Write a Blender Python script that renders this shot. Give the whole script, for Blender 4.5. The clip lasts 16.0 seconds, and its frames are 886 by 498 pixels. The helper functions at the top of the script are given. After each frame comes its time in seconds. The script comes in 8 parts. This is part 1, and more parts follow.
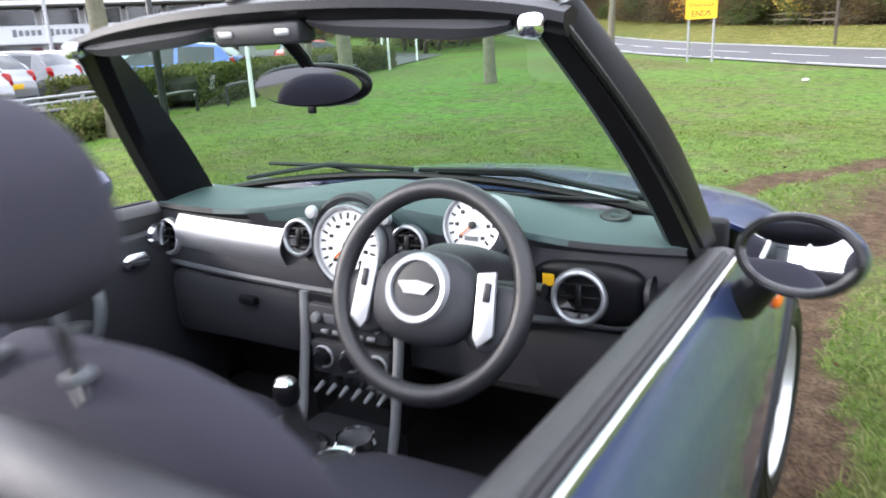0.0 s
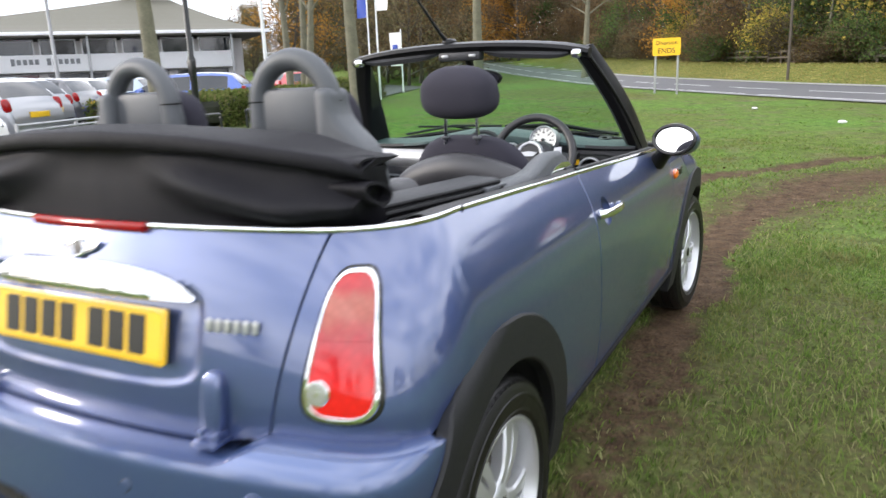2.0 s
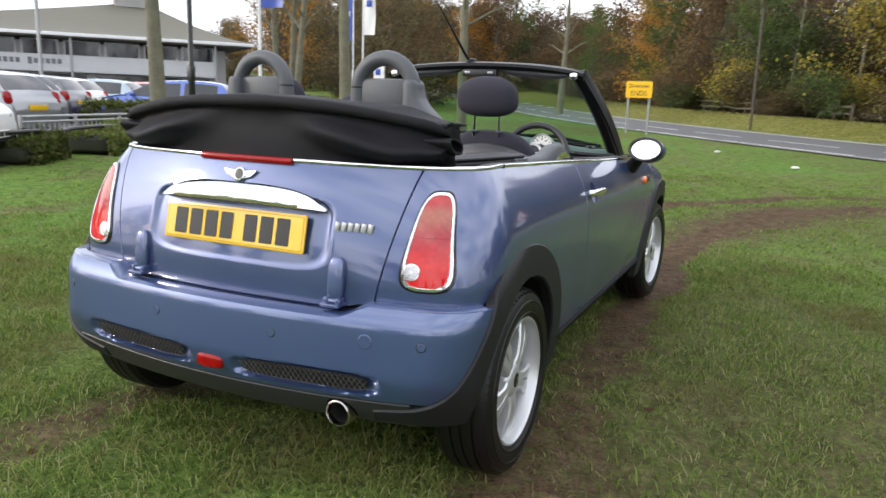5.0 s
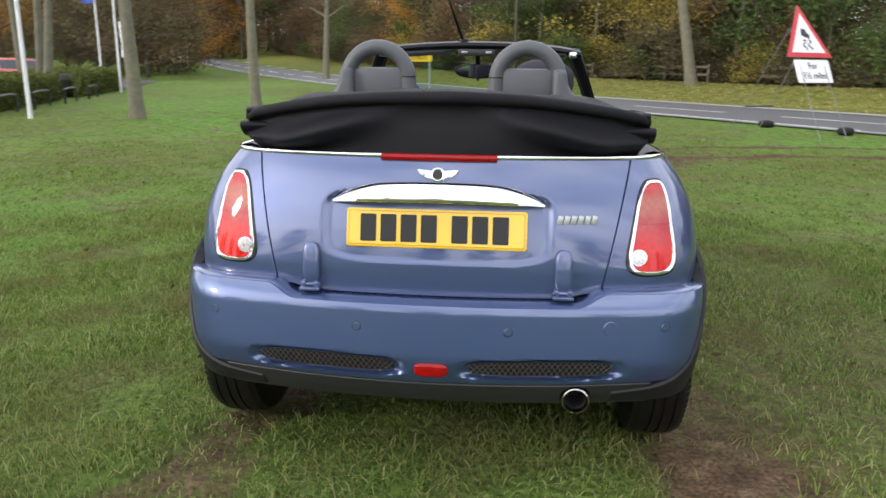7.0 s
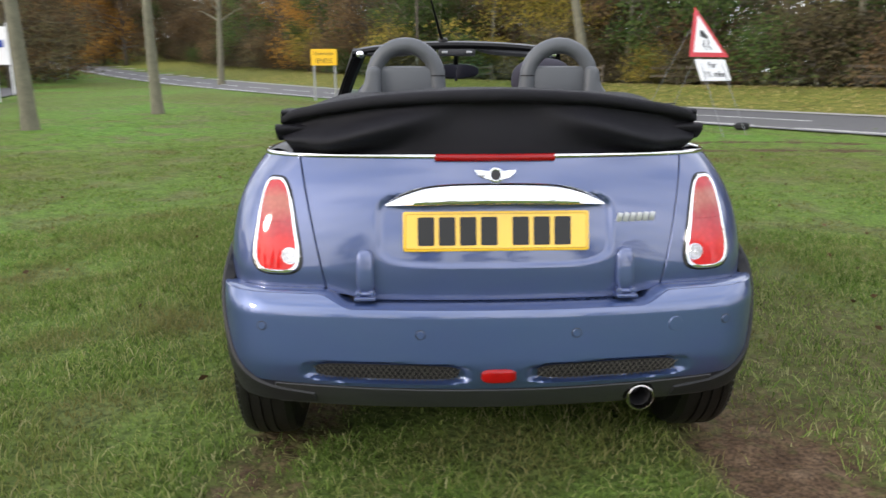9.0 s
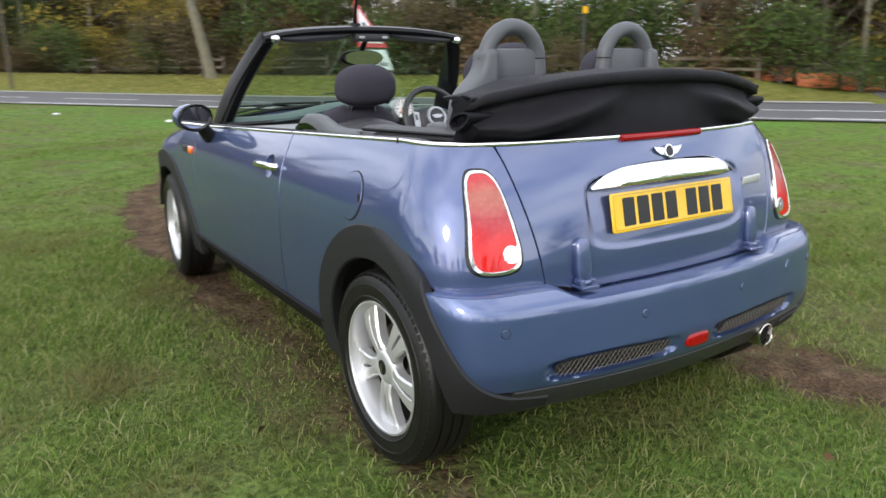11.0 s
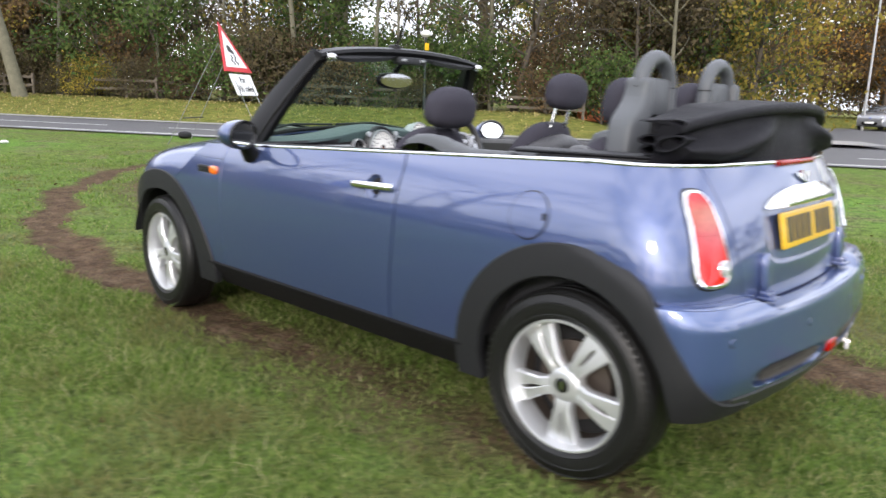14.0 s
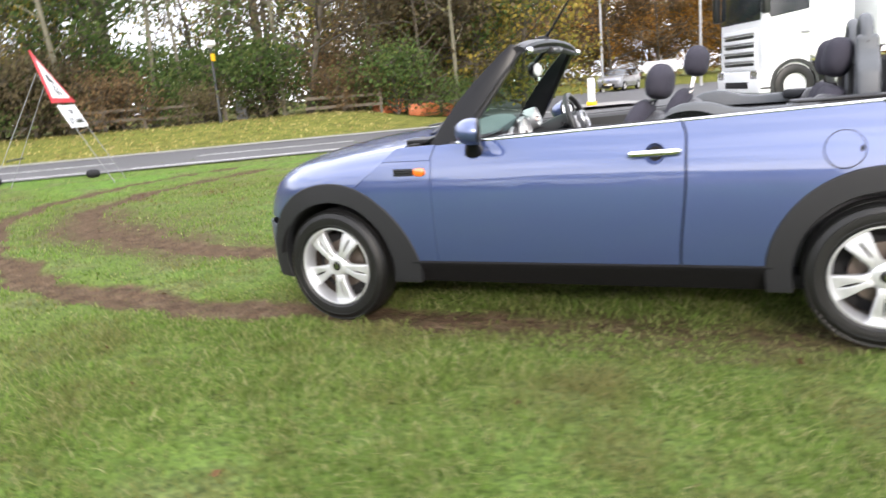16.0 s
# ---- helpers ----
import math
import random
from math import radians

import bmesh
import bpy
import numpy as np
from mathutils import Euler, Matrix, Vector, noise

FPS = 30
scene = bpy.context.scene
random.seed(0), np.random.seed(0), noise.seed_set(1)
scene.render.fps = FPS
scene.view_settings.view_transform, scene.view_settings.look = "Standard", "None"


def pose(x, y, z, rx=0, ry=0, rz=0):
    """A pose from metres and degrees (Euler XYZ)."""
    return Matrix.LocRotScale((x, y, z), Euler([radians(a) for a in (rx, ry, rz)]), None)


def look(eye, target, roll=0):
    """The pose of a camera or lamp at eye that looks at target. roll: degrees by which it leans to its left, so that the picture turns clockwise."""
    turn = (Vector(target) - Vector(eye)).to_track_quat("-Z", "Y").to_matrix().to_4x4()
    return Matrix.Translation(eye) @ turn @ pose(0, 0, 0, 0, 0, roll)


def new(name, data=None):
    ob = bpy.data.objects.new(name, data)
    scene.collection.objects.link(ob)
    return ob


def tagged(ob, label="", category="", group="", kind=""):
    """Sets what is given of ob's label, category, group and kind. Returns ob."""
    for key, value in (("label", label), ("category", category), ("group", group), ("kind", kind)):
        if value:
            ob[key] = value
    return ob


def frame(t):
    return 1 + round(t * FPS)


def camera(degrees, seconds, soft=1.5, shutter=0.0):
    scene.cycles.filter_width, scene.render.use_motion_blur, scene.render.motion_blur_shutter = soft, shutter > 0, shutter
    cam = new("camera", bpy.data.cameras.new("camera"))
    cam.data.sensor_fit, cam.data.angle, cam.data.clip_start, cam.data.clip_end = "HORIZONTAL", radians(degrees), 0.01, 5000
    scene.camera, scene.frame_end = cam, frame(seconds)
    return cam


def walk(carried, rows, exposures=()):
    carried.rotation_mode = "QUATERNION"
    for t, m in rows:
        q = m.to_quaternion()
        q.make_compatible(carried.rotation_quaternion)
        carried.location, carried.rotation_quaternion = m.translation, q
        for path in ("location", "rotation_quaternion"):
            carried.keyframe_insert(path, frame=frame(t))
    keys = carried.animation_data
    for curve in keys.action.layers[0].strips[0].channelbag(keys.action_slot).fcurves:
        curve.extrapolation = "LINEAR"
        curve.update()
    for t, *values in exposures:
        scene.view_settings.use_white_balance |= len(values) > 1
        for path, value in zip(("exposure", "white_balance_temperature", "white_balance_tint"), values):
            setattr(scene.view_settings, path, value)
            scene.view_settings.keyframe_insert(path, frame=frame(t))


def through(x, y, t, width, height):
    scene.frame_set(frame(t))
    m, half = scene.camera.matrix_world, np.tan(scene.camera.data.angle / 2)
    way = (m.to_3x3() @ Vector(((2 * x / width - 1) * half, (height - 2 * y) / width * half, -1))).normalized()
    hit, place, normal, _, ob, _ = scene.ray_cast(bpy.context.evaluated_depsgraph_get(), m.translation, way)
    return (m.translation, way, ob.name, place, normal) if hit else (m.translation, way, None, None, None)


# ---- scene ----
cam = camera(62.2, 16.0, shutter=0.6)
PATH = [
    (0, (0.888, 0.482, 1.273), (-0.065, 2.151, 0.72), -2.9),
    (0.5, (1.03, 0.063, 1.285), (0.121, 1.774, 0.786), -3.8),
    (1, (1.206, -0.419, 1.293), (0.284, 1.299, 0.849), -3.7),
    (1.5, (1.247, -0.887, 1.267), (0.412, 0.863, 0.779), -2.6),
    (2, (1.347, -1.337, 1.24), (0.446, 0.385, 0.768), -2.3),
    (2.5, (1.366, -1.637, 1.217), (0.456, 0.081, 0.744), -1.6),
    (3, (1.614, -1.833, 1.209), (0.619, -0.153, 0.777), -1.2),
    (3.5, (1.698, -1.909, 1.213), (0.662, -0.252, 0.788), -1.5),
    (3.7, (1.713, -1.921, 1.21), (0.666, -0.27, 0.788), -1.5),
    (5.8, (1.009, -2.27, 1.132), (0.324, -0.432, 0.744), 3.0),
    (6, (0.852, -2.32, 1.146), (0.181, -0.481, 0.732), 2.5),
    (6.5, (0.492, -2.449, 1.219), (0.096, -0.549, 0.738), 3.2),
    (7, (0.223, -2.457, 1.213), (0.032, -0.525, 0.735), 0.6),
    (7.5, (0.104, -2.473, 1.222), (0.001, -0.535, 0.741), 0.2),
    (8, (0.125, -2.437, 1.212), (0.032, -0.498, 0.732), -1.0),
    (8.5, (0.097, -2.419, 1.202), (0.037, -0.479, 0.719), -1.3),
    (9, (-0.231, -2.405, 1.195), (-0.151, -0.462, 0.727), -0.1),
    (9.5, (-0.636, -2.226, 1.158), (-0.3, -0.312, 0.684), 0.2),
    (9.7, (-0.799, -2.216, 1.179), (-0.4, -0.315, 0.701), 0.4),
    (11.8, (-1.945, -1.601, 1.171), (-0.688, -0.13, 0.666), -1.6),
    (12, (-1.937, -1.593, 1.165), (-0.684, -0.118, 0.657), -1.8),
    (12.5, (-1.903, -1.592, 1.171), (-0.671, -0.103, 0.657), -1.6),
    (13, (-1.902, -1.573, 1.161), (-0.671, -0.077, 0.666), -0.8),
    (13.5, (-2.157, -1.454, 1.146), (-0.814, -0.041, 0.701), 0.8),
    (14, (-2.562, -1.135, 1.131), (-1.117, 0.187, 0.725), 1.9),
    (14.5, (-2.941, -0.796, 1.129), (-1.479, 0.505, 0.718), 1.9),
    (15, (-3.33, -0.388, 1.163), (-1.712, 0.704, 0.716), 1.0),
    (15.3, (-3.499, -0.162, 1.185), (-1.847, 0.866, 0.724), 1.4),
    (15.5, (-3.671, -0.062, 1.187), (-1.968, 0.879, 0.723), -0.2),
    (16, (-3.939, 0.429, 1.143), (-2.158, 1.233, 0.718), -5.0),
]
walk(cam, [(t, look(eye, target, roll)) for t, eye, target, roll in PATH], [(0, 1.20, 6000, 15), (1, 0.93, 6100, 15), (1.5, 0.80, 6150, 14), (2, 0.60, 6250, 13), (2.5, 0.38, 6300, 12), (3, 0.20, 6300, 12), (8, 0.29, 6300, 13), (12.5, 0.27, 6200, 12), (13.5, 0.38, 6200, 13), (14.5, 0.81, 6250, 15), (15, 1.00, 6300, 15), (16, 1.01, 6350, 15)])

# ---- light: a bright overcast November sky, veiled low sun behind the car ----
SUN_AZ, SUN_EL = radians(240), radians(21)
world = bpy.data.worlds.new("sky")
scene.world = world
world.use_nodes = True
wn, wl = world.node_tree.nodes, world.node_tree.links
wn.clear()
w_out = wn.new("ShaderNodeOutputWorld")
w_bg = wn.new("ShaderNodeBackground")
w_sky = wn.new("ShaderNodeTexSky")
w_sky.sky_type, w_sky.sun_disc = "NISHITA", False
w_sky.sun_elevation, w_sky.sun_rotation = SUN_EL, SUN_AZ
w_sky.air_density, w_sky.dust_density = 1.0, 3.0
w_co = wn.new("ShaderNodeTexCoord")
w_map = wn.new("ShaderNodeMapping")
w_map.inputs["Scale"].default_value = (1.0, 1.0, 2.6)
w_noise = wn.new("ShaderNodeTexNoise")
w_noise.inputs["Scale"].default_value, w_noise.inputs["Detail"].default_value = 2.6, 6.0
w_ramp = wn.new("ShaderNodeValToRGB")
w_ramp.color_ramp.elements[0].position, w_ramp.color_ramp.elements[0].color = 0.34, (5.6, 6.0, 6.6, 1)
w_ramp.color_ramp.elements[1].position, w_ramp.color_ramp.elements[1].color = 0.62, (12.6, 12.6, 12.6, 1)
w_mix = wn.new("ShaderNodeMix")
w_mix.data_type = "RGBA"
w_mix.inputs["Factor"].default_value = 0.86
wl.new(w_co.outputs["Generated"], w_map.inputs["Vector"])
wl.new(w_map.outputs["Vector"], w_noise.inputs["Vector"])
wl.new(w_noise.outputs["Fac"], w_ramp.inputs["Fac"])
wl.new(w_sky.outputs["Color"], w_mix.inputs["A"])
wl.new(w_ramp.outputs["Color"], w_mix.inputs["B"])
wl.new(w_mix.outputs["Result"], w_bg.inputs["Color"])
w_bg.inputs["Strength"].default_value = 0.175
wl.new(w_bg.outputs["Background"], w_out.inputs["Surface"])

sun = new("sun", bpy.data.lights.new("sun", "SUN"))
sun.data.energy, sun.data.angle, sun.data.color = 1.6, radians(7), (1.0, 0.92, 0.80)
SUN_DIR = Vector((math.sin(SUN_AZ) * math.cos(SUN_EL), math.cos(SUN_AZ) * math.cos(SUN_EL), math.sin(SUN_EL)))
sun.matrix_world = look(SUN_DIR * 60, (0, 0, 0))


# ---- materials ----
def surface(name, color, rough=0.5, metal=0.0, dark=0.75, grain=40.0, bump=0.0, bump_scale=200.0, coat=0.0, spec=0.5, blotch=1.5, flake=0.0):
    """A principled surface whose colour wanders between color * dark and color at two scales, with fine relief."""
    m = bpy.data.materials.new(name)
    m.use_nodes = True
    n, l = m.node_tree.nodes, m.node_tree.links
    b = n["Principled BSDF"]
    co = n.new("ShaderNodeTexCoord")
    big, fine = n.new("ShaderNodeTexNoise"), n.new("ShaderNodeTexNoise")
    big.inputs["Scale"].default_value, big.inputs["Detail"].default_value = blotch, 4
    fine.inputs["Scale"].default_value, fine.inputs["Detail"].default_value = grain, 3
    add = n.new("ShaderNodeMath")
    add.operation = "MULTIPLY_ADD"
    add.inputs[1].default_value = 0.5
    half = n.new("ShaderNodeMath")
    half.operation = "MULTIPLY"
    half.inputs[1].default_value = 0.5
    mix = n.new("ShaderNodeMix")
    mix.data_type = "RGBA"
    mix.inputs["A"].default_value = (*[c * dark for c in color], 1)
    mix.inputs["B"].default_value = (*color, 1)
    for t in (big, fine):
        l.new(co.outputs["Object"], t.inputs["Vector"])
    l.new(fine.outputs["Fac"], half.inputs[0])
    l.new(big.outputs["Fac"], add.inputs[0])
    l.new(half.outputs[0], add.inputs[2])
    l.new(add.outputs[0], mix.inputs["Factor"])
    l.new(mix.outputs["Result"], b.inputs["Base Color"])
    rr = n.new("ShaderNodeMapRange")
    rr.inputs["To Min"].default_value, rr.inputs["To Max"].default_value = rough * 0.85, min(1, rough * 1.15)
    l.new(fine.outputs["Fac"], rr.inputs["Value"])
    l.new(rr.outputs["Result"], b.inputs["Roughness"])
    b.inputs["Metallic"].default_value = metal
    b.inputs["Coat Weight"].default_value = coat
    b.inputs["Coat Roughness"].default_value = 0.06
    b.inputs["Coat IOR"].default_value = 1.9
    b.inputs["Specular IOR Level"].default_value = spec
    if bump:
        bt, bn = n.new("ShaderNodeTexNoise"), n.new("ShaderNodeBump")
        bt.inputs["Scale"].default_value, bt.inputs["Detail"].default_value = bump_scale, 4
        bn.inputs["Strength"].default_value, bn.inputs["Distance"].default_value = bump, 0.004
        l.new(co.outputs["Object"], bt.inputs["Vector"])
        l.new(bt.outputs["Fac"], bn.inputs["Height"])
        l.new(bn.outputs["Normal"], b.inputs["Normal"])
    if flake:
        v, fb = n.new("ShaderNodeTexVoronoi"), n.new("ShaderNodeBump")
        v.inputs["Scale"].default_value = 900
        fb.inputs["Strength"].default_value, fb.inputs["Distance"].default_value = flake, 0.0006
        l.new(co.outputs["Object"], v.inputs["Vector"])
        l.new(v.outputs["Distance"], fb.inputs["Height"])
        l.new(fb.outputs["Normal"], b.inputs["Normal"])
    return m


def glass(name, tint, rough=0.0):
    """Clear sheet glass: mostly seen through, with a real reflection on top."""
    m = bpy.data.materials.new(name)
    m.use_nodes = True
    n, l = m.node_tree.nodes, m.node_tree.links
    n.clear()
    out, mix = n.new("ShaderNodeOutputMaterial"), n.new("ShaderNodeMixShader")
    tr, gl, fr = n.new("ShaderNodeBsdfTransparent"), n.new("ShaderNodeBsdfGlossy"), n.new("ShaderNodeFresnel")
    tr.inputs["Color"].default_value = (*tint, 1)
    gl.inputs["Roughness"].default_value = rough
    fr.inputs["IOR"].default_value = 1.45
    l.new(fr.outputs[0], mix.inputs[0])
    l.new(tr.outputs[0], mix.inputs[1])
    l.new(gl.outputs[0], mix.inputs[2])
    l.new(mix.outputs[0], out.inputs[0])
    return m


def leaves(name, colors, through=0.35):
    """Foliage: every leaf takes one of the colours; some light passes through."""
    m = bpy.data.materials.new(name)
    m.use_nodes = True
    n, l = m.node_tree.nodes, m.node_tree.links
    n.clear()
    out, mix = n.new("ShaderNodeOutputMaterial"), n.new("ShaderNodeMixShader")
    geo, ramp, info = n.new("ShaderNodeNewGeometry"), n.new("ShaderNodeValToRGB"), n.new("ShaderNodeObjectInfo")
    di, tr = n.new("ShaderNodeBsdfDiffuse"), n.new("ShaderNodeBsdfTranslucent")
    e = ramp.color_ramp.elements
    while len(e) < len(colors):
        e.new(0.5)
    for i, c in enumerate(colors):
        e[i].position, e[i].color = i / max(1, len(colors) - 1), (*c, 1)
    hsv = n.new("ShaderNodeHueSaturation")
    mr = n.new("ShaderNodeMapRange")
    mr.inputs["To Min"].default_value, mr.inputs["To Max"].default_value = 0.6, 1.25
    l.new(info.outputs["Random"], mr.inputs["Value"])
    l.new(mr.outputs["Result"], hsv.inputs["Value"])
    l.new(geo.outputs["Random Per Island"], ramp.inputs["Fac"])
    l.new(ramp.outputs["Color"], hsv.inputs["Color"])
    for s in (di, tr):
        l.new(hsv.outputs["Color"], s.inputs["Color"])
    mix.inputs[0].default_value = through
    l.new(di.outputs[0], mix.inputs[1])
    l.new(tr.outputs[0], mix.inputs[2])
    l.new(mix.outputs[0], out.inputs[0])
    return m


PAINT = surface("blue_metallic_paint", (0.056, 0.085, 0.212), 0.42, 0.62, 0.93, 60, coat=1.0, blotch=0.8, flake=0.12)
BUMPERPAINT = surface("blue_bumper_paint", (0.054, 0.091, 0.226), 0.42, 0.62, 0.93, 60, coat=1.0, blotch=0.8, flake=0.12)
TRIM = surface("black_arch_plastic", (0.0135, 0.014, 0.016), 0.55, 0, 0.8, 90, spec=0.35, bump=0.15, bump_scale=900)
SATIN = surface("satin_black_plastic", (0.007, 0.007, 0.008), 0.36, 0, 0.8, 90, spec=0.25)
GLOSSBLACK = surface("gloss_black", (0.012, 0.012, 0.013), 0.12, 0, 0.8)
DARK = surface("cavity_black", (0.008, 0.008, 0.009), 0.9, 0, 0.7)
CHROME = surface("chrome", (0.86, 0.87, 0.89), 0.07, 1.0, 0.96)
ALLOY = surface("silver_alloy_paint", (0.62, 0.63, 0.645), 0.40, 0.70, 0.95, coat=0.25)
STEEL = surface("dark_steel", (0.16, 0.13, 0.11), 0.5, 0.8, 0.6, 60)
RUBBER = surface("tyre_rubber", (0.0062, 0.0061, 0.006), 0.44, 0, 0.7, 30, spec=0.4, bump=0.25, bump_scale=160, blotch=9)
FABRIC = surface("black_hood_canvas", (0.0070, 0.0068, 0.0100), 0.62, 0, 0.8, 500, bump=0.35, bump_scale=1400, spec=0.22, blotch=5)
CLOTH = surface("charcoal_seat_cloth", (0.042, 0.040, 0.054), 0.9, 0, 0.7, 400, bump=0.35, bump_scale=1500, spec=0.25, blotch=6)
LEATHER = surface("dark_grey_leatherette", (0.050, 0.050, 0.055), 0.42, 0, 0.8, 300, bump=0.25, bump_scale=700, blotch=6)
WHEELHIDE = surface("black_wheel_leather", (0.020, 0.020, 0.022), 0.36, 0, 0.8, 200, bump=0.2, bump_scale=700)
EXHAUST = surface("dull_exhaust_chrome", (0.55, 0.52, 0.49), 0.16, 1.0, 0.8, 30)
# dark grey dash top, the teal it reflects put into its colour
DASH = surface("reflection_tinted_soft_dash", (0.050, 0.085, 0.086), 0.55, 0, 0.85, 200, bump=0.2, bump_scale=900)
GREYPLASTIC = surface("mid_grey_interior_plastic", (0.080, 0.086, 0.095), 0.5, 0, 0.88, 150, bump=0.15, bump_scale=900)
DARKPLASTIC = surface("dark_interior_plastic", (0.019, 0.020, 0.024), 0.55, 0, 0.85, 150, bump=0.15, bump_scale=900)
SILVER = surface("silver_dash_trim", (0.42, 0.43, 0.45), 0.42, 0.7, 0.93)
DIAL = surface("cream_dial_face", (0.78, 0.78, 0.76), 0.35, 0, 0.97)
REDLENS = surface("red_lens", (0.36, 0.004, 0.005), 0.07, 0, 0.45, 70, spec=0.4)
FADELENS = surface("banded_tail_lens", (0.55, 0.012, 0.012), 0.06, 0, 0.6, 70, spec=0.4, coat=0.15)


def lens_bands(m):
    """The lens colours: strong red below, frosted pink with sky reflection painted in and a pale indicator window
    above, red again at its top.
    """
    n, l = m.node_tree.nodes, m.node_tree.links
    co, sep, ramp = n.new("ShaderNodeTexCoord"), n.new("ShaderNodeSeparateXYZ"), n.new("ShaderNodeValToRGB")
    wave, add, mr = n.new("ShaderNodeTexNoise"), n.new("ShaderNodeMath"), n.new("ShaderNodeMapRange")
    wave.inputs["Scale"].default_value, wave.inputs["Detail"].default_value = 26, 3
    add.operation, add.inputs[1].default_value = "MULTIPLY_ADD", 0.055
    mr.inputs["From Min"].default_value, mr.inputs["From Max"].default_value = 0.675, 0.925
    e = ramp.color_ramp.elements
    stops = ((0.0, (0.60, 0.010, 0.008)), (0.26, (0.66, 0.014, 0.012)), (0.42, (0.50, 0.026, 0.032)), (0.56, (0.42, 0.050, 0.056)), (0.70, (0.42, 0.120, 0.090)), (0.80, (0.42, 0.130, 0.095)), (0.90, (0.46, 0.045, 0.048)), (1.0, (0.52, 0.025, 0.030)))
    while len(e) < len(stops):
        e.new(0.5)
    for el, (at_, c) in zip(e, stops):
        el.position, el.color = at_, (*c, 1)
    l.new(co.outputs["Object"], sep.inputs[0])
    l.new(co.outputs["Object"], wave.inputs["Vector"])
    l.new(wave.outputs["Fac"], add.inputs[0])
    l.new(sep.outputs["Z"], add.inputs[2])
    l.new(add.outputs[0], mr.inputs["Value"])
    l.new(mr.outputs["Result"], ramp.inputs["Fac"])
    ribs, cell, mul = n.new("ShaderNodeTexVoronoi"), n.new("ShaderNodeMapRange"), n.new("ShaderNodeMix")
    ribs.inputs["Scale"].default_value = 70
    cell.inputs["To Min"].default_value, cell.inputs["To Max"].default_value, cell.inputs["From Max"].default_value = 1.02, 0.84, 0.7
    mul.data_type, mul.blend_type = "RGBA", "MULTIPLY"
    mul.inputs["Factor"].default_value = 1.0
    l.new(co.outputs["Object"], ribs.inputs["Vector"])
    l.new(ribs.outputs["Distance"], cell.inputs["Value"])
    l.new(ramp.outputs["Color"], mul.inputs["A"])
    l.new(cell.outputs["Result"], mul.inputs["B"])
    l.new(mul.outputs["Result"], n["Principled BSDF"].inputs["Base Color"])


lens_bands(FADELENS)
CLEARLENS = surface("clear_lens", (0.66, 0.66, 0.68), 0.16, 0.7, 0.7, 200, coat=1.0)
ORANGELENS = surface("orange_lens", (0.85, 0.16, 0.01), 0.15, 0, 0.85, 120, coat=1.0)
PLATE = surface("yellow_number_plate", (0.80, 0.49, 0.012), 0.3, 0, 0.94, 100, coat=0.5)
INK = surface("black_ink", (0.01, 0.01, 0.01), 0.4)
MIRROR = surface("mirror_glass", (0.90, 0.91, 0.92), 0.01, 1.0, 0.99)
DIMMIRROR = surface("dipped_mirror_glass", (0.40, 0.41, 0.43), 0.03, 1.0, 0.97)
SCREENGLASS = glass("green_tinted_windscreen", (0.64, 0.79, 0.68))
SIDEGLASS = glass("tinted_side_glass", (0.14, 0.19, 0.16))
VALANCE = surface("grey_valance_plastic", (0.026, 0.027, 0.030), 0.36, 0, 0.85, 90, bump=0.1, bump_scale=900)
WIRE = surface("grille_wire_metal", (0.070, 0.064, 0.055), 0.5, 0.2, 0.8)
CAPPING = surface("worn_brown_grey_capping", (0.036, 0.035, 0.036), 0.5, 0, 0.8, 60, spec=0.4, bump=0.2, bump_scale=700)
CARGLASS = surface("dark_car_glass", (0.02, 0.025, 0.03), 0.05, 0, 0.8, spec=0.8)
CARPET = surface("black_carpet", (0.014, 0.014, 0.015), 0.98, 0, 0.6, 300, bump=0.4, bump_scale=600)
SILL = surface("black_sill_plastic", (0.006, 0.006, 0.007), 0.7, 0, 0.8, 90, spec=0.2)
WHITEPAINT = surface("white_painted_metal", (0.78, 0.79, 0.80), 0.35, 0, 0.9)
GALV = surface("galvanised_steel", (0.42, 0.43, 0.44), 0.45, 0.6, 0.75, 20)
BLACKMETAL = surface("black_painted_metal", (0.016, 0.018, 0.018), 0.4, 0, 0.7, 30)
ASPHALT = surface("wet_asphalt", (0.088, 0.087, 0.090), 0.68, 0, 0.72, 60, bump=0.4, bump_scale=120, blotch=0.35)
ROADPAINT = surface("white_road_paint", (0.70, 0.70, 0.68), 0.6, 0, 0.7, 25)
KERB = surface("kerb_concrete", (0.33, 0.32, 0.30), 0.85, 0, 0.7, 30)
BARK = surface("mossy_bark", (0.255, 0.24, 0.165), 0.9, 0, 0.12, 26, bump=1.0, bump_scale=45, blotch=5)
DARKBARK = surface("brown_bark", (0.105, 0.088, 0.066), 0.95, 0, 0.5, 18, bump=0.8, bump_scale=35, blotch=2)
ROOFGREEN = surface("weathered_green_roof", (0.135, 0.13, 0.10), 0.8, 0, 0.85, 4, blotch=0.2)
RENDERWALL = surface("pale_cladding", (0.74, 0.75, 0.76), 0.6, 0, 0.9, 3)
DARKWALL = surface("grey_brown_wall", (0.40, 0.39, 0.38), 0.7, 0, 0.8, 3)
SIGNBLUE = surface("blue_sign", (0.02, 0.06, 0.36), 0.4, 0, 0.9)
SIGNRED = surface("red_sign", (0.55, 0.02, 0.03), 0.4, 0, 0.9)
SIGNYELLOW = surface("yellow_sign", (0.85, 0.50, 0.01), 0.4, 0, 0.92)
SIGNWHITE = surface("white_sign", (0.80, 0.80, 0.80), 0.4, 0, 0.92)
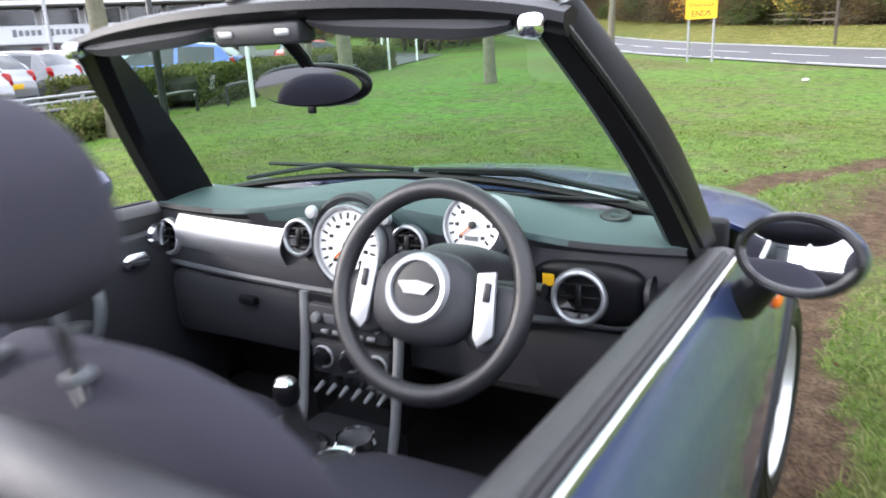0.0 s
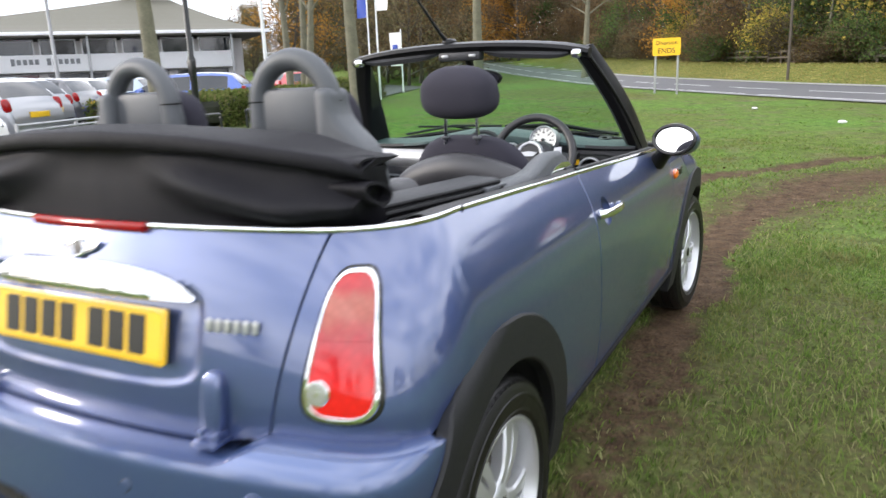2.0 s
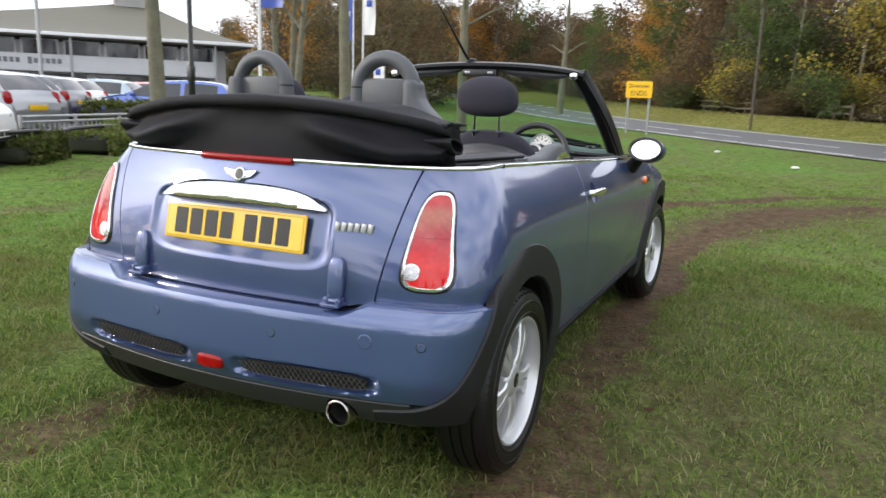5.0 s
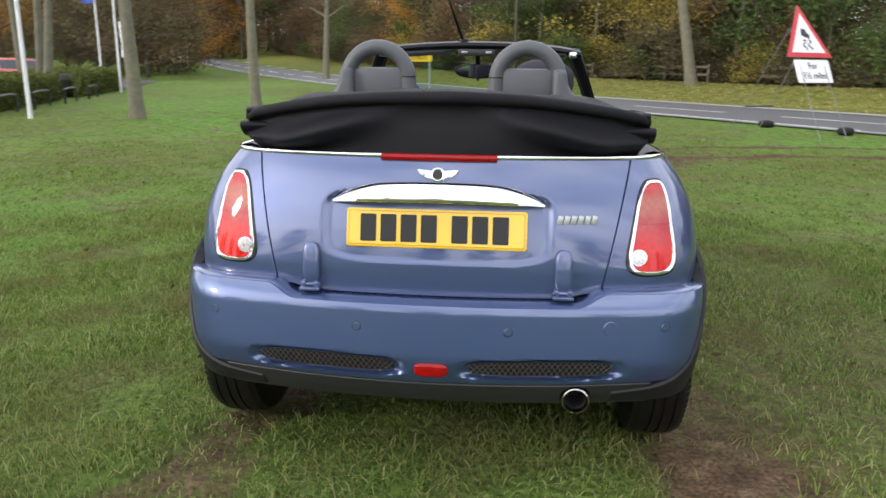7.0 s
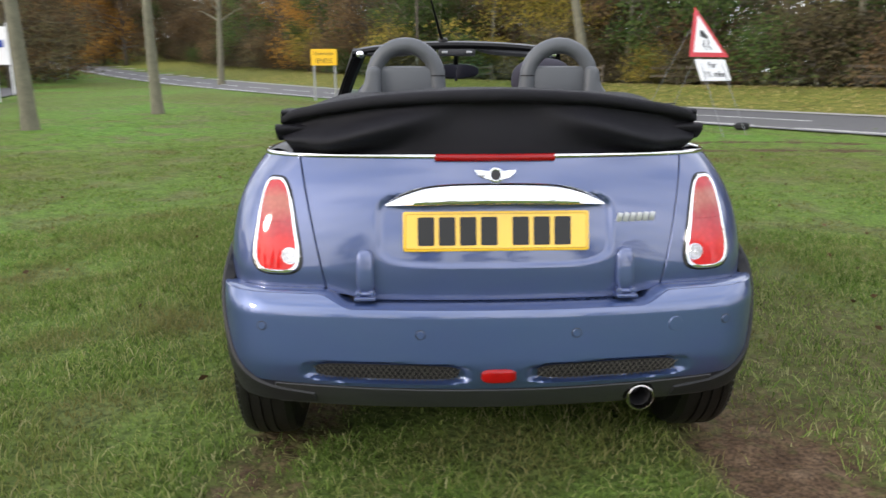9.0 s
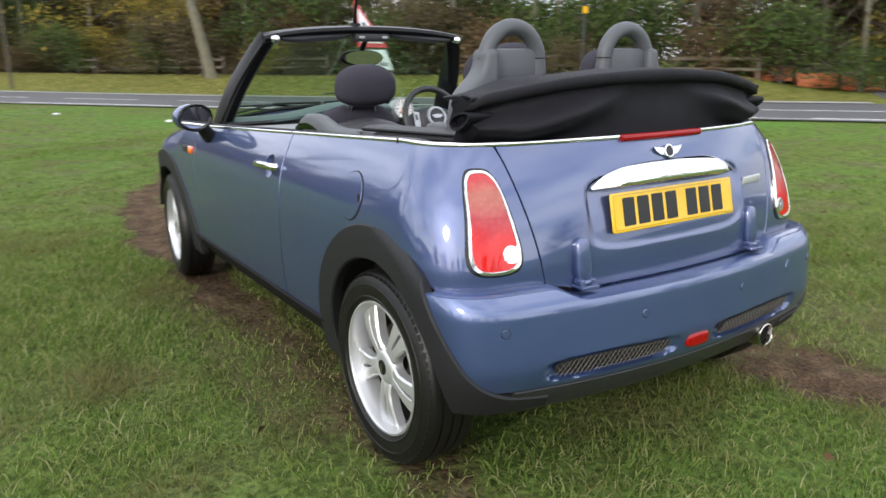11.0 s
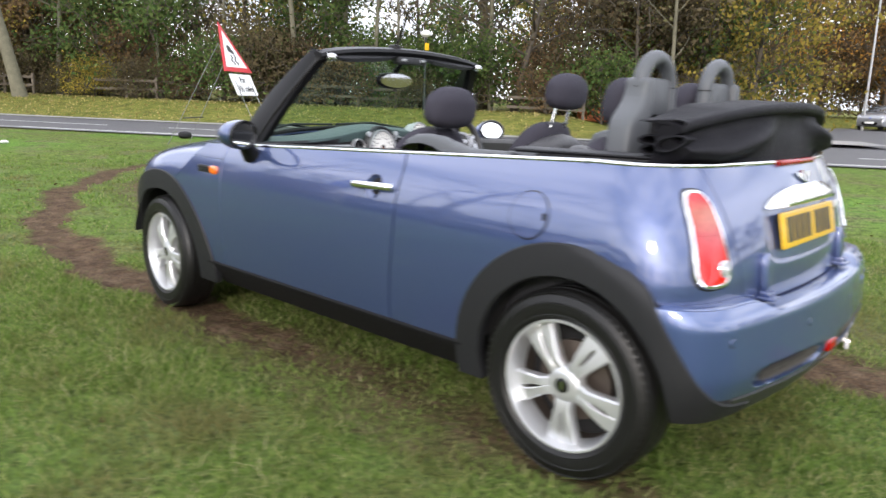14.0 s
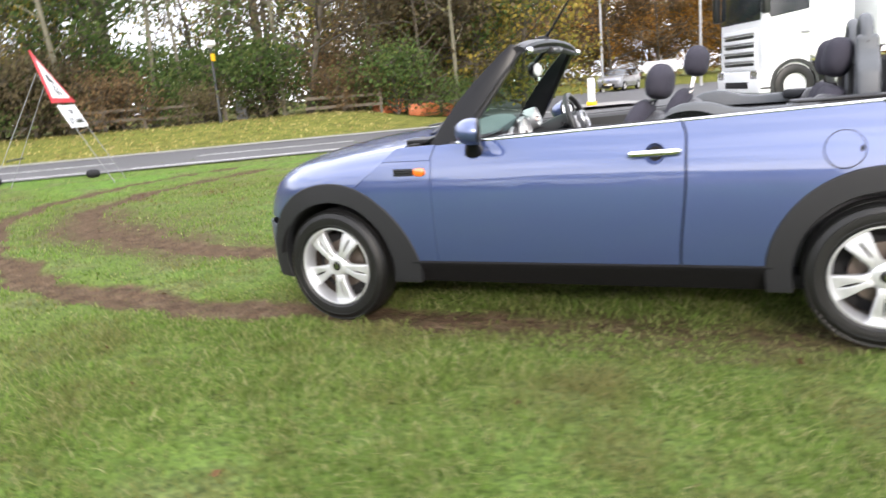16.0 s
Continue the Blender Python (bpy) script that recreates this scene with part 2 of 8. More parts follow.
SIGNGREEN = surface("green_sign", (0.0, 0.19, 0.10), 0.4, 0, 0.9)
CYAN = surface("cyan_cloth", (0.08, 0.45, 0.68), 0.7, 0, 0.85)
ORANGEPLASTIC = surface("orange_barrier_plastic", (0.72, 0.19, 0.05), 0.5, 0, 0.8)
WOOD = surface("grey_weathered_wood", (0.15, 0.125, 0.095), 0.9, 0, 0.6, 15)
GREYBOX = surface("grey_cabinet", (0.20, 0.21, 0.22), 0.6, 0, 0.85)


# ---- mesh helpers ----
def mesh_object(name, verts, faces, mat, parent=None, smooth=35, label=""):
    me = bpy.data.meshes.new(name)
    me.from_pydata([tuple(v) for v in verts], [], [tuple(f) for f in faces])
    me.materials.append(mat)
    if smooth:
        me.polygons.foreach_set("use_smooth", [True] * len(me.polygons))
        me.set_sharp_from_angle(angle=radians(smooth))
    me.update()
    ob = new(name, me)
    if parent is not None:
        ob.parent = parent
    if label:
        tagged(ob, label)
    return ob


def part(name, bm, mat, parent, label="", smooth=35):
    """One mesh object under a thing or a part."""
    me = bpy.data.meshes.new(name)
    bmesh.ops.recalc_face_normals(bm, faces=bm.faces)
    bm.to_mesh(me)
    bm.free()
    me.materials.append(mat)
    if smooth:
        me.polygons.foreach_set("use_smooth", [True] * len(me.polygons))
        me.set_sharp_from_angle(angle=radians(smooth))
    ob = new(name, me)
    if parent is not None:
        ob.parent = parent
    if label:
        tagged(ob, label)
    return ob


def thing(name, label, category, group="", kind="", at=(0, 0, 0), turn=0):
    ob = new(name)
    ob.empty_display_size = 0.1
    ob.matrix_world = pose(*at, 0, 0, turn)
    return tagged(ob, label, category, group, kind)


def box(bm, size, at=(0, 0, 0), bevel=0.0, m=None, segs=2, taper=None):
    """A bevelled box added to bm. taper: x and y scale of the top."""
    r = bmesh.ops.create_cube(bm, size=1.0)
    vs = r["verts"]
    for v in vs:
        if taper and v.co.z > 0:
            v.co.x, v.co.y = v.co.x * taper[0], v.co.y * taper[1]
        v.co = Vector((v.co.x * size[0], v.co.y * size[1], v.co.z * size[2]))
    if bevel:
        es = list({e for v in vs for e in v.link_edges})
        b = bmesh.ops.bevel(bm, geom=es, offset=bevel, segments=segs, affect="EDGES", profile=0.5)
        vs = list({v for f in b["faces"] for v in f.verts} | {v for v in vs if v.is_valid})
    mm = Matrix.Translation(at) if m is None else m @ Matrix.Translation(at)
    bmesh.ops.transform(bm, matrix=mm, verts=vs)
    return bm


def rbox(size, at=(0, 0, 0), bevel=0.01, m=None, segs=2, taper=None):
    return box(bmesh.new(), size, at, bevel, m, segs, taper)


def tube_data(pts, radius, segs=10, closed=False, flat=1.0, up=None):
    """Verts and faces of a tube along pts; radius may be a list; flat squeezes it across."""
    pts = [Vector(p) for p in pts]
    n = len(pts)
    rad = radius if isinstance(radius, (list, tuple, np.ndarray)) else [radius] * n
    vs, fs = [], []
    prev = None
    for i, p in enumerate(pts):
        a = pts[(i - 1) % n] if closed or i else p
        b = pts[(i + 1) % n] if closed or i < n - 1 else p
        d = (b - a).normalized()
        if prev is None:
            u = Vector(up) if up else (Vector((0, 0, 1)) if abs(d.z) < 0.9 else Vector((1, 0, 0)))
        else:
            u = prev
        u = (u - d * u.dot(d)).normalized()
        prev = u
        w = d.cross(u)
        for k in range(segs):
            t = 2 * math.pi * k / segs
            vs.append(p + u * (rad[i] * math.cos(t)) + w * (rad[i] * flat * math.sin(t)))
    for i in range(n if closed else n - 1):
        j = (i + 1) % n
        for k in range(segs):
            k2 = (k + 1) % segs
            fs.append((i * segs + k, i * segs + k2, j * segs + k2, j * segs + k))
    if not closed:
        fs.append(tuple(range(segs))[::-1])
        fs.append(tuple((n - 1) * segs + k for k in range(segs)))
    return vs, fs


def tube(name, pts, radius, mat, parent, segs=10, closed=False, flat=1.0, up=None, label="", smooth=50):
    v, f = tube_data(pts, radius, segs, closed, flat, up)
    return mesh_object(name, v, f, mat, parent, smooth, label)


def add_tube(bm, pts, radius, segs=8, closed=False, flat=1.0, up=None):
    v, f = tube_data(pts, radius, segs, closed, flat, up)
    bv = [bm.verts.new(p) for p in v]
    for q in f:
        bm.faces.new([bv[i] for i in q])
    return bm


def lathe(profile, segs=48, m=None, bm=None, closed=False):
    """Profile of (radius, along) turned about the local z axis."""
    bm = bm or bmesh.new()
    rings = []
    for r, h in profile:
        if r < 1e-6:
            rings.append([bm.verts.new((0, 0, h))])
        else:
            rings.append([bm.verts.new((r * math.cos(2 * math.pi * k / segs), r * math.sin(2 * math.pi * k / segs), h)) for k in range(segs)])
    pairs = list(zip(rings, rings[1:] + rings[:1])) if closed else list(zip(rings, rings[1:]))
    for a, b in pairs:
        for k in range(segs):
            k2 = (k + 1) % segs
            q = [a[k % len(a)], a[k2 % len(a)], b[k2 % len(b)], b[k % len(b)]]
            q = [v for i, v in enumerate(q) if v not in q[:i]]
            if len(q) > 2:
                bm.faces.new(q)
    if m is not None:
        bmesh.ops.transform(bm, matrix=m, verts=[v for ring in rings for v in ring])
    return bm


def smooth_path(ctrl, n=8, closed=False):
    """Catmull-Rom through control points."""
    c = [Vector(p) for p in ctrl]
    out = []
    k = len(c)
    for i in range(k if closed else k - 1):
        p0 = c[(i - 1) % k] if closed or i else c[0] * 2 - c[1]
        p1, p2 = c[i], c[(i + 1) % k]
        p3 = c[(i + 2) % k] if closed or i < k - 2 else c[-1] * 2 - c[-2]
        for s in range(n):
            t = s / n
            out.append(0.5 * ((2 * p1) + (p2 - p0) * t + (2 * p0 - 5 * p1 + 4 * p2 - p3) * t * t + (3 * p1 - p0 - 3 * p2 + p3) * t ** 3))
    if not closed:
        out.append(c[-1])
    return out


def grid_faces(nu, nv, wrap_u=False, wrap_v=False):
    fs = []
    for i in range(nu if wrap_u else nu - 1):
        for j in range(nv if wrap_v else nv - 1):
            i2, j2 = (i + 1) % nu, (j + 1) % nv
            fs.append((i * nv + j, i2 * nv + j, i2 * nv + j2, i * nv + j2))
    return fs


def cushion(size, power=(2.6, 2.6, 2.6), nu=20, nv=28, wobble=0.0, seed=0):
    """A padded superellipsoid block, centred."""
    bm = bmesh.new()
    sx, sy, sz = [s / 2 for s in size]
    sp = lambda c, p: math.copysign(abs(c) ** (2 / p), c)
    rows = []
    for i in range(nu + 1):
        ph = -math.pi / 2 + math.pi * i / nu
        row = []
        for j in range(nv):
            th = 2 * math.pi * j / nv
            p = Vector((sx * sp(math.cos(ph), power[2]) * sp(math.cos(th), power[0]), sy * sp(math.cos(ph), power[2]) * sp(math.sin(th), power[1]), sz * sp(math.sin(ph), power[2])))
            if wobble:
                p *= 1 + wobble * noise.noise(p * 9 + Vector((seed, 0, 0)))
            row.append(bm.verts.new(p))
        rows.append(row)
    for a, b in zip(rows, rows[1:]):
        for j in range(nv):
            bm.faces.new((a[j], a[(j + 1) % nv], b[(j + 1) % nv], b[j]))
    bmesh.ops.remove_doubles(bm, verts=bm.verts, dist=1e-5)
    return bm


def moved(bm, m):
    bmesh.ops.transform(bm, matrix=m, verts=bm.verts)
    return bm


def prism(outline, depth, m=None, bevel=0.0):
    """A flat outline in local x and y, given depth along z."""
    bm = bmesh.new()
    f = bm.faces.new([bm.verts.new((x, y, 0)) for x, y in outline])
    r = bmesh.ops.extrude_face_region(bm, geom=[f])
    bmesh.ops.translate(bm, vec=(0, 0, depth), verts=[v for v in r["geom"] if isinstance(v, bmesh.types.BMVert)])
    if bevel:
        bmesh.ops.bevel(bm, geom=[e for e in bm.edges if all(v.co.z > depth * 0.5 for v in e.verts)], offset=bevel, segments=2, affect="EDGES", profile=0.5)
    if m is not None:
        bmesh.ops.transform(bm, matrix=m, verts=bm.verts)
    return bm


def rounded(w, h, r, n=5):
    """Outline of a rounded rectangle."""
    out = []
    for cx, cy, a0 in ((w / 2 - r, h / 2 - r, 0), (-w / 2 + r, h / 2 - r, 90), (-w / 2 + r, -h / 2 + r, 180), (w / 2 - r, -h / 2 + r, 270)):
        for k in range(n + 1):
            a = radians(a0 + 90 * k / n)
            out.append((cx + r * math.cos(a), cy + r * math.sin(a)))
    return out


def lettering(name, words, size, mat, parent, m, depth=0.004, label=""):
    """Words in the built-in font as a mesh."""
    cu = bpy.data.curves.new(name, "FONT")
    cu.body, cu.size, cu.align_x, cu.align_y, cu.extrude = words, size, "CENTER", "CENTER", depth
    tmp = bpy.data.objects.new(name, cu)
    scene.collection.objects.link(tmp)
    me = bpy.data.meshes.new_from_object(tmp.evaluated_get(bpy.context.evaluated_depsgraph_get()))
    bpy.data.objects.remove(tmp)
    me.transform(m)
    me.materials.clear()
    me.materials.append(mat)
    ob = new(name, me)
    ob.parent = parent
    if label:
        tagged(ob, label)
    return ob


# ---- the convertible: rear axle on y = 0, nose towards +y, driver on +x ----
WB, HUBZ = 2.467, 0.29


def smax(a, b, k):
    h = np.maximum(k - np.abs(a - b), 0) / k
    return np.maximum(a, b) + h * h * k * 0.25


def sstep(a, b, x):
    t = np.clip((x - a) / (b - a), 0, 1)
    return t * t * (3 - 2 * t)


def half_width(y, z):
    lo, hi = np.maximum(0.62 - z, 0), np.maximum(z - 0.62, 0)
    w = 0.79 - 0.244 * lo ** 2 - 2.2 * hi ** 2.8
    return w - 0.10 * np.maximum(-y, 0) ** 2


def rear_up(x, z):
    t = np.maximum((z - 0.60) / 0.31, 0)
    return -0.43 + 0.058 * t ** 2.3 + (0.155 + 0.35 * np.maximum(z - 0.65, 0)) * x ** 2


def rear_low(x, z):
    return -0.530 + 8.0 * np.maximum(z - 0.540, 0) ** 2 + 0.10 * np.maximum(z - 0.40, 0) + 2.5 * np.maximum(0.43 - z, 0) ** 2 + 0.155 * x ** 2


def skin_up(p):
    x, y, z = p[..., 0], p[..., 1], p[..., 2]
    return smax(x - half_width(y, z), rear_up(x, z) - y, 0.17)


def skin_low(p):
    x, y, z = p[..., 0], p[..., 1], p[..., 2]
    return smax(x - half_width(y, z) - 0.012 * sstep(0.0, -0.3, y), rear_low(x, z) - y, 0.15)


def bonnet_top(x, y):
    t = np.clip((y - 1.88) / 1.2, 0, 1.2)
    return 0.950 - 0.112 * t ** 1.3 - 0.12 * t ** 5 - 0.075 * (x / 0.7) ** 2


def skin_nose(p):
    x, y, z = p[..., 0], p[..., 1], p[..., 2]
    k = sstep(2.25, 2.7, y)
    side = x - half_width(y, z) - 0.02 * k * sstep(0.6, 0.8, z)
    front = y - (3.11 - 0.55 * np.maximum(z - 0.45, 0) ** 1.5 - 0.24 * x ** 2)
    return smax(smax(side, front, 0.42), z - bonnet_top(x, y), 0.11)


def solve(f, o, d, far=1.6):
    lo, hi = np.zeros(o.shape[:-1]), np.full(o.shape[:-1], far)
    for _ in range(34):
        mid = 0.5 * (lo + hi)
        inside = f(o + d * mid[..., None]) < 0
        lo, hi = np.where(inside, mid, lo), np.where(inside, hi, mid)
    return o + d * lo[..., None]


RX, FAN = 0.40, 0.62


def wrap(f):
    """Body skin from the middle of the tail (s = 0) round the corner and along the side (y = s - 1.02), at height z."""
    def at(s, z):
        a = np.abs(s)
        th = np.clip((a - RX) / FAN, 0, 1) * math.pi / 2
        o = np.stack([np.minimum(a, RX), np.maximum(a - RX - FAN, 0), z], -1)
        d = np.stack([np.sin(th), -np.cos(th), 0 * th], -1)
        p = solve(f, o, d)
        p[..., 0] = np.where(s < 0, -p[..., 0], p[..., 0])
        return p
    return at


def nose(u, v):
    """Front end: u runs along y and then swings round the nose, v is the angle above level in degrees."""
    ph = np.radians(v)
    al = np.clip((u - 2.55) / 0.6, 0, 1) * math.pi / 2
    o = np.stack([0 * u, np.minimum(u, 2.55), 0 * u + 0.56], -1)
    d = np.stack([np.cos(ph) * np.cos(al), np.cos(ph) * np.sin(al), np.sin(ph)], -1)
    return solve(skin_nose, o, d)


def patch(us, vs, fn, clips=(), post=None):
    """A trimmed piece of a skin: verts and faces, cut exactly along every clip(p) = 0."""
    U, V = np.meshgrid(us, vs, indexing="ij")
    P = fn(U, V)
    vals = [c(P) for c in clips]
    polys = []
    for i in range(len(us) - 1):
        for j in range(len(vs) - 1):
            idx = ((i, j), (i + 1, j), (i + 1, j + 1), (i, j + 1))
            poly = [(us[a], vs[b], tuple(v[a, b] for v in vals)) for a, b in idx]
            for c in range(len(clips)):
                f = [q[2][c] for q in poly]
                if min(f) >= 0:
                    continue
                if max(f) < 0:
                    poly = []
                    break
                out = []
                for q, r in zip(poly, poly[1:] + poly[:1]):
                    if q[2][c] >= 0:
                        out.append(q)
                    if (q[2][c] >= 0) != (r[2][c] >= 0):
                        t = q[2][c] / (q[2][c] - r[2][c])
                        out.append((q[0] + t * (r[0] - q[0]), q[1] + t * (r[1] - q[1]), tuple(x + t * (y - x) for x, y in zip(q[2], r[2]))))
                poly = out
                if len(poly) < 3:
                    poly = []
                    break
            if poly:
                polys.append(poly)
    keys, params, faces = {}, [], []
    for poly in polys:
        ids = []
        for q in poly:
            k = (round(q[0], 6), round(q[1], 6))
            if k not in keys:
                keys[k] = len(params)
                params.append(q[:2])
            if keys[k] not in ids:
                ids.append(keys[k])
        if len(ids) > 2:
            faces.append(ids)
    pr = np.array(params)
    pts = fn(pr[:, 0], pr[:, 1])
    if post is not None:
        pts = post(pts)
    return pts, faces


def panel(name, us, vs, fn, clips, mat, parent, sgn=1, rim=0.016, lift=0.0, label="", post=None, core=(0, None, 0.6), edge=0.0016):
    """A skin panel with folded-in edges."""
    pts, faces = patch(us, vs, fn, clips, post)
    nrm = np.zeros_like(pts)
    mid = np.array([core[0], pts[:, 1].mean() if core[1] is None else core[1], core[2]])
    total = 0.0
    fn_ = []
    for f in faces:
        a, b, c = pts[f[0]], pts[f[1]], pts[f[2]]
        n = np.cross(b - a, c - a)
        if len(f) > 3:
            n = n + np.cross(c - a, pts[f[3]] - a)
        fn_.append(n)
        total += n @ (pts[f].mean(0) - mid)
    flip = -1 if total < 0 else 1
    for f, n in zip(faces, fn_):
        nrm[f] += n * flip
    if flip < 0:
        faces = [f[::-1] for f in faces]
    nrm /= np.linalg.norm(nrm, axis=1, keepdims=True) + 1e-12
    pts = pts + nrm * lift
    count = {}
    for f in faces:
        for a, b in zip(f, f[1:] + f[:1]):
            count[(a, b)] = count.get((a, b), 0) + 1
    border = [(a, b) for a, b in count if (b, a) not in count]
    if rim:
        ids = sorted({i for e in border for i in e})
        # the edge turns over a small radius and then goes straight in
        out = np.zeros_like(pts)
        for a, b in border:
            t = pts[b] - pts[a]
            side = np.cross(t, nrm[a])
            out[a] += side
            out[b] += side
        for _ in range(4):
            calm = out.copy()
            for a, b in border:
                calm[a] += out[b]
                calm[b] += out[a]
            out = calm
        out /= np.linalg.norm(out, axis=1, keepdims=True) + 1e-12
        n0 = len(pts)
        ring1 = {i: n0 + k for k, i in enumerate(ids)}
        ring2 = {i: n0 + len(ids) + k for k, i in enumerate(ids)}
        p1 = pts[ids] - nrm[ids] * edge + out[ids] * edge * 0.8
        p2 = pts[ids] - nrm[ids] * max(rim, edge * 1.2) + out[ids] * edge * 0.8
        pts = np.concatenate([pts, p1, p2])
        for a, b in border:
            faces.append([b, a, ring1[a], ring1[b]])
            faces.append([ring1[b], ring1[a], ring2[a], ring2[b]])
    if sgn < 0:
        pts = pts * np.array([-1, 1, 1])
        faces = [f[::-1] for f in faces]
    return mesh_object(name, pts, faces, mat, parent, 38, label)


def belt(y):
    return 0.958 - 0.040 * np.maximum(y, 0) + 0.004 * sstep(-0.1, -0.35, y)


def wheel_r(p, yc):
    return np.hypot(p[..., 1] - yc, p[..., 2] - HUBZ - 0.005)


def arch_front_r(p):
    back = np.clip((WB - p[..., 1]) / 0.4, 0, 1.3)
    low = np.clip((0.62 - p[..., 2]) / 0.32, 0, 1)
    return 0.425 + 0.052 * sstep(0, 1.2, back) * low


def seam_x(z):
    return 0.480 + 0.073 * (z - 0.605) / 0.343


def bonnet_cut(p):
    """Positive in front of the slanting bonnet shut line."""
    return (p[..., 1] - 2.05) * 0.62 + (p[..., 2] - 0.90) * 0.78


car = thing("convertible_car", "metallic blue two-door convertible, black hood folded down, on muddy grass", "car")
UP, LOW = wrap(skin_up), wrap(skin_low)


def door_edge(p):
    """The door's rear shut line: bowed back at waist height, hooked forward under the beltline."""
    z = p[..., 2]
    return 0.757 - 0.026 * sstep(0.34, 0.72, z) * sstep(0.965, 0.86, z)


span = lambda a, b, n: np.linspace(a, b, n)

for sgn in (1, -1):
    quarter = panel("rear_quarter_panel", span(0.44, 1.80, 92), span(0.32, 0.98, 50), UP, [
        lambda p: door_edge(p) - 0.0050 - p[..., 1], lambda p: wheel_r(p, 0) - 0.415, lambda p: np.maximum(p[..., 2] - 0.602, p[..., 1] + 0.16),
        lambda p: p[..., 2] - 0.318, lambda p: belt(p[..., 1]) - p[..., 2], lambda p: np.abs(p[..., 0]) - seam_x(p[..., 2]) - 0.003], PAINT, car, sgn)
    if sgn < 0:
        # round fuel flap let into the flank
        fuel = lambda p: 0.0685 - np.hypot(p[..., 1] - 0.155, p[..., 2] - 0.79)
        panel("fuel_flap", span(1.08, 1.27, 34), span(0.70, 0.88, 34), UP, [fuel], PAINT, quarter, sgn, 0.012, 0.0045)
        panel("flap_gap", span(1.08, 1.27, 34), span(0.70, 0.88, 34), UP, [lambda p: 0.0722 - np.hypot(p[..., 1] - 0.155, p[..., 2] - 0.79)], DARK, quarter, sgn, 0.004, 0.002)
        part("finger_notch", moved(cushion((0.006, 0.014, 0.03)), Matrix.Translation((-0.779, 0.097, 0.79))), DARK, quarter)
    door = panel("door", span(1.75, 2.93, 72), span(0.32, 0.98, 44), UP, [
        lambda p: p[..., 1] - door_edge(p) - 0.0050, lambda p: 1.885 - p[..., 1] - 0.25 * np.maximum(p[..., 2] - 0.82, 0), lambda p: p[..., 2] - 0.318, lambda p: belt(p[..., 1]) - p[..., 2],
        lambda p: np.hypot(p[..., 1] - 0.856, p[..., 2] - 0.803) - 0.044], PAINT, car, sgn)
    # handle: chrome bar over a round dished recess
    panel("handle_recess", span(1.80, 1.95, 24), span(0.74, 0.88, 24), UP, [lambda p: 0.045 - np.hypot(p[..., 1] - 0.856, p[..., 2] - 0.803)], PAINT, door, sgn, 0.0, 0.0,
          post=lambda p: p - np.array([1, 0, 0]) * (0.036 * np.clip(1 - (np.hypot(p[:, 1] - 0.856, p[:, 2] - 0.803) / 0.045) ** 2, 0, 1))[:, None])
    part("handle_bar", add_tube(bmesh.new(), smooth_path([(sgn * 0.772, 0.752, 0.808), (sgn * 0.795, 0.78, 0.810), (sgn * 0.803, 0.86, 0.809), (sgn * 0.796, 0.94, 0.806), (sgn * 0.774, 0.965, 0.802)], 6), [0.006] + [0.0135] * 23 + [0.006], 12, False, 0.7), CHROME, door, "chrome door handle")
    fender = panel("front_wing_panel", span(2.86, 3.5, 44), span(0.30, 0.92, 46), UP, [
        lambda p: p[..., 1] - 1.890 + 0.25 * np.maximum(p[..., 2] - 0.82, 0), lambda p: wheel_r(p, WB) - arch_front_r(p) + 0.01, lambda p: -bonnet_cut(p) - 0.002,
        lambda p: p[..., 2] - 0.318, lambda p: 0.815 - p[..., 2]], PAINT, car, sgn)
    panel("scuttle_panel", span(2.82, 3.4, 40), span(0.80, 0.93, 18), UP, [
        lambda p: p[..., 1] - 1.890 + 0.25 * np.maximum(p[..., 2] - 0.82, 0), lambda p: -bonnet_cut(p) - 0.002, lambda p: p[..., 2] - 0.818, lambda p: belt(p[..., 1]) - p[..., 2] + 0.004], PAINT, car, sgn)
    # side repeater with its little black grille
    xr = float(half_width(1.96, 0.765))
    rep = part("side_repeater", moved(cushion((0.030, 0.062, 0.042)), Matrix.Translation((sgn * (xr + 0.002), 1.945, 0.765))), ORANGELENS, fender, "orange side repeater lens")
    part("repeater_grille", rbox((0.012, 0.105, 0.036), (sgn * (xr + 0.0005), 2.03, 0.765), 0.005), SATIN, fender)
    for k in range(3):
        part("grille_slat", rbox((0.010, 0.100, 0.005), (sgn * (xr + 0.006), 2.03, 0.754 + 0.011 * k), 0.002), GLOSSBLACK, fender)
    # black arch trims, sill
    rear_line = lambda p: p[..., 1] + 0.28 + 0.60 * (0.60 - p[..., 2])
    panel("rear_arch_trim", span(0.50, 1.55, 90), span(0.20, 0.76, 60), LOW, [
        lambda p: wheel_r(p, 0) - 0.335, lambda p: np.maximum(0.428 - wheel_r(p, 0), np.minimum(0.600 - p[..., 2], -0.05 - p[..., 1])),
        lambda p: np.maximum(rear_line(p), p[..., 1] + 0.1), lambda p: p[..., 2] - 0.215 - 0.065 * sstep(0.0, -0.2, p[..., 1])], TRIM, car, sgn, 0.035, 0.009, edge=0.006)
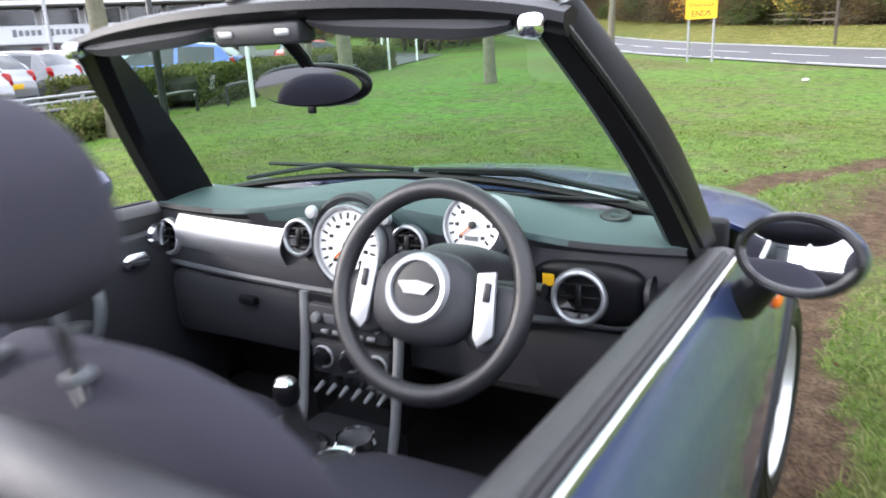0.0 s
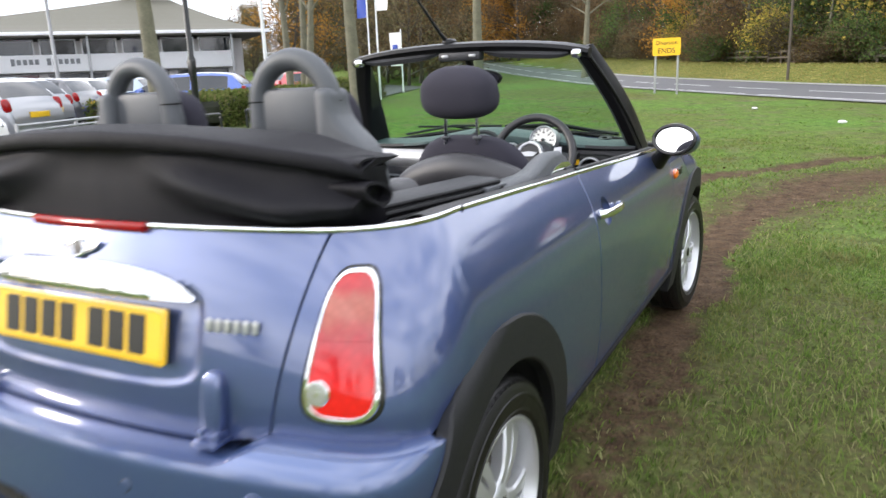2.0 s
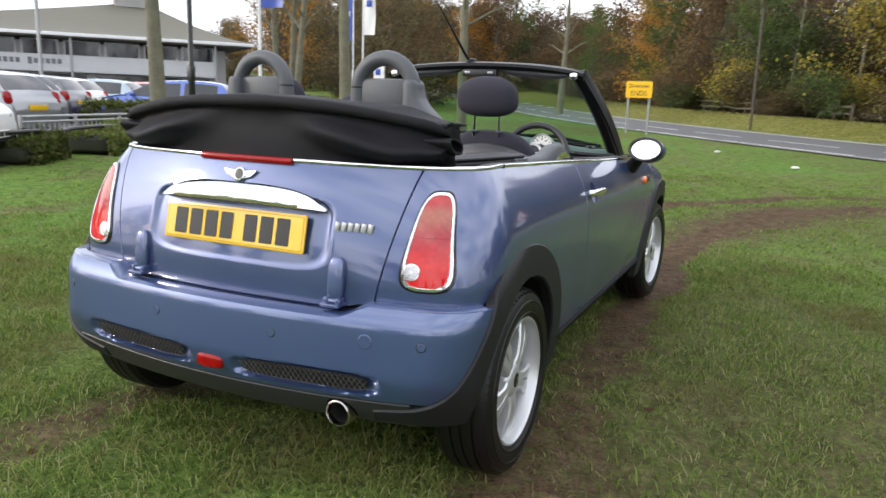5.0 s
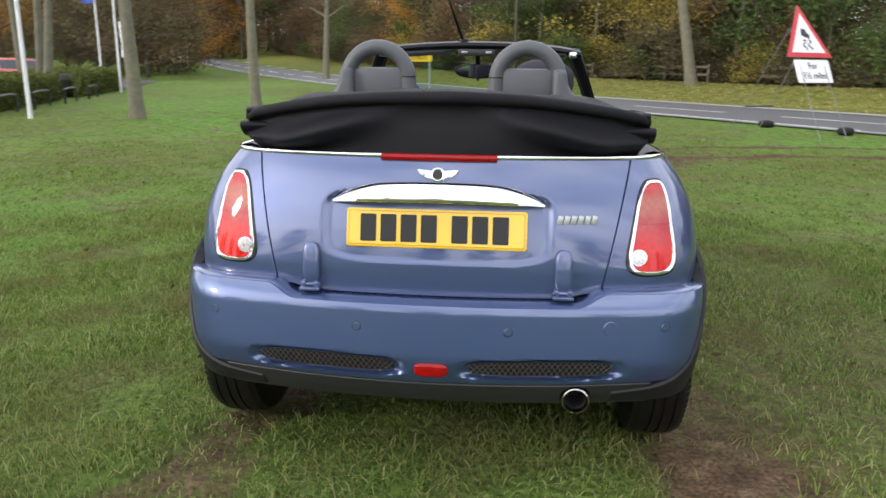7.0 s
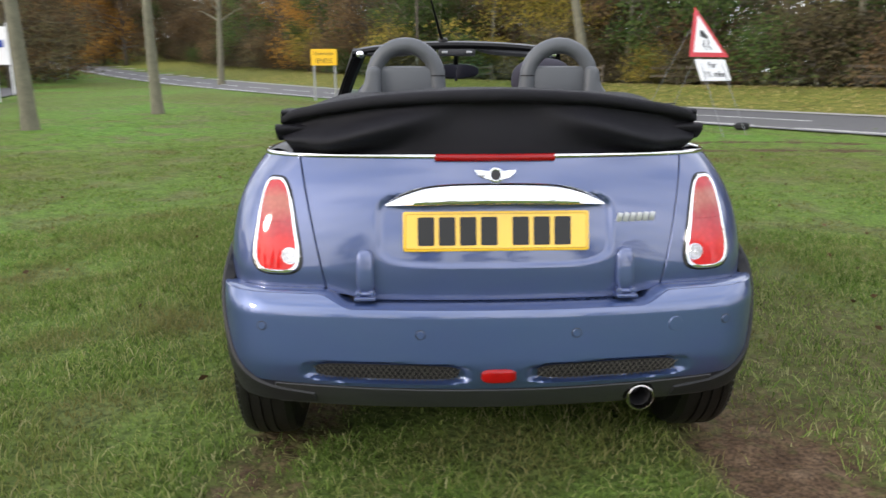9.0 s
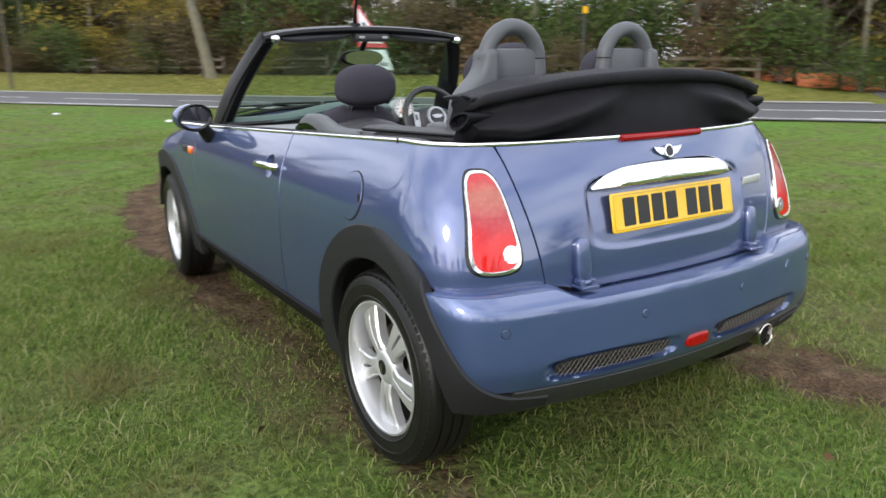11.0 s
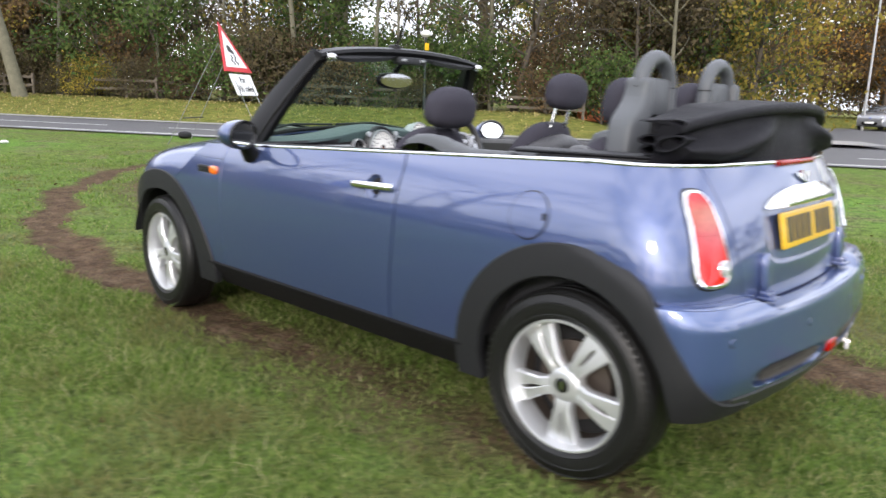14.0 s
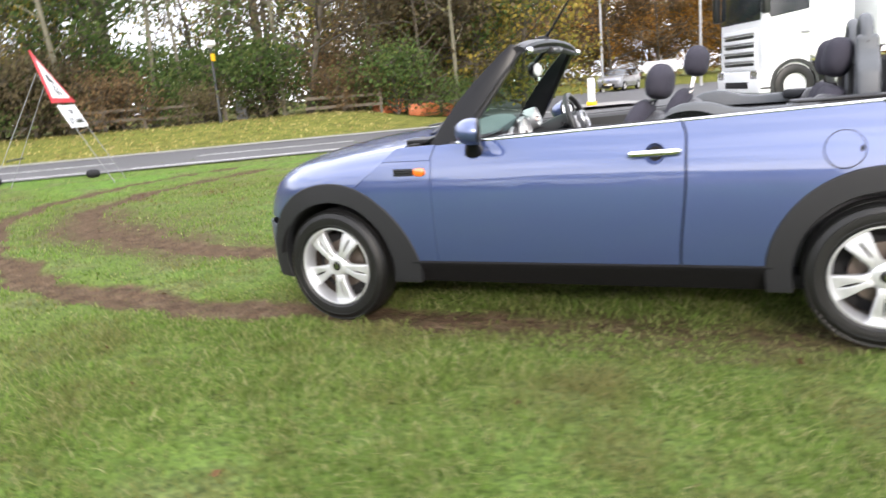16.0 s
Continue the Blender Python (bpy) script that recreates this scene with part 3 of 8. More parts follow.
    panel("front_arch_trim", span(2.9, 3.98, 90), span(0.20, 0.80, 60), wrap(skin_up), [
        lambda p: wheel_r(p, WB) - 0.335, lambda p: arch_front_r(p) - wheel_r(p, WB), lambda p: p[..., 2] - 0.215], TRIM, car, sgn, 0.035, 0.009, edge=0.006,
        post=lambda p: np.stack([np.minimum(p[:, 0], p[:, 0] - 0.60 * np.maximum(p[:, 1] - 2.58, 0) ** 1.7), p[:, 1], p[:, 2]], -1))
    panel("sill_trim", span(1.40, 3.05, 60), span(0.21, 0.33, 12), UP, [
        lambda p: wheel_r(p, 0) - 0.405, lambda p: wheel_r(p, WB) - 0.405, lambda p: 0.322 - p[..., 2]], SILL, car, sgn, 0.03, 0.010, edge=0.006,
        post=lambda p: p - np.array([1, 0, 0]) * (0.062 * np.clip((0.316 - p[:, 2]) / 0.1, 0, 1.1))[:, None])
    # dark liner behind the shut lines, and wheel housings
    panel("inner_side", span(0.0, 3.35, 90), span(0.30, 0.94, 20), UP, [lambda p: wheel_r(p, 0) - 0.40, lambda p: wheel_r(p, WB) - 0.40, lambda p: belt(p[..., 1]) - 0.02 - p[..., 2], lambda p: 2.02 - p[..., 1]], DARK, car, sgn, 0, -0.018)
    for yc in (0, WB):
        bm = bmesh.new()
        for k in range(25):
            t = radians(10 + 160 * k / 24)
            y, z = yc + 0.345 * math.cos(t), HUBZ + 0.005 + 0.345 * math.sin(t)
            bm.verts.new((sgn * 0.775, y, z))
            bm.verts.new((sgn * 0.46, y, z))
        bm.verts.ensure_lookup_table()
        for k in range(24):
            bm.faces.new([bm.verts[i] for i in (2 * k, 2 * k + 1, 2 * k + 3, 2 * k + 2)])
        bm.faces.new([bm.verts[2 * k + 1] for k in range(25)])
        part("wheel_housing", bm, DARK, car)

# bonnet, nose and underside
panel("bonnet", np.concatenate([span(1.9, 2.55, 40), span(2.56, 3.15, 36)]), span(-40, 90, 80), nose, [
    lambda p: bonnet_cut(p) - 0.002, lambda p: wheel_r(p, WB) - 0.415, lambda p: p[..., 2] - 0.22, lambda p: 2.46 - p[..., 1] + 10 * np.maximum(p[..., 2] - 0.5, 0)], PAINT, car, 1, 0.012, core=(0, 2.4, 0.4))
panel("bonnet", np.concatenate([span(1.9, 2.55, 40), span(2.56, 3.15, 36)]), span(-40, 90, 80), nose, [
    lambda p: bonnet_cut(p) - 0.002, lambda p: wheel_r(p, WB) - 0.415, lambda p: p[..., 2] - 0.22, lambda p: 2.46 - p[..., 1] + 10 * np.maximum(p[..., 2] - 0.5, 0)], PAINT, car, -1, 0.012, core=(0, 2.4, 0.4))
for sgn in (1, -1):
    panel("front_bumper", span(2.56, 3.15, 36), span(-40, 5, 30), nose, [lambda p: p[..., 2] - 0.21, lambda p: p[..., 1] - 2.46, lambda p: 0.5 - p[..., 2], lambda p: wheel_r(p, WB) - 0.40], PAINT, car, sgn, 0.012, 0.004, core=(0, 2.4, 0.4))
part("underbody", rbox((1.38, 3.1, 0.06), (0, 1.28, 0.235), 0.02), DARK, car)
part("floor_pan", rbox((1.42, 1.6, 0.04), (0, 1.2, 0.29), 0.01), CARPET, car)
part("bulkhead", rbox((1.36, 0.05, 0.62), (0, 2.02, 0.58), 0.01), DARK, car)
part("scuttle_tray", rbox((1.24, 0.16, 0.03), (0, 2.00, 0.893), 0.01, m=pose(0, 0, 0)), SATIN, car)


# ---- tail ----
def dish(p):
    """The number-plate recess pressed into the boot lid."""
    q = (np.abs(p[:, 0]) / 0.325) ** 6 + (np.abs(p[:, 2] - 0.768) / 0.098) ** 5
    d = 0.016 * sstep(1.30, 0.80, q) * (0.25 + 0.75 * np.clip((p[:, 2] - 0.665) / 0.19, 0, 1))
    return p + np.stack([0 * d, d, 0 * d], -1)


boot = panel("boot_lid", span(-0.74, 0.74, 210), span(0.57, 0.98, 70), UP, [
    lambda p: seam_x(p[..., 2]) - 0.003 - np.abs(p[..., 0]), lambda p: p[..., 2] - 0.586 + 0.015 * sstep(0.44, 0.36, np.abs(p[..., 0])), lambda p: belt(p[..., 1]) - 0.004 - p[..., 2]], PAINT, car, post=dish, core=(0, 0.6, 0.7))
bumper = panel("rear_bumper", span(-0.86, 0.86, 170), span(0.30, 0.62, 64), LOW, [
    lambda p: 0.598 - 0.034 * sstep(0.50, 0.40, np.abs(p[..., 0])) - p[..., 2], lambda p: -0.284 - 0.60 * (0.60 - p[..., 2]) - p[..., 1], lambda p: p[..., 2] - 0.347 + 0.012 * (1 - (p[..., 0] / 0.62) ** 2)], BUMPERPAINT, car, rim=0.07, core=(0, 0.6, 0.47), edge=0.006,
    post=lambda p: p + np.stack([0 * p[:, 0], 0.022 * sstep(1.3, 0.7, (np.abs(np.abs(p[:, 0]) - 0.31) / 0.225) ** 4 + (np.abs(p[:, 2] - 0.385 - 0.012 * (np.abs(p[:, 0]) - 0.3)) / 0.031) ** 4), 0 * p[:, 0]], -1))
# painted ledge between the bumper's top edge and the boot
bm = bmesh.new()
rows = []
for s_ in np.linspace(-0.84, 0.84, 121):
    zt = 0.0
    lo_, xx = None, min(abs(s_), 0.76)
    for _ in range(3):
        zt = 0.598 - 0.034 * float(sstep(0.50, 0.40, xx))
        lo_ = LOW(np.array([s_]), np.array([zt - 0.001]))[0]
        xx = abs(lo_[0])
    up_ = UP(np.array([s_]), np.array([zt + 0.002]))[0]
    if lo_[1] > -0.288:
        continue
    d_ = up_ - lo_
    rows.append([bm.verts.new(tuple(lo_ + np.array([0, 0.004, -0.004]))), bm.verts.new(tuple(lo_ + d_ * 0.25 + np.array([0, 0, 0.0035]))), bm.verts.new(tuple(lo_ + d_ * 1.25 + np.array([0, 0, 0.002]))), bm.verts.new(tuple(up_ + np.array([0, 0.04, -0.03])))])
for a, b in zip(rows, rows[1:]):
    for i in range(3):
        bm.faces.new((a[i], a[i + 1], b[i + 1], b[i]))
part("bumper_ledge", bm, BUMPERPAINT, bumper, smooth=60)
panel("boot_shadow_gap", span(-0.66, 0.66, 60), span(0.52, 0.95, 14), UP, [], DARK, car, 1, 0, -0.05, core=(0, 0.6, 0.7))
panel("lower_valance", span(-0.80, 0.80, 120), span(0.25, 0.36, 18), LOW, [
    lambda p: 0.343 - 0.012 * (1 - (p[..., 0] / 0.62) ** 2) - p[..., 2], lambda p: p[..., 2] - 0.268 + 0.008 * (1 - (p[..., 0] / 0.62) ** 2), lambda p: 0.625 - np.abs(p[..., 0]), lambda p: np.hypot(p[..., 0] - 0.415, p[..., 2] - 0.289) - 0.046], VALANCE, car, rim=0.06, lift=0.004, core=(0, 0.6, 0.47))
for sgn in (1, -1):
    # lattice in the bumper slots: crossing wires over a dark slot
    slot = panel("bumper_grille", span(0.10, 0.56, 60), span(0.355, 0.42, 16), LOW, [lambda p: 1 - (np.abs(np.abs(p[..., 0]) - 0.31) / 0.20) ** 4 - (np.abs(p[..., 2] - 0.385 - 0.012 * (np.abs(p[..., 0]) - 0.3)) / 0.0235) ** 4], DARK, bumper, sgn, 0.002, -0.010)
    bm = bmesh.new()
    for k in range(24):
        x = 0.122 + 0.0163 * k
        zc = 0.385 + 0.012 * (x - 0.3)
        zh = 0.023 * max(0.0, 1 - (abs(x - 0.31) / 0.2) ** 4) ** 0.25
        for lean in (1, -1):
            p0 = [x - lean * 0.016, float(rear_low(x, zc - zh)) + 0.005, zc - zh]
            p1 = [x + lean * 0.016, float(rear_low(x, zc + zh)) + 0.005, zc + zh]
            add_tube(bm, [(sgn * p0[0], p0[1], p0[2]), (sgn * p1[0], p1[1], p1[2])], 0.0011, 4)
    part("grille_wire", bm, WIRE, slot)
    # tail lamp: chrome surround, red lens, clear reversing spot
    shape = lambda p, k: 1 - (np.abs(np.abs(p[..., 0]) - 0.6195) / (k * (0.071 - 0.036 * np.clip((p[..., 2] - 0.655) / 0.235, 0, 1)))) ** 3.2 - (np.abs(p[..., 2] - 0.771) / (0.125 - (1 - k) * 0.06)) ** 5
    grid = (span(0.50, 0.80, 100), span(0.63, 0.91, 100), UP)
    lamp = panel("tail_lamp", *grid, [lambda p: shape(p, 1.16)], GLOSSBLACK, car, sgn, 0.004, 0.003, core=(0.3, 0.2, 0.77), label="red tail lamp with a chrome surround")
    panel("chrome_surround", *grid, [lambda p: shape(p, 1.045), lambda p: 0.03 - shape(p, 0.955)], CHROME, lamp, sgn, 0.006, 0.0085, core=(0.3, 0.2, 0.77), edge=0.0024)
    panel("inner_bezel", *grid, [lambda p: shape(p, 0.975), lambda p: 0.03 - shape(p, 0.875)], ALLOY, lamp, sgn, 0.004, 0.0062, core=(0.3, 0.2, 0.77), edge=0.0015)
    panel("upper_lens", *grid, [lambda p: shape(p, 0.905), lambda p: p[..., 2] - 0.7815], FADELENS, lamp, sgn, 0.001, 0.008, core=(0.3, 0.2, 0.77))
    panel("lower_lens", *grid, [lambda p: shape(p, 0.905), lambda p: 0.788 - p[..., 2]], FADELENS, lamp, sgn, 0.001, 0.0074, core=(0.3, 0.2, 0.77))
    spot = lambda p: np.hypot(np.abs(p[..., 0]) - 0.580, p[..., 2] - 0.690)
    panel("spot_ring", *grid, [lambda p: 0.0225 - spot(p)], CHROME, lamp, sgn, 0.004, 0.0098, core=(0.3, 0.2, 0.77))
    panel("reversing_lens", *grid, [lambda p: 0.0195 - spot(p)], CLEARLENS, lamp, sgn, 0.004, 0.0112, core=(0.3, 0.2, 0.77))
    panel("spot_bulb", *grid, [lambda p: 0.0048 - spot(p)], CHROME, lamp, sgn, 0.002, 0.0118, core=(0.3, 0.2, 0.77))
    # boot hinge fin and its bracket
    hy = float(rear_up(0.367, 0.65))
    hinge = part("boot_hinge", moved(cushion((0.052, 0.030, 0.125), (4, 3, 3.2)), Matrix.Translation((sgn * 0.367, hy - 0.006, 0.652)) @ pose(0, 0, 0, -7)), PAINT, boot)
    br = bmesh.new()
    box(br, (0.060, 0.050, 0.010), (sgn * 0.367, hy - 0.022, 0.583), 0.003)
    box(br, (0.014, 0.034, 0.024), (sgn * 0.367 - 0.019, hy - 0.018, 0.592), 0.004)
    box(br, (0.014, 0.034, 0.024), (sgn * 0.367 + 0.019, hy - 0.018, 0.592), 0.004)
    add_tube(br, [(sgn * 0.367 - 0.028, hy - 0.026, 0.594), (sgn * 0.367 + 0.028, hy - 0.026, 0.594)], 0.006, 8)
    part("hinge_bracket", br, PAINT, boot)
    for x, z in ((0.655, 0.512), (0.215, 0.498)):
        y = float(LOW(np.array([x * sgn if x < 0.4 else 0.0]), np.array([z]))[0, 1]) if x < 0.4 else None
        if x < 0.4:
            panel("parking_sensor", span(0.19, 0.24, 30), span(0.47, 0.525, 30), LOW, [lambda p: 0.0105 - np.hypot(np.abs(p[..., 0]) - 0.215, p[..., 2] - 0.498)], BUMPERPAINT, bumper, sgn, 0.004, 0.0026, core=(0.2, 0.2, 0.5))
            panel("sensor_gap", span(0.19, 0.24, 30), span(0.47, 0.525, 30), LOW, [lambda p: 0.0128 - np.hypot(np.abs(p[..., 0]) - 0.215, p[..., 2] - 0.498)], TRIM, bumper, sgn, 0.002, 0.0012, core=(0.2, 0.2, 0.5))
        else:
            panel("parking_sensor", span(0.55, 0.95, 120), span(0.47, 0.55, 24), LOW, [lambda p: 0.0105 - np.hypot(np.abs(p[..., 0]) - 0.655, p[..., 2] - 0.512)], BUMPERPAINT, bumper, sgn, 0.004, 0.0026, core=(0.3, 0.2, 0.5))
            panel("sensor_gap", span(0.55, 0.95, 120), span(0.47, 0.55, 24), LOW, [lambda p: 0.0128 - np.hypot(np.abs(p[..., 0]) - 0.655, p[..., 2] - 0.512)], TRIM, bumper, sgn, 0.002, 0.0012, core=(0.3, 0.2, 0.5))
panel("towing_eye_cover", span(0.38, 0.62, 60), span(0.47, 0.55, 30), LOW, [lambda p: 0.019 - np.hypot(p[..., 0] - 0.500, p[..., 2] - 0.510)], BUMPERPAINT, bumper, 1, 0.004, 0.003, core=(0.3, 0.2, 0.5))
part("rear_fog_lamp", moved(cushion((0.098, 0.030, 0.042), (3.5, 3, 3.5)), Matrix.Translation((0, -0.521, 0.380))), REDLENS, bumper, "red rear fog lamp")
ex = part("exhaust_tip", lathe([(0.0, 0.12), (0.031, 0.12), (0.033, -0.003), (0.0355, -0.008), (0.039, -0.006), (0.041, 0.0), (0.041, 0.13), (0, 0.13)], 32, Matrix.Translation((0.415, -0.474, 0.286)) @ pose(0, 0, 0, -90)), EXHAUST, car, "chrome exhaust tip")
part("exhaust_bore", lathe([(0, 0.075), (0.0300, 0.075), (0.0316, 0.004), (0.0322, 0.004), (0.0306, 0.085), (0, 0.085)], 24, Matrix.Translation((0.415, -0.466, 0.286)) @ pose(0, 0, 0, -90)), DARK, ex)
part("silencer", moved(cushion((0.5, 0.22, 0.15), (4, 4, 3)), Matrix.Translation((0.25, -0.22, 0.27))), STEEL, car)

# chrome boot handle: an arched blade over the number plate
bm = bmesh.new()
rows = []
for x in 0.308 * np.sin(np.linspace(-math.pi / 2, math.pi / 2, 65)):
    e = max(0.0, 1 - abs(x / 0.309) ** 4.5)
    h, d = 0.007 + 0.046 * e, 0.008 + 0.030 * e
    z0, ys = 0.843 - 0.010 * (x / 0.3) ** 2, float(rear_up(x, 0.85))
    sec = [(ys + 0.004, z0), (ys - d * 0.92, z0 + 0.0005), (ys - d, z0 + h * 0.09), (ys - d * 0.80, z0 + h * 0.42), (ys - d * 0.46, z0 + h * 0.78), (ys + 0.004, z0 + h)]
    rows.append([bm.verts.new((x, y, z)) for y, z in sec])
for a, b in zip(rows, rows[1:]):
    for i in range(5):
        bm.faces.new((a[i], a[i + 1], b[i + 1], b[i]))
bm.faces.new(rows[0]), bm.faces.new(rows[-1])
part("boot_handle", bm, CHROME, boot, "chrome boot handle", 60)
pm = Matrix.Translation((0, -0.4080, 0.764)) @ pose(0, 0, 0, 90 - 12)
plate = part("number_plate", prism(rounded(0.52, 0.111, 0.008), 0.006, pm, 0.0015), PLATE, car, "yellow rear number plate")
part("plate_border", moved(prism(rounded(0.508, 0.099, 0.006), 0.0006), pm @ Matrix.Translation((0, 0, 0.0062))), surface("plate_line", (0.55, 0.33, 0.01), 0.3), plate)
part("plate_face", moved(prism(rounded(0.503, 0.094, 0.005), 0.0006), pm @ Matrix.Translation((0, 0, 0.0066))), PLATE, plate)
for k in range(7):
    x = -0.196 + 0.0585 * k + (0.030 if k > 3 else 0)
    part("character_bar", prism(rounded(0.046, 0.079, 0.004), 0.0012, pm @ Matrix.Translation((x, 0, 0.0074))), INK, plate)
# plain winged badge and a row of small bars for the model name
by = float(rear_up(0, 0.914))
bmx = Matrix.Translation((0, by - 0.001, 0.914)) @ pose(0, 0, 0, 90 - 18)
wing = []
for s in (1, -1):
    pts = [(0.017, 0.012), (0.060, 0.016), (0.052, 0.004), (0.040, -0.006), (0.018, -0.012)]
    wing += [(s * x, y) for x, y in (pts if s > 0 else pts[::-1])]
badge = part("winged_badge", prism(wing, 0.006, bmx, 0.001), CHROME, boot, "chrome winged badge")
part("badge_ring", lathe([(0, 0.008), (0.014, 0.008), (0.017, 0.0095), (0.021, 0.008), (0.022, 0)], 28, bmx), CHROME, badge)
part("badge_disc", lathe([(0, 0.0092), (0.0145, 0.0088)], 24, bmx), INK, badge)
for k in range(6):
    x = 0.352 + 0.0195 * k
    y = float(rear_up(x, 0.792))
    part("name_bar", rbox((0.0150, 0.005, 0.026), (0, 0, 0), 0.002, m=Matrix.Translation((x, y - 0.003, 0.796)) @ pose(0, 0, 0, 0, 14, 0)), ALLOY, boot)

# ---- bright beltline strip, high-level lamp ----
for sgn in (1, -1):
    for a, b in ((0.30, 0.985 + 0.05), (0.99 + 0.05, 1.775), (1.785, 2.78)):
        s = np.linspace(a if a > 0.31 else 0.17, b, 40)
        z = np.full_like(s, 0.95)
        for _ in range(3):
            p = UP(s, z)
            z = belt(p[:, 1]) + 0.0
        v, f = tube_data([(sgn * (q[0] - 0.002), q[1], zz + 0.0025) for q, zz in zip(p, z)], 0.0074, 8, False, 0.75)
        mesh_object("belt_trim", v, f, CHROME, car, 60, "bright metal beltline strip")
    part("trim_joint", rbox((0.014, 0.006, 0.018), (sgn * 0.683, 0.018, 0.958), 0.002), SATIN, car)
s = np.linspace(-0.168, 0.168, 21)
p = UP(s, np.full_like(s, 0.955))
v, f = tube_data([(q[0], q[1] - 0.002, 0.962) for q in p], 0.011, 8, False, 0.8)
mesh_object("brake_light", v, f, REDLENS, car, 60, "slim red high-level brake light")

# ---- wheels ----
rim_prof = [(0.202, 0.062), (0.208, 0.075), (0.204, 0.083), (0.198, 0.083), (0.195, 0.078), (0.194, 0.070), (0.188, 0.052), (0.184, 0.020), (0.182, 0.006)]
barrel_prof = [(0.182, 0.007), (0.181, -0.06), (0.206, -0.07)]
tyre_prof = [(0.198, 0.066), (0.207, 0.082), (0.217, 0.0875), (0.2185, 0.0895), (0.2215, 0.0895), (0.223, 0.088), (0.238, 0.0905), (0.252, 0.090), (0.2535, 0.0915), (0.257, 0.0912), (0.2585, 0.0885), (0.274, 0.083), (0.287, 0.074), (0.2945, 0.062), (0.2955, 0.046), (0.290, 0.045), (0.290, 0.041), (0.2965, 0.040), (0.297, 0.012), (0.291, 0.011),
             (0.291, 0.005), (0.297, 0.004), (0.297, -0.02), (0.291, -0.021), (0.291, -0.027), (0.2968, -0.028), (0.2955, -0.062), (0.285, -0.078), (0.255, -0.09), (0.22, -0.088), (0.20, -0.07)]


def spoke():
    """A broad spoke split by a long slot."""
    bm = bmesh.new()
    secs = []
    for r, half, slot, z in ((0.030, 0.030, 0.000, 0.056), (0.052, 0.029, 0.000, 0.064), (0.072, 0.028, 0.000, 0.067), (0.086, 0.029, 0.000, 0.067), (0.094, 0.032, 0.0034, 0.067), (0.115, 0.037, 0.0050, 0.066), (0.142, 0.044, 0.0054, 0.063), (0.158, 0.048, 0.0040, 0.060), (0.164, 0.049, 0.000, 0.059), (0.180, 0.052, 0.0, 0.056), (0.191, 0.054, 0.0, 0.052)):
        secs.append((r, half, slot, z))
    for s in (1, -1):
        rows = []
        for r, half, slot, z in secs:
            rows.append([bm.verts.new((r, s * w, h)) for w, h in ((slot, z - 0.016), (slot, z - 0.0025), (slot + 0.002, z - 0.0008), (slot + 0.55 * (half - slot), z), (half - 0.005, z - 0.0012), (half, z - 0.007), (half, z - 0.034))])
        for a, b in zip(rows, rows[1:]):
            for i in range(6):
                bm.faces.new((a[i], a[i + 1], b[i + 1], b[i]))
    bmesh.ops.remove_doubles(bm, verts=bm.verts, dist=1e-4)
    return bm


def tread_blocks():
    bm = bmesh.new()
    for k in range(72):
        t = 2 * math.pi * k / 72
        for s in (1, -1):
            m = Matrix.Rotation(t + (0.02 if s > 0 else 0), 4, "Z") @ Matrix.Translation((0.2850, 0, s * 0.066)) @ Matrix.Rotation(radians(-s * 24), 4, "Y")
            box(bm, (0.010, 0.0175, 0.030), (0, 0, 0), 0, m)
    return bm


for sgn in (1, -1):
    for yc in (0, WB):
        wheel = new("wheel")
        wheel.parent = car
        spin = (4 if yc else 0) + (180 if sgn < 0 else 0)
        steer = -4 if yc else 0
        wheel.matrix_world = Matrix.Translation((sgn * 0.700, yc, HUBZ)) @ pose(0, 0, 0, 0, 0, steer) @ pose(0, 0, 0, 0, sgn * 90, 0) @ pose(0, 0, 0, 0, 0, spin)
        tagged(wheel, "silver alloy wheel with five split spokes")
        part("tyre", lathe(tyre_prof, 72), RUBBER, wheel, "worn black tyre", 30)
        tagged(part("tread", tread_blocks(), RUBBER, wheel), kind="stuff")
        part("rim", lathe(rim_prof, 64), ALLOY, wheel)
        part("rim_barrel", lathe(barrel_prof, 64), STEEL, wheel)
        for k in range(5):
            part("spoke", moved(spoke(), Matrix.Rotation(2 * math.pi * k / 5, 4, "Z")), ALLOY, wheel)
        part("hub_plate", lathe([(0.020, 0.071), (0.030, 0.071), (0.044, 0.068), (0.056, 0.060), (0.060, 0.050), (0.060, 0.03)], 36), ALLOY, wheel)
        part("hub_cap", lathe([(0, 0.0740), (0.020, 0.0735), (0.0235, 0.0715), (0.0245, 0.055)], 28), GLOSSBLACK, wheel)
        part("hub_badge", prism([(0.016, 0.004), (0.0, 0.006), (-0.016, 0.004), (-0.009, -0.003), (0.009, -0.003)], 0.001, Matrix.Translation((0, 0, 0.0742))), CHROME, wheel)
        part("brake_disc", lathe([(0.03, 0.0), (0.125, 0.0), (0.125, -0.02), (0.03, -0.02)], 40), STEEL, wheel)
        part("hub_back", lathe([(0, -0.01), (0.182, -0.04), (0.182, -0.06), (0, -0.06)], 40), DARK, wheel)

# ---- windscreen frame ----
def lerp(a, b, t):
    return Vector(a) + (Vector(b) - Vector(a)) * t


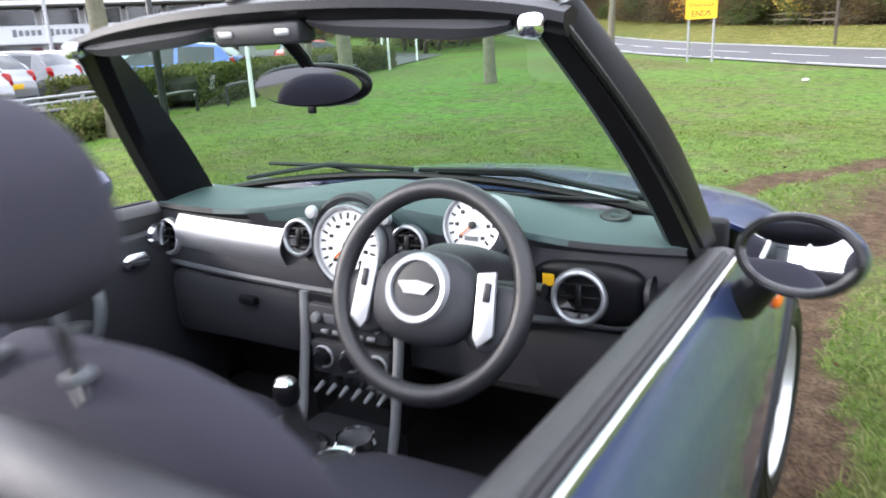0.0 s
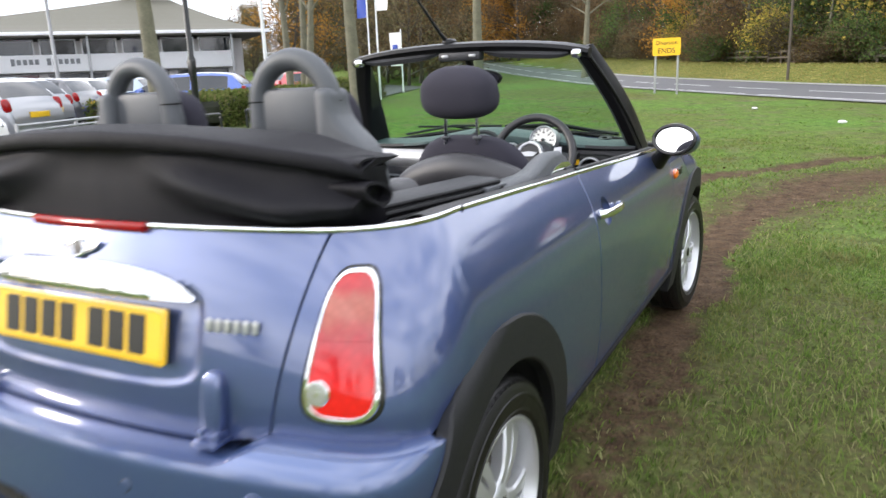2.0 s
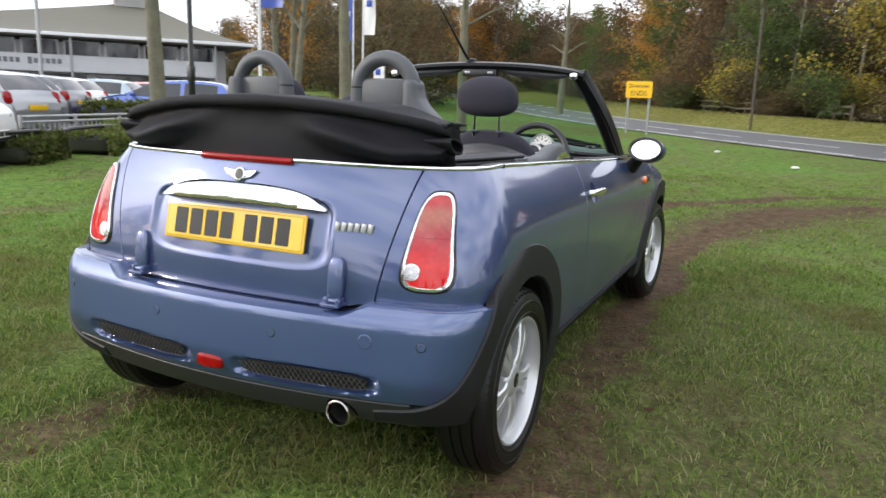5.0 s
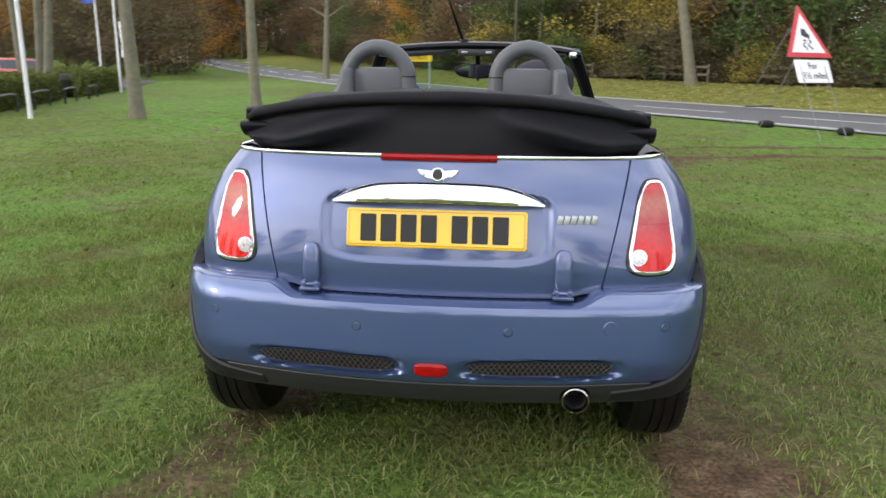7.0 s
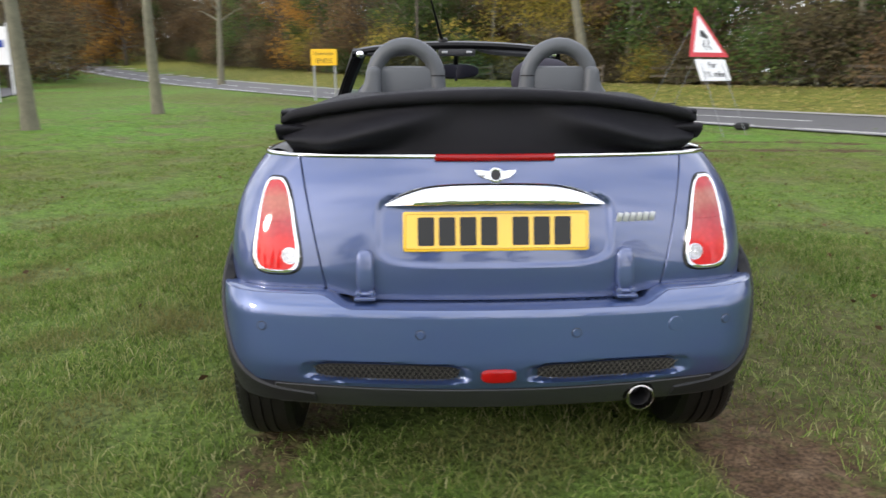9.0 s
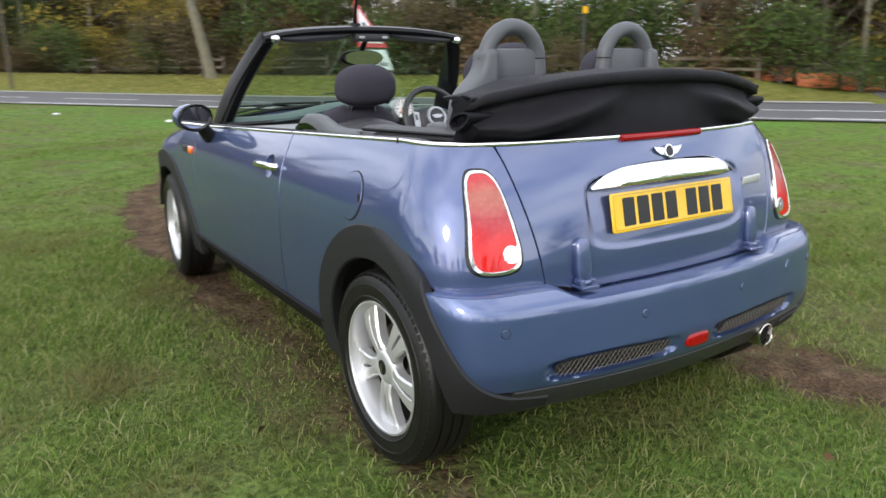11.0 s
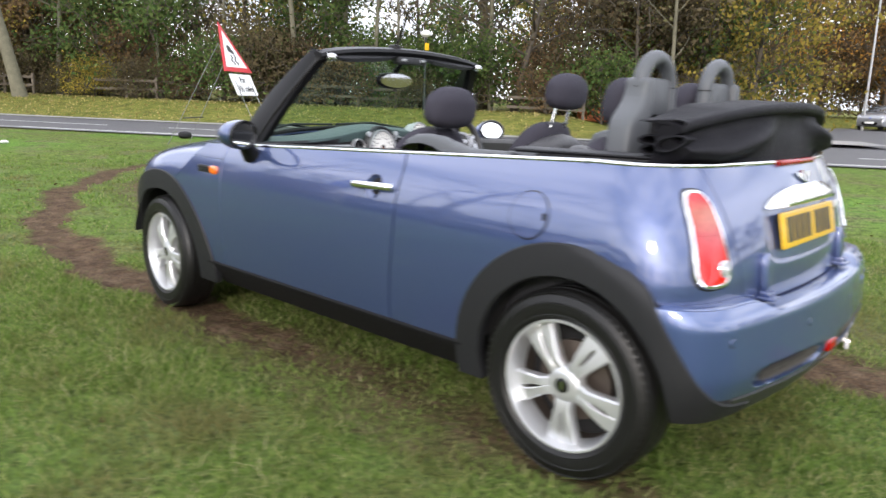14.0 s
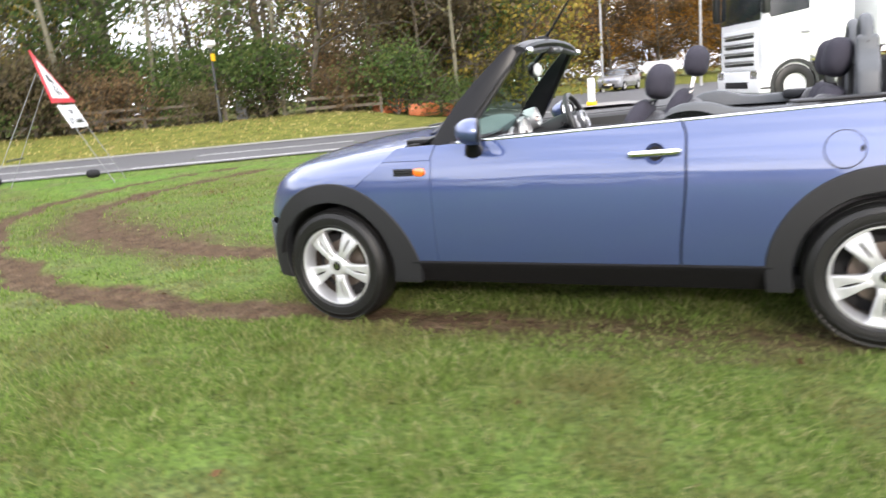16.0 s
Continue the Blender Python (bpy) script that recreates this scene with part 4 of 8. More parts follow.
frame_ob = new("windscreen_frame")
frame_ob.parent = car
for sgn in (1, -1):
    bm = bmesh.new()
    rows = []
    for t in np.linspace(0, 1, 15):
        bow = 0.018 * math.sin(math.pi * t)
        f0 = lerp((0.672, 1.925, 0.875), (0.530, 1.535, 1.318), t) + Vector((bow, bow * 1.9, 0))
        b0 = lerp((0.668, 1.745, 0.885), (0.505, 1.470, 1.300), t) + Vector((bow, 0, 0))
        inn = Vector((-0.048, 0, -0.006))
        sec = [f0, lerp(f0, b0, 0.25) + Vector((0.006, 0, 0.004)), lerp(f0, b0, 0.75) + Vector((0.007, 0, 0.004)), b0, b0 + inn * 0.7 + Vector((0, 0.005, 0)), b0 + inn + Vector((0, 0.03, 0)), f0 + inn + Vector((0, -0.012, 0))]
        rows.append([bm.verts.new((sgn * q.x, q.y, q.z)) for q in sec])
    for a, b in zip(rows, rows[1:]):
        for i in range(7):
            bm.faces.new((a[i], a[(i + 1) % 7], b[(i + 1) % 7], b[i]))
    bm.faces.new(rows[0]), bm.faces.new(rows[-1])
    part("pillar", bm, SATIN, frame_ob, smooth=40)
    # rubber seal running up the pillar
    part("seal", add_tube(bmesh.new(), [(sgn * (lerp((0.662, 1.775, 0.90), (0.513, 1.478, 1.29), t).x + 0.018 * math.sin(math.pi * t) + 0.007), lerp((0.662, 1.775, 0.90), (0.513, 1.478, 1.29), t).y, lerp((0.662, 1.775, 0.90), (0.513, 1.478, 1.29), t).z) for t in np.linspace(0, 1, 14)], 0.007, 8), RUBBER, frame_ob)
bm = bmesh.new()
rows = []
for x in np.linspace(-0.532, 0.532, 33):
    e = (x / 0.532) ** 2
    zt, yf, yb = 1.352 - 0.034 * e - 0.010 * e ** 4, 1.555 - 0.025 * e, 1.440 + 0.020 * e
    sec = [(yf, zt - 0.030), (yf - 0.012, zt - 0.006), (yf - 0.035, zt), (yb + 0.035, zt - 0.002), (yb + 0.006, zt - 0.010), (yb, zt - 0.024), (yb + 0.012, zt - 0.040), (yf - 0.035, zt - 0.044)]
    rows.append([bm.verts.new((x, y, z)) for y, z in sec])
for a, b in zip(rows, rows[1:]):
    for i in range(8):
        bm.faces.new((a[i], a[(i + 1) % 8], b[(i + 1) % 8], b[i]))
bm.faces.new(rows[0]), bm.faces.new(rows[-1])
part("header_rail", bm, SATIN, frame_ob, smooth=50)
for sgn in (1, -1):
    part("hood_latch", moved(cushion((0.040, 0.030, 0.034), (3, 3, 3)), Matrix.Translation((sgn * 0.490, 1.452, 1.283))), CHROME, frame_ob, "bright hood latch")
    vz = bmesh.new()
    rws = []
    for x in np.linspace(0.105, 0.455, 16):
        e = (x - 0.28) / 0.175
        drop = 0.020 * (1 - abs(e) ** 4) + 0.012
        zt = 1.322 - 0.034 * (x / 0.532) ** 2 - 0.006
        rws.append([vz.verts.new((sgn * x, y, z)) for y, z in ((1.462, zt), (1.450, zt - drop * 0.5), (1.456, zt - drop), (1.472, zt - drop), (1.480, zt))])
    for a, b in zip(rws, rws[1:]):
        for i in range(5):
            vz.faces.new((a[i], a[(i + 1) % 5], b[(i + 1) % 5], b[i]))
    vz.faces.new(rws[0]), vz.faces.new(rws[-1])
    part("sun_visor", vz, DARKPLASTIC, frame_ob)
lightbox = part("roof_lamp_unit", rbox((0.190, 0.050, 0.036), (0, 1.466, 1.293), 0.010), DARKPLASTIC, frame_ob)
for x in (-0.062, 0.062):
    part("lamp_button", rbox((0.030, 0.006, 0.012), (x, 1.440, 1.294), 0.003), SILVER, lightbox)
# glass, bowed forward in the middle
vs, n = [], 17
for i, x in enumerate(np.linspace(-1, 1, n)):
    for t in np.linspace(0, 1, 9):
        w = 0.635 - 0.125 * t + 0.012 * math.sin(math.pi * t)
        vs.append((x * w, 1.925 - 0.395 * t + 0.075 * (1 - x * x) * (1 - 0.55 * t), 0.895 + 0.055 * (1 - x * x) * (1 - t) + 0.420 * t + 0.020 * (1 - x * x) * t))
screen = mesh_object("windscreen", vs, grid_faces(n, 9), SCREENGLASS, car, 80, "clear green-tinted windscreen")
screen.visible_shadow = False
part("screen_foot_seal", add_tube(bmesh.new(), [(x * 0.64, 1.925 + 0.075 * (1 - x * x), 0.897 + 0.055 * (1 - x * x)) for x in np.linspace(-1, 1, 21)], 0.010, 8), RUBBER, frame_ob)
for x0, x1 in ((0.52, -0.03), (-0.05, -0.56)):
    wip = part("wiper", add_tube(bmesh.new(), [(x0, 2.00, 0.930), ((x0 + x1) / 2, 2.005, 0.965), (x1 * 0.9 + x0 * 0.1, 1.995, 0.965)], [0.009, 0.006, 0.005], 8), SATIN, car, "black windscreen wiper")
    part("wiper_blade", add_tube(bmesh.new(), [(x0 * 0.98, 1.945 + 0.05 * (1 - (x0 / 0.64) ** 2), 0.918 + 0.05 * (1 - (x0 / 0.64) ** 2)), ((x0 + x1) / 2, 1.94 + 0.07 * (1 - ((x0 + x1) / 1.28) ** 2), 0.928 + 0.055 * (1 - ((x0 + x1) / 1.28) ** 2)), (x1, 1.945 + 0.05 * (1 - (x1 / 0.64) ** 2), 0.918 + 0.05 * (1 - (x1 / 0.64) ** 2))], 0.006, 6), RUBBER, wip)
part("aerial", add_tube(bmesh.new(), [(-0.07, 1.50, 1.345), (-0.085, 1.455, 1.385), (-0.16, 1.26, 1.62)], [0.011, 0.008, 0.0025], 8), SATIN, frame_ob, "short black roof aerial")
part("aerial_foot", moved(cushion((0.05, 0.07, 0.035)), Matrix.Translation((-0.068, 1.502, 1.350))), SATIN, frame_ob)

# interior mirror
rv = new("rear_view_mirror")
rv.parent = car
rm = Matrix.Translation((0.003, 1.580, 1.200)) @ pose(0, 0, 0, 1, 0, 5)
part("mirror_shell", moved(cushion((0.250, 0.040, 0.080), (2.3, 2.4, 2.3), 14, 36), rm), SATIN, rv)
bm = bmesh.new()
bm.faces.new([bm.verts.new((0.116 * math.cos(t), -0.0225, 0.034 * math.sin(t))) for t in np.linspace(0, 2 * math.pi, 40, endpoint=False)])
part("mirror_glass", moved(bm, rm), DIMMIRROR, rv)
part("mirror_stalk", add_tube(bmesh.new(), [(0.002, 1.588, 1.205), (0.001, 1.560, 1.250), (0.0, 1.505, 1.300)], 0.013, 10), SATIN, rv)
part("mirror_dipper", rbox((0.016, 0.01, 0.016), (0.003, 1.570, 1.157), 0.003), SATIN, rv)

# door mirrors
for sgn in (1, -1):
    dm = new("door_mirror")
    dm.parent = car
    tagged(dm, "oval door mirror in body blue with a black rim")
    mm = Matrix.Translation((sgn * 0.832, 1.615, 0.945)) @ pose(0, 0, 0, -12 if sgn > 0 else 1, 0, -14 if sgn > 0 else 18)
    cap = bmesh.new()
    rows = []
    for k, (d, s) in enumerate(((0.0, 0.97), (0.015, 1.0), (0.04, 0.97), (0.065, 0.86), (0.085, 0.66), (0.097, 0.38), (0.101, 0.08))):
        rows.append([cap.verts.new((0.090 * s * math.cos(t), d, 0.062 * s * math.sin(t))) for t in np.linspace(0, 2 * math.pi, 36, endpoint=False)])
    for a, b in zip(rows, rows[1:]):
        for i in range(36):
            cap.faces.new((a[i], a[(i + 1) % 36], b[(i + 1) % 36], b[i]))
    cap.faces.new(rows[-1])
    part("mirror_cap", moved(cap, mm), PAINT, dm, smooth=60)
    part("mirror_rim", moved(add_tube(bmesh.new(), [(0.083 * math.cos(t), -0.004, 0.055 * math.sin(t)) for t in np.linspace(0, 2 * math.pi, 36, endpoint=False)], 0.0075, 10, True), mm), GLOSSBLACK, dm)
    bm = bmesh.new()
    bm.faces.new([bm.verts.new((0.080 * math.cos(t), -0.002, 0.052 * math.sin(t))) for t in np.linspace(0, 2 * math.pi, 40, endpoint=False)])
    part("mirror_glass", moved(bm, mm), MIRROR, dm)
    part("mirror_foot", add_tube(bmesh.new(), [(sgn * 0.800, 1.645, 0.905), (sgn * 0.775, 1.66, 0.872), (sgn * 0.752, 1.665, 0.845)], [0.026, 0.028, 0.034], 12, False, 1.4), SATIN, dm)

# ---- cabin: linings, dashboard, seats ----
for sgn in (1, -1):
    # padded capping along the top of door and side
    ys = np.linspace(-0.10, 1.80, 60)
    bm = bmesh.new()
    rows = []
    for y in ys:
        z = float(belt(y))
        x = float(half_width(y, z))
        dip = 0.012
        sec = [(x - 0.006, z - 0.006), (x - 0.012, z + 0.006), (x - 0.034, z + 0.010), (x - 0.058, z + 0.004), (x - 0.076, z - 0.012), (x - 0.080, z - 0.10), (x - 0.06, z - 0.12)]
        rows.append([bm.verts.new((sgn * a, y, b)) for a, b in sec])
    for a, b in zip(rows, rows[1:]):
        for i in range(6):
            bm.faces.new((a[i], a[i + 1], b[i + 1], b[i]))
    part("door_capping", bm, CAPPING, car, smooth=30)
    part("window_slot_seal", add_tube(bmesh.new(), [(sgn * (float(half_width(y, float(belt(y)))) - 0.022), y, float(belt(y)) + 0.009) for y in np.linspace(0.80, 1.75, 20)], 0.006, 6), RUBBER, car)
    lining = part("door_lining", rbox((0.05, 1.10, 0.54), (sgn * 0.640, 1.30, 0.575), 0.02), DARKPLASTIC, car)
    part("door_pocket", rbox((0.06, 0.70, 0.14), (sgn * 0.605, 1.25, 0.40), 0.03), DARKPLASTIC, lining)
    part("armrest", moved(cushion((0.07, 0.52, 0.07), (3, 4, 3)), Matrix.Translation((sgn * 0.600, 1.20, 0.675))), LEATHER, lining)
    part("door_pull", add_tube(bmesh.new(), smooth_path([(sgn * 0.612, 1.42, 0.60), (sgn * 0.572, 1.44, 0.66), (sgn * 0.566, 1.46, 0.74), (sgn * 0.61, 1.47, 0.80)], 5), 0.014, 10), GREYPLASTIC, lining)
    part("tweeter", lathe([(0, 0.012), (0.026, 0.010), (0.032, 0.0)], 24, Matrix.Translation((sgn * 0.612, 1.68, 0.835)) @ pose(0, 0, 0, 0, -sgn * 90, 0)), CHROME if sgn < 0 else DARKPLASTIC, lining)
    part("lock_lever", moved(cushion((0.03, 0.075, 0.04)), Matrix.Translation((sgn * 0.608, 1.60, 0.79))), CHROME, lining)
    part("rear_side_lining", rbox((0.06, 0.75, 0.62), (sgn * 0.625, 0.36, 0.60), 0.03), DARKPLASTIC, car)
    # quarter light: dark arm with a low pane
    arm = bmesh.new()
    rows = []
    for y, zt, xi in ((0.30, 0.958, 0.598), (0.36, 0.964, 0.590), (0.50, 0.962, 0.596), (0.555, 0.968, 0.600), (0.60, 0.982, 0.603), (0.645, 0.996, 0.606), (0.70, 1.001, 0.610), (0.76, 0.996, 0.616), (0.805, 0.978, 0.622), (0.836, 0.935, 0.630)):
        rows.append([arm.verts.new((sgn * x, y, z)) for x, z in ((0.664, 0.925), (0.662, zt - 0.016), (0.655, zt - 0.005), (0.645, zt), (xi + 0.012, zt - 0.003), (xi + 0.002, zt - 0.012), (xi - 0.004, 0.915))])
    for a, b in zip(rows, rows[1:]):
        for i in range(6):
            arm.faces.new((a[i], a[i + 1], b[i + 1], b[i]))
    arm.faces.new(rows[0]), arm.faces.new(rows[-1])
    qa = part("quarter_light_arm", arm, GREYPLASTIC, car, smooth=45)
    gv = [(sgn * 0.672, y, z) for y, z in ((0.60, 0.925), (0.63, 0.944), (0.67, 0.960), (0.72, 0.967), (0.78, 0.962), (0.82, 0.946), (0.836, 0.920))]
    gv2 = [(sgn * 0.668, y, z) for _, y, z in gv]
    k = len(gv)
    pane = mesh_object("quarter_light_pane", gv + gv2, [tuple(range(k)), tuple(range(2 * k - 1, k - 1, -1))] + [(i, k + i, k + (i + 1) % k, (i + 1) % k) for i in range(k)], SIDEGLASS, qa, 0)
    pane.visible_shadow = False

# dashboard
dash = new("dashboard")
dash.parent = car
bm = bmesh.new()
rows = []
for x in np.linspace(-0.655, 0.655, 53):
    hump = 0.055 * math.exp(-(x / 0.27) ** 2) + 0.012 * math.exp(-((x - 0.30) / 0.12) ** 2)
    front = 1.665 + 0.055 * (abs(x) / 0.65) ** 2
    sec = [(front + 0.03, 0.60), (front + 0.035, 0.735), (front, 0.752), (front - 0.004, 0.775), (front + 0.012, 0.83), (front + 0.022, 0.885 + hump * 0.4), (front + 0.006, 0.894 + hump), (front + 0.008, 0.906 + hump), (front + 0.040, 0.917 + hump), (front + 0.13, 0.922 + hump * 1.05), (front + 0.20, 0.915 + hump), (1.965, 0.880 + 0.045 * (1 - (x / 0.66) ** 2))]
    rows.append([bm.verts.new((x, y, z)) for y, z in sec])
for a, b in zip(rows, rows[1:]):
    for i in range(11):
        bm.faces.new((a[i], a[i + 1], b[i + 1], b[i]))
fascia = part("fascia", bm, DARKPLASTIC, dash, smooth=50)
fascia.data.materials.append(DASH)
for f in fascia.data.polygons:
    f.material_index = 1 if f.center.z > 0.905 or f.center.y > 1.74 else 0
part("dash_slot", rbox((0.62, 0.012, 0.006), (0.20, 1.89, 0.945), 0.002), DARK, dash)


def vent(at, r, parent, lean=0):
    m = Matrix.Translation(at) @ pose(0, 0, 0, 90 - 8, 0, lean)
    v = part("air_vent", lathe([(r * 0.82, -0.02), (r * 0.82, 0.006), (r * 0.90, 0.010), (r, 0.008), (r * 1.06, -0.004)], 32, m), SILVER, parent, "round air vent with a silver ring")
    part("vent_bowl", lathe([(0, -0.006), (r * 0.5, -0.010), (r * 0.83, -0.002)], 24, m), GLOSSBLACK, v)
    for k in (-1, 0, 1):
        part("vent_slat", rbox((r * 1.5 * (1 if k == 0 else 0.85), 0.004, 0.004), (0, 0.018 * k * r / 0.04, 0.001), 0.001, m), SATIN, v)
    part("vent_knob", rbox((0.012, r * 0.9, 0.008), (0, 0, 0.004), 0.003, m), SATIN, v)


vent((-0.145, 1.668, 0.872), 0.041, dash)
vent((0.132, 1.668, 0.880), 0.041, dash)
vent((0.480, 1.680, 0.812), 0.050, dash, 6)
vent((-0.610, 1.712, 0.822), 0.046, dash, -8)


def dial(name, at, r, face, label, parent, tilt=80, turn=0, ticks=15, deep=0.03):
    m = Matrix.Translation(at) @ pose(0, 0, 0, tilt, 0, turn)
    g = part(name, lathe([(r * 0.95, 0.004), (r * 0.98, 0.012), (r * 1.05, 0.013), (r * 1.10, 0.006), (r * 1.12, -deep), (0, -deep)], 44, m), SILVER, parent, label)
    part("dial_face", lathe([(0, 0.004), (r * 0.96, 0.004)], 40, m), face, g)
    for k in range(ticks):
        a = radians(225 - 270 * k / (ticks - 1))
        part("dial_mark", rbox((r * 0.16, 0.004, 0.0012), (0, 0, 0), 0, m @ Matrix.Translation((0.80 * r * math.cos(a), 0.80 * r * math.sin(a), 0.005)) @ Matrix.Rotation(a, 4, "Z")), INK, g)
        if k % 2 == 0:
            part("dial_numeral_bar", rbox((r * 0.13, 0.007, 0.0012), (0, 0, 0), 0, m @ Matrix.Translation((0.58 * r * math.cos(a), 0.58 * r * math.sin(a), 0.005))), INK, g)
    part("needle", rbox((r * 0.62, 0.004, 0.002), (r * 0.22, 0, 0.008), 0, m @ Matrix.Rotation(radians(222), 4, "Z")), ORANGELENS, g)
    part("needle_hub", lathe([(0, 0.012), (r * 0.12, 0.011), (r * 0.13, 0.004)], 20, m), INK, g)
    part("dial_window", rbox((r * 0.5, r * 0.16, 0.001), (0, -r * 0.45, 0.0052), 0, m), GREYPLASTIC, g)
    return g


part("speedometer_hood", lathe([(0.088, 0.0), (0.098, 0.012), (0.106, 0.004), (0.108, -0.05)], 40, Matrix.Translation((0, 1.662, 0.872)) @ pose(0, 0, 0, 82)), DARKPLASTIC, dash)
dial("speedometer", (0, 1.650, 0.872), 0.078, DIAL, "large cream central speedometer", dash, 82, 0, 17)
dial("rev_counter", (0.281, 1.665, 0.934), 0.056, DIAL, "cream rev counter on the steering column", dash, 74, 0, 13, 0.055)
for x in (-0.092, 0.092):
    part("dash_button", lathe([(0, 0.010), (0.012, 0.009), (0.015, 0)], 20, Matrix.Translation((x, 1.655, 0.935)) @ pose(0, 0, 0, 82)), SILVER, dash)
# silver trim panels either side
for x0, x1, z0, z1 in ((-0.565, -0.195, 0.795, 0.885),):
    bm = bmesh.new()
    rows = []
    for x in np.linspace(x0, x1, 16):
        front = 1.665 + 0.055 * (abs(x) / 0.65) ** 2 - 0.004
        rows.append([bm.verts.new((x, front + 0.020 - 0.03 * math.sin(math.pi * (0.1 + 0.8 * t)), z0 + (z1 - z0) * t)) for t in np.linspace(0, 1, 8)])
    for a, b in zip(rows, rows[1:]):
        for i in range(7):
            bm.faces.new((a[i], a[i + 1], b[i + 1], b[i]))
    part("silver_panel", bm, SILVER, dash, "brushed silver passenger dash panel", 60)
part("right_panel", moved(cushion((0.22, 0.05, 0.12), (3.5, 3, 3.5)), Matrix.Translation((0.485, 1.712, 0.812))), SATIN, dash)
part("lower_lip", add_tube(bmesh.new(), [(x, 1.668 + 0.055 * (abs(x) / 0.65) ** 2, 0.757) for x in np.linspace(-0.64, 0.64, 27)], 0.010, 8), GREYPLASTIC, dash)
part("glovebox", rbox((0.44, 0.10, 0.17), (-0.39, 1.735, 0.660), 0.03), DARKPLASTIC, dash)
part("glovebox_latch", rbox((0.05, 0.02, 0.022), (-0.33, 1.676, 0.70), 0.006), SATIN, dash)
part("column_shroud", moved(cushion((0.11, 0.30, 0.10), (3, 4, 3)), Matrix.Translation((0.325, 1.575, 0.868)) @ pose(0, 0, 0, -22)), DARKPLASTIC, dash)
part("knee_panel", rbox((0.46, 0.08, 0.17), (0.36, 1.755, 0.655), 0.03), DARKPLASTIC, dash)
part("dash_top_vent", lathe([(0.012, 0.004), (0.026, 0.006), (0.032, 0.0)], 24, Matrix.Translation((0.500, 1.835, 0.926)) @ pose(0, 0, 0, 14)), SATIN, dash)
part("warning_sticker", rbox((0.022, 0.002, 0.022), (0.425, 1.672, 0.842), 0), SIGNYELLOW, dash)
# centre stack between silver bars
part("centre_panel", rbox((0.235, 0.10, 0.30), (-0.015, 1.700, 0.605), 0.01, m=None), GLOSSBLACK, dash)
for x in (-0.137, 0.107):
    part("stack_bar", add_tube(bmesh.new(), [(x, 1.655, 0.755), (x, 1.645, 0.66), (x, 1.612, 0.50), (x, 1.585, 0.42)], 0.011, 10), SILVER, dash)
radio = part("radio", rbox((0.205, 0.02, 0.072), (-0.015, 1.648, 0.700), 0.006), DARKPLASTIC, dash)
part("radio_slot", rbox((0.12, 0.004, 0.022), (-0.015, 1.637, 0.706), 0.002), GREYPLASTIC, radio)
for k in range(5):
    part("radio_button", rbox((0.020, 0.006, 0.009), (-0.075 + 0.03 * k, 1.637, 0.676), 0.002), SILVER, radio)
for x in (-0.095, 0.065):
    part("radio_knob", lathe([(0, 0.012), (0.010, 0.011), (0.012, 0)], 16, Matrix.Translation((x, 1.638, 0.706)) @ pose(0, 0, 0, 90)), SILVER, radio)
heater = part("heater_panel", rbox((0.205, 0.02, 0.075), (-0.015, 1.646, 0.612), 0.006), DARKPLASTIC, dash)
for x in (-0.085, -0.015, 0.055):
    part("heater_knob", lathe([(0, 0.018), (0.016, 0.017), (0.020, 0.0)], 20, Matrix.Translation((x, 1.636, 0.615)) @ pose(0, 0, 0, 90)), SATIN, heater)
    part("knob_ring", lathe([(0.021, 0.0), (0.0245, 0.004), (0.027, 0.0)], 20, Matrix.Translation((x, 1.636, 0.615)) @ pose(0, 0, 0, 90)), SILVER, heater)
for k in range(6):
    part("toggle_switch", add_tube(bmesh.new(), [(-0.098 + 0.033 * k, 1.640, 0.548), (-0.098 + 0.033 * k, 1.612, 0.540)], [0.006, 0.004], 8), SILVER, heater)
tunnel = part("centre_tunnel", rbox((0.24, 1.05, 0.17), (-0.015, 1.15, 0.385), 0.03), DARKPLASTIC, car)
gl = part("gear_lever", add_tube(bmesh.new(), [(-0.05, 1.49, 0.47), (-0.04, 1.47, 0.55), (-0.022, 1.445, 0.62)], [0.045, 0.022, 0.014], 14), LEATHER, car, "gear lever with a black gaiter")
part("gear_knob", moved(cushion((0.050, 0.050, 0.062), (2.2, 2.2, 2.4)), Matrix.Translation((-0.02, 1.44, 0.635))), SATIN, gl)
part("knob_cap", lathe([(0, 0.010), (0.016, 0.007), (0.022, 0)], 20, Matrix.Translation((-0.02, 1.438, 0.657))), CHROME, gl)
part("gaiter_ring", lathe([(0.052, 0), (0.058, 0.012), (0.066, 0.010), (0.070, 0)], 28, Matrix.Translation((-0.053, 1.49, 0.470))), CHROME, gl)
for x, y in ((0.040, 1.560), (0.050, 1.475)):
    part("cup_holder", lathe([(0.030, -0.04), (0.036, 0.010), (0.042, 0.012), (0.046, 0)], 28, Matrix.Translation((x, y, 0.478))), CHROME, tunnel)
part("handbrake", add_tube(bmesh.new(), [(0.03, 1.02, 0.48), (0.03, 1.12, 0.51), (0.03, 1.22, 0.53)], [0.018, 0.016, 0.020], 12), LEATHER, car, "leather handbrake lever")

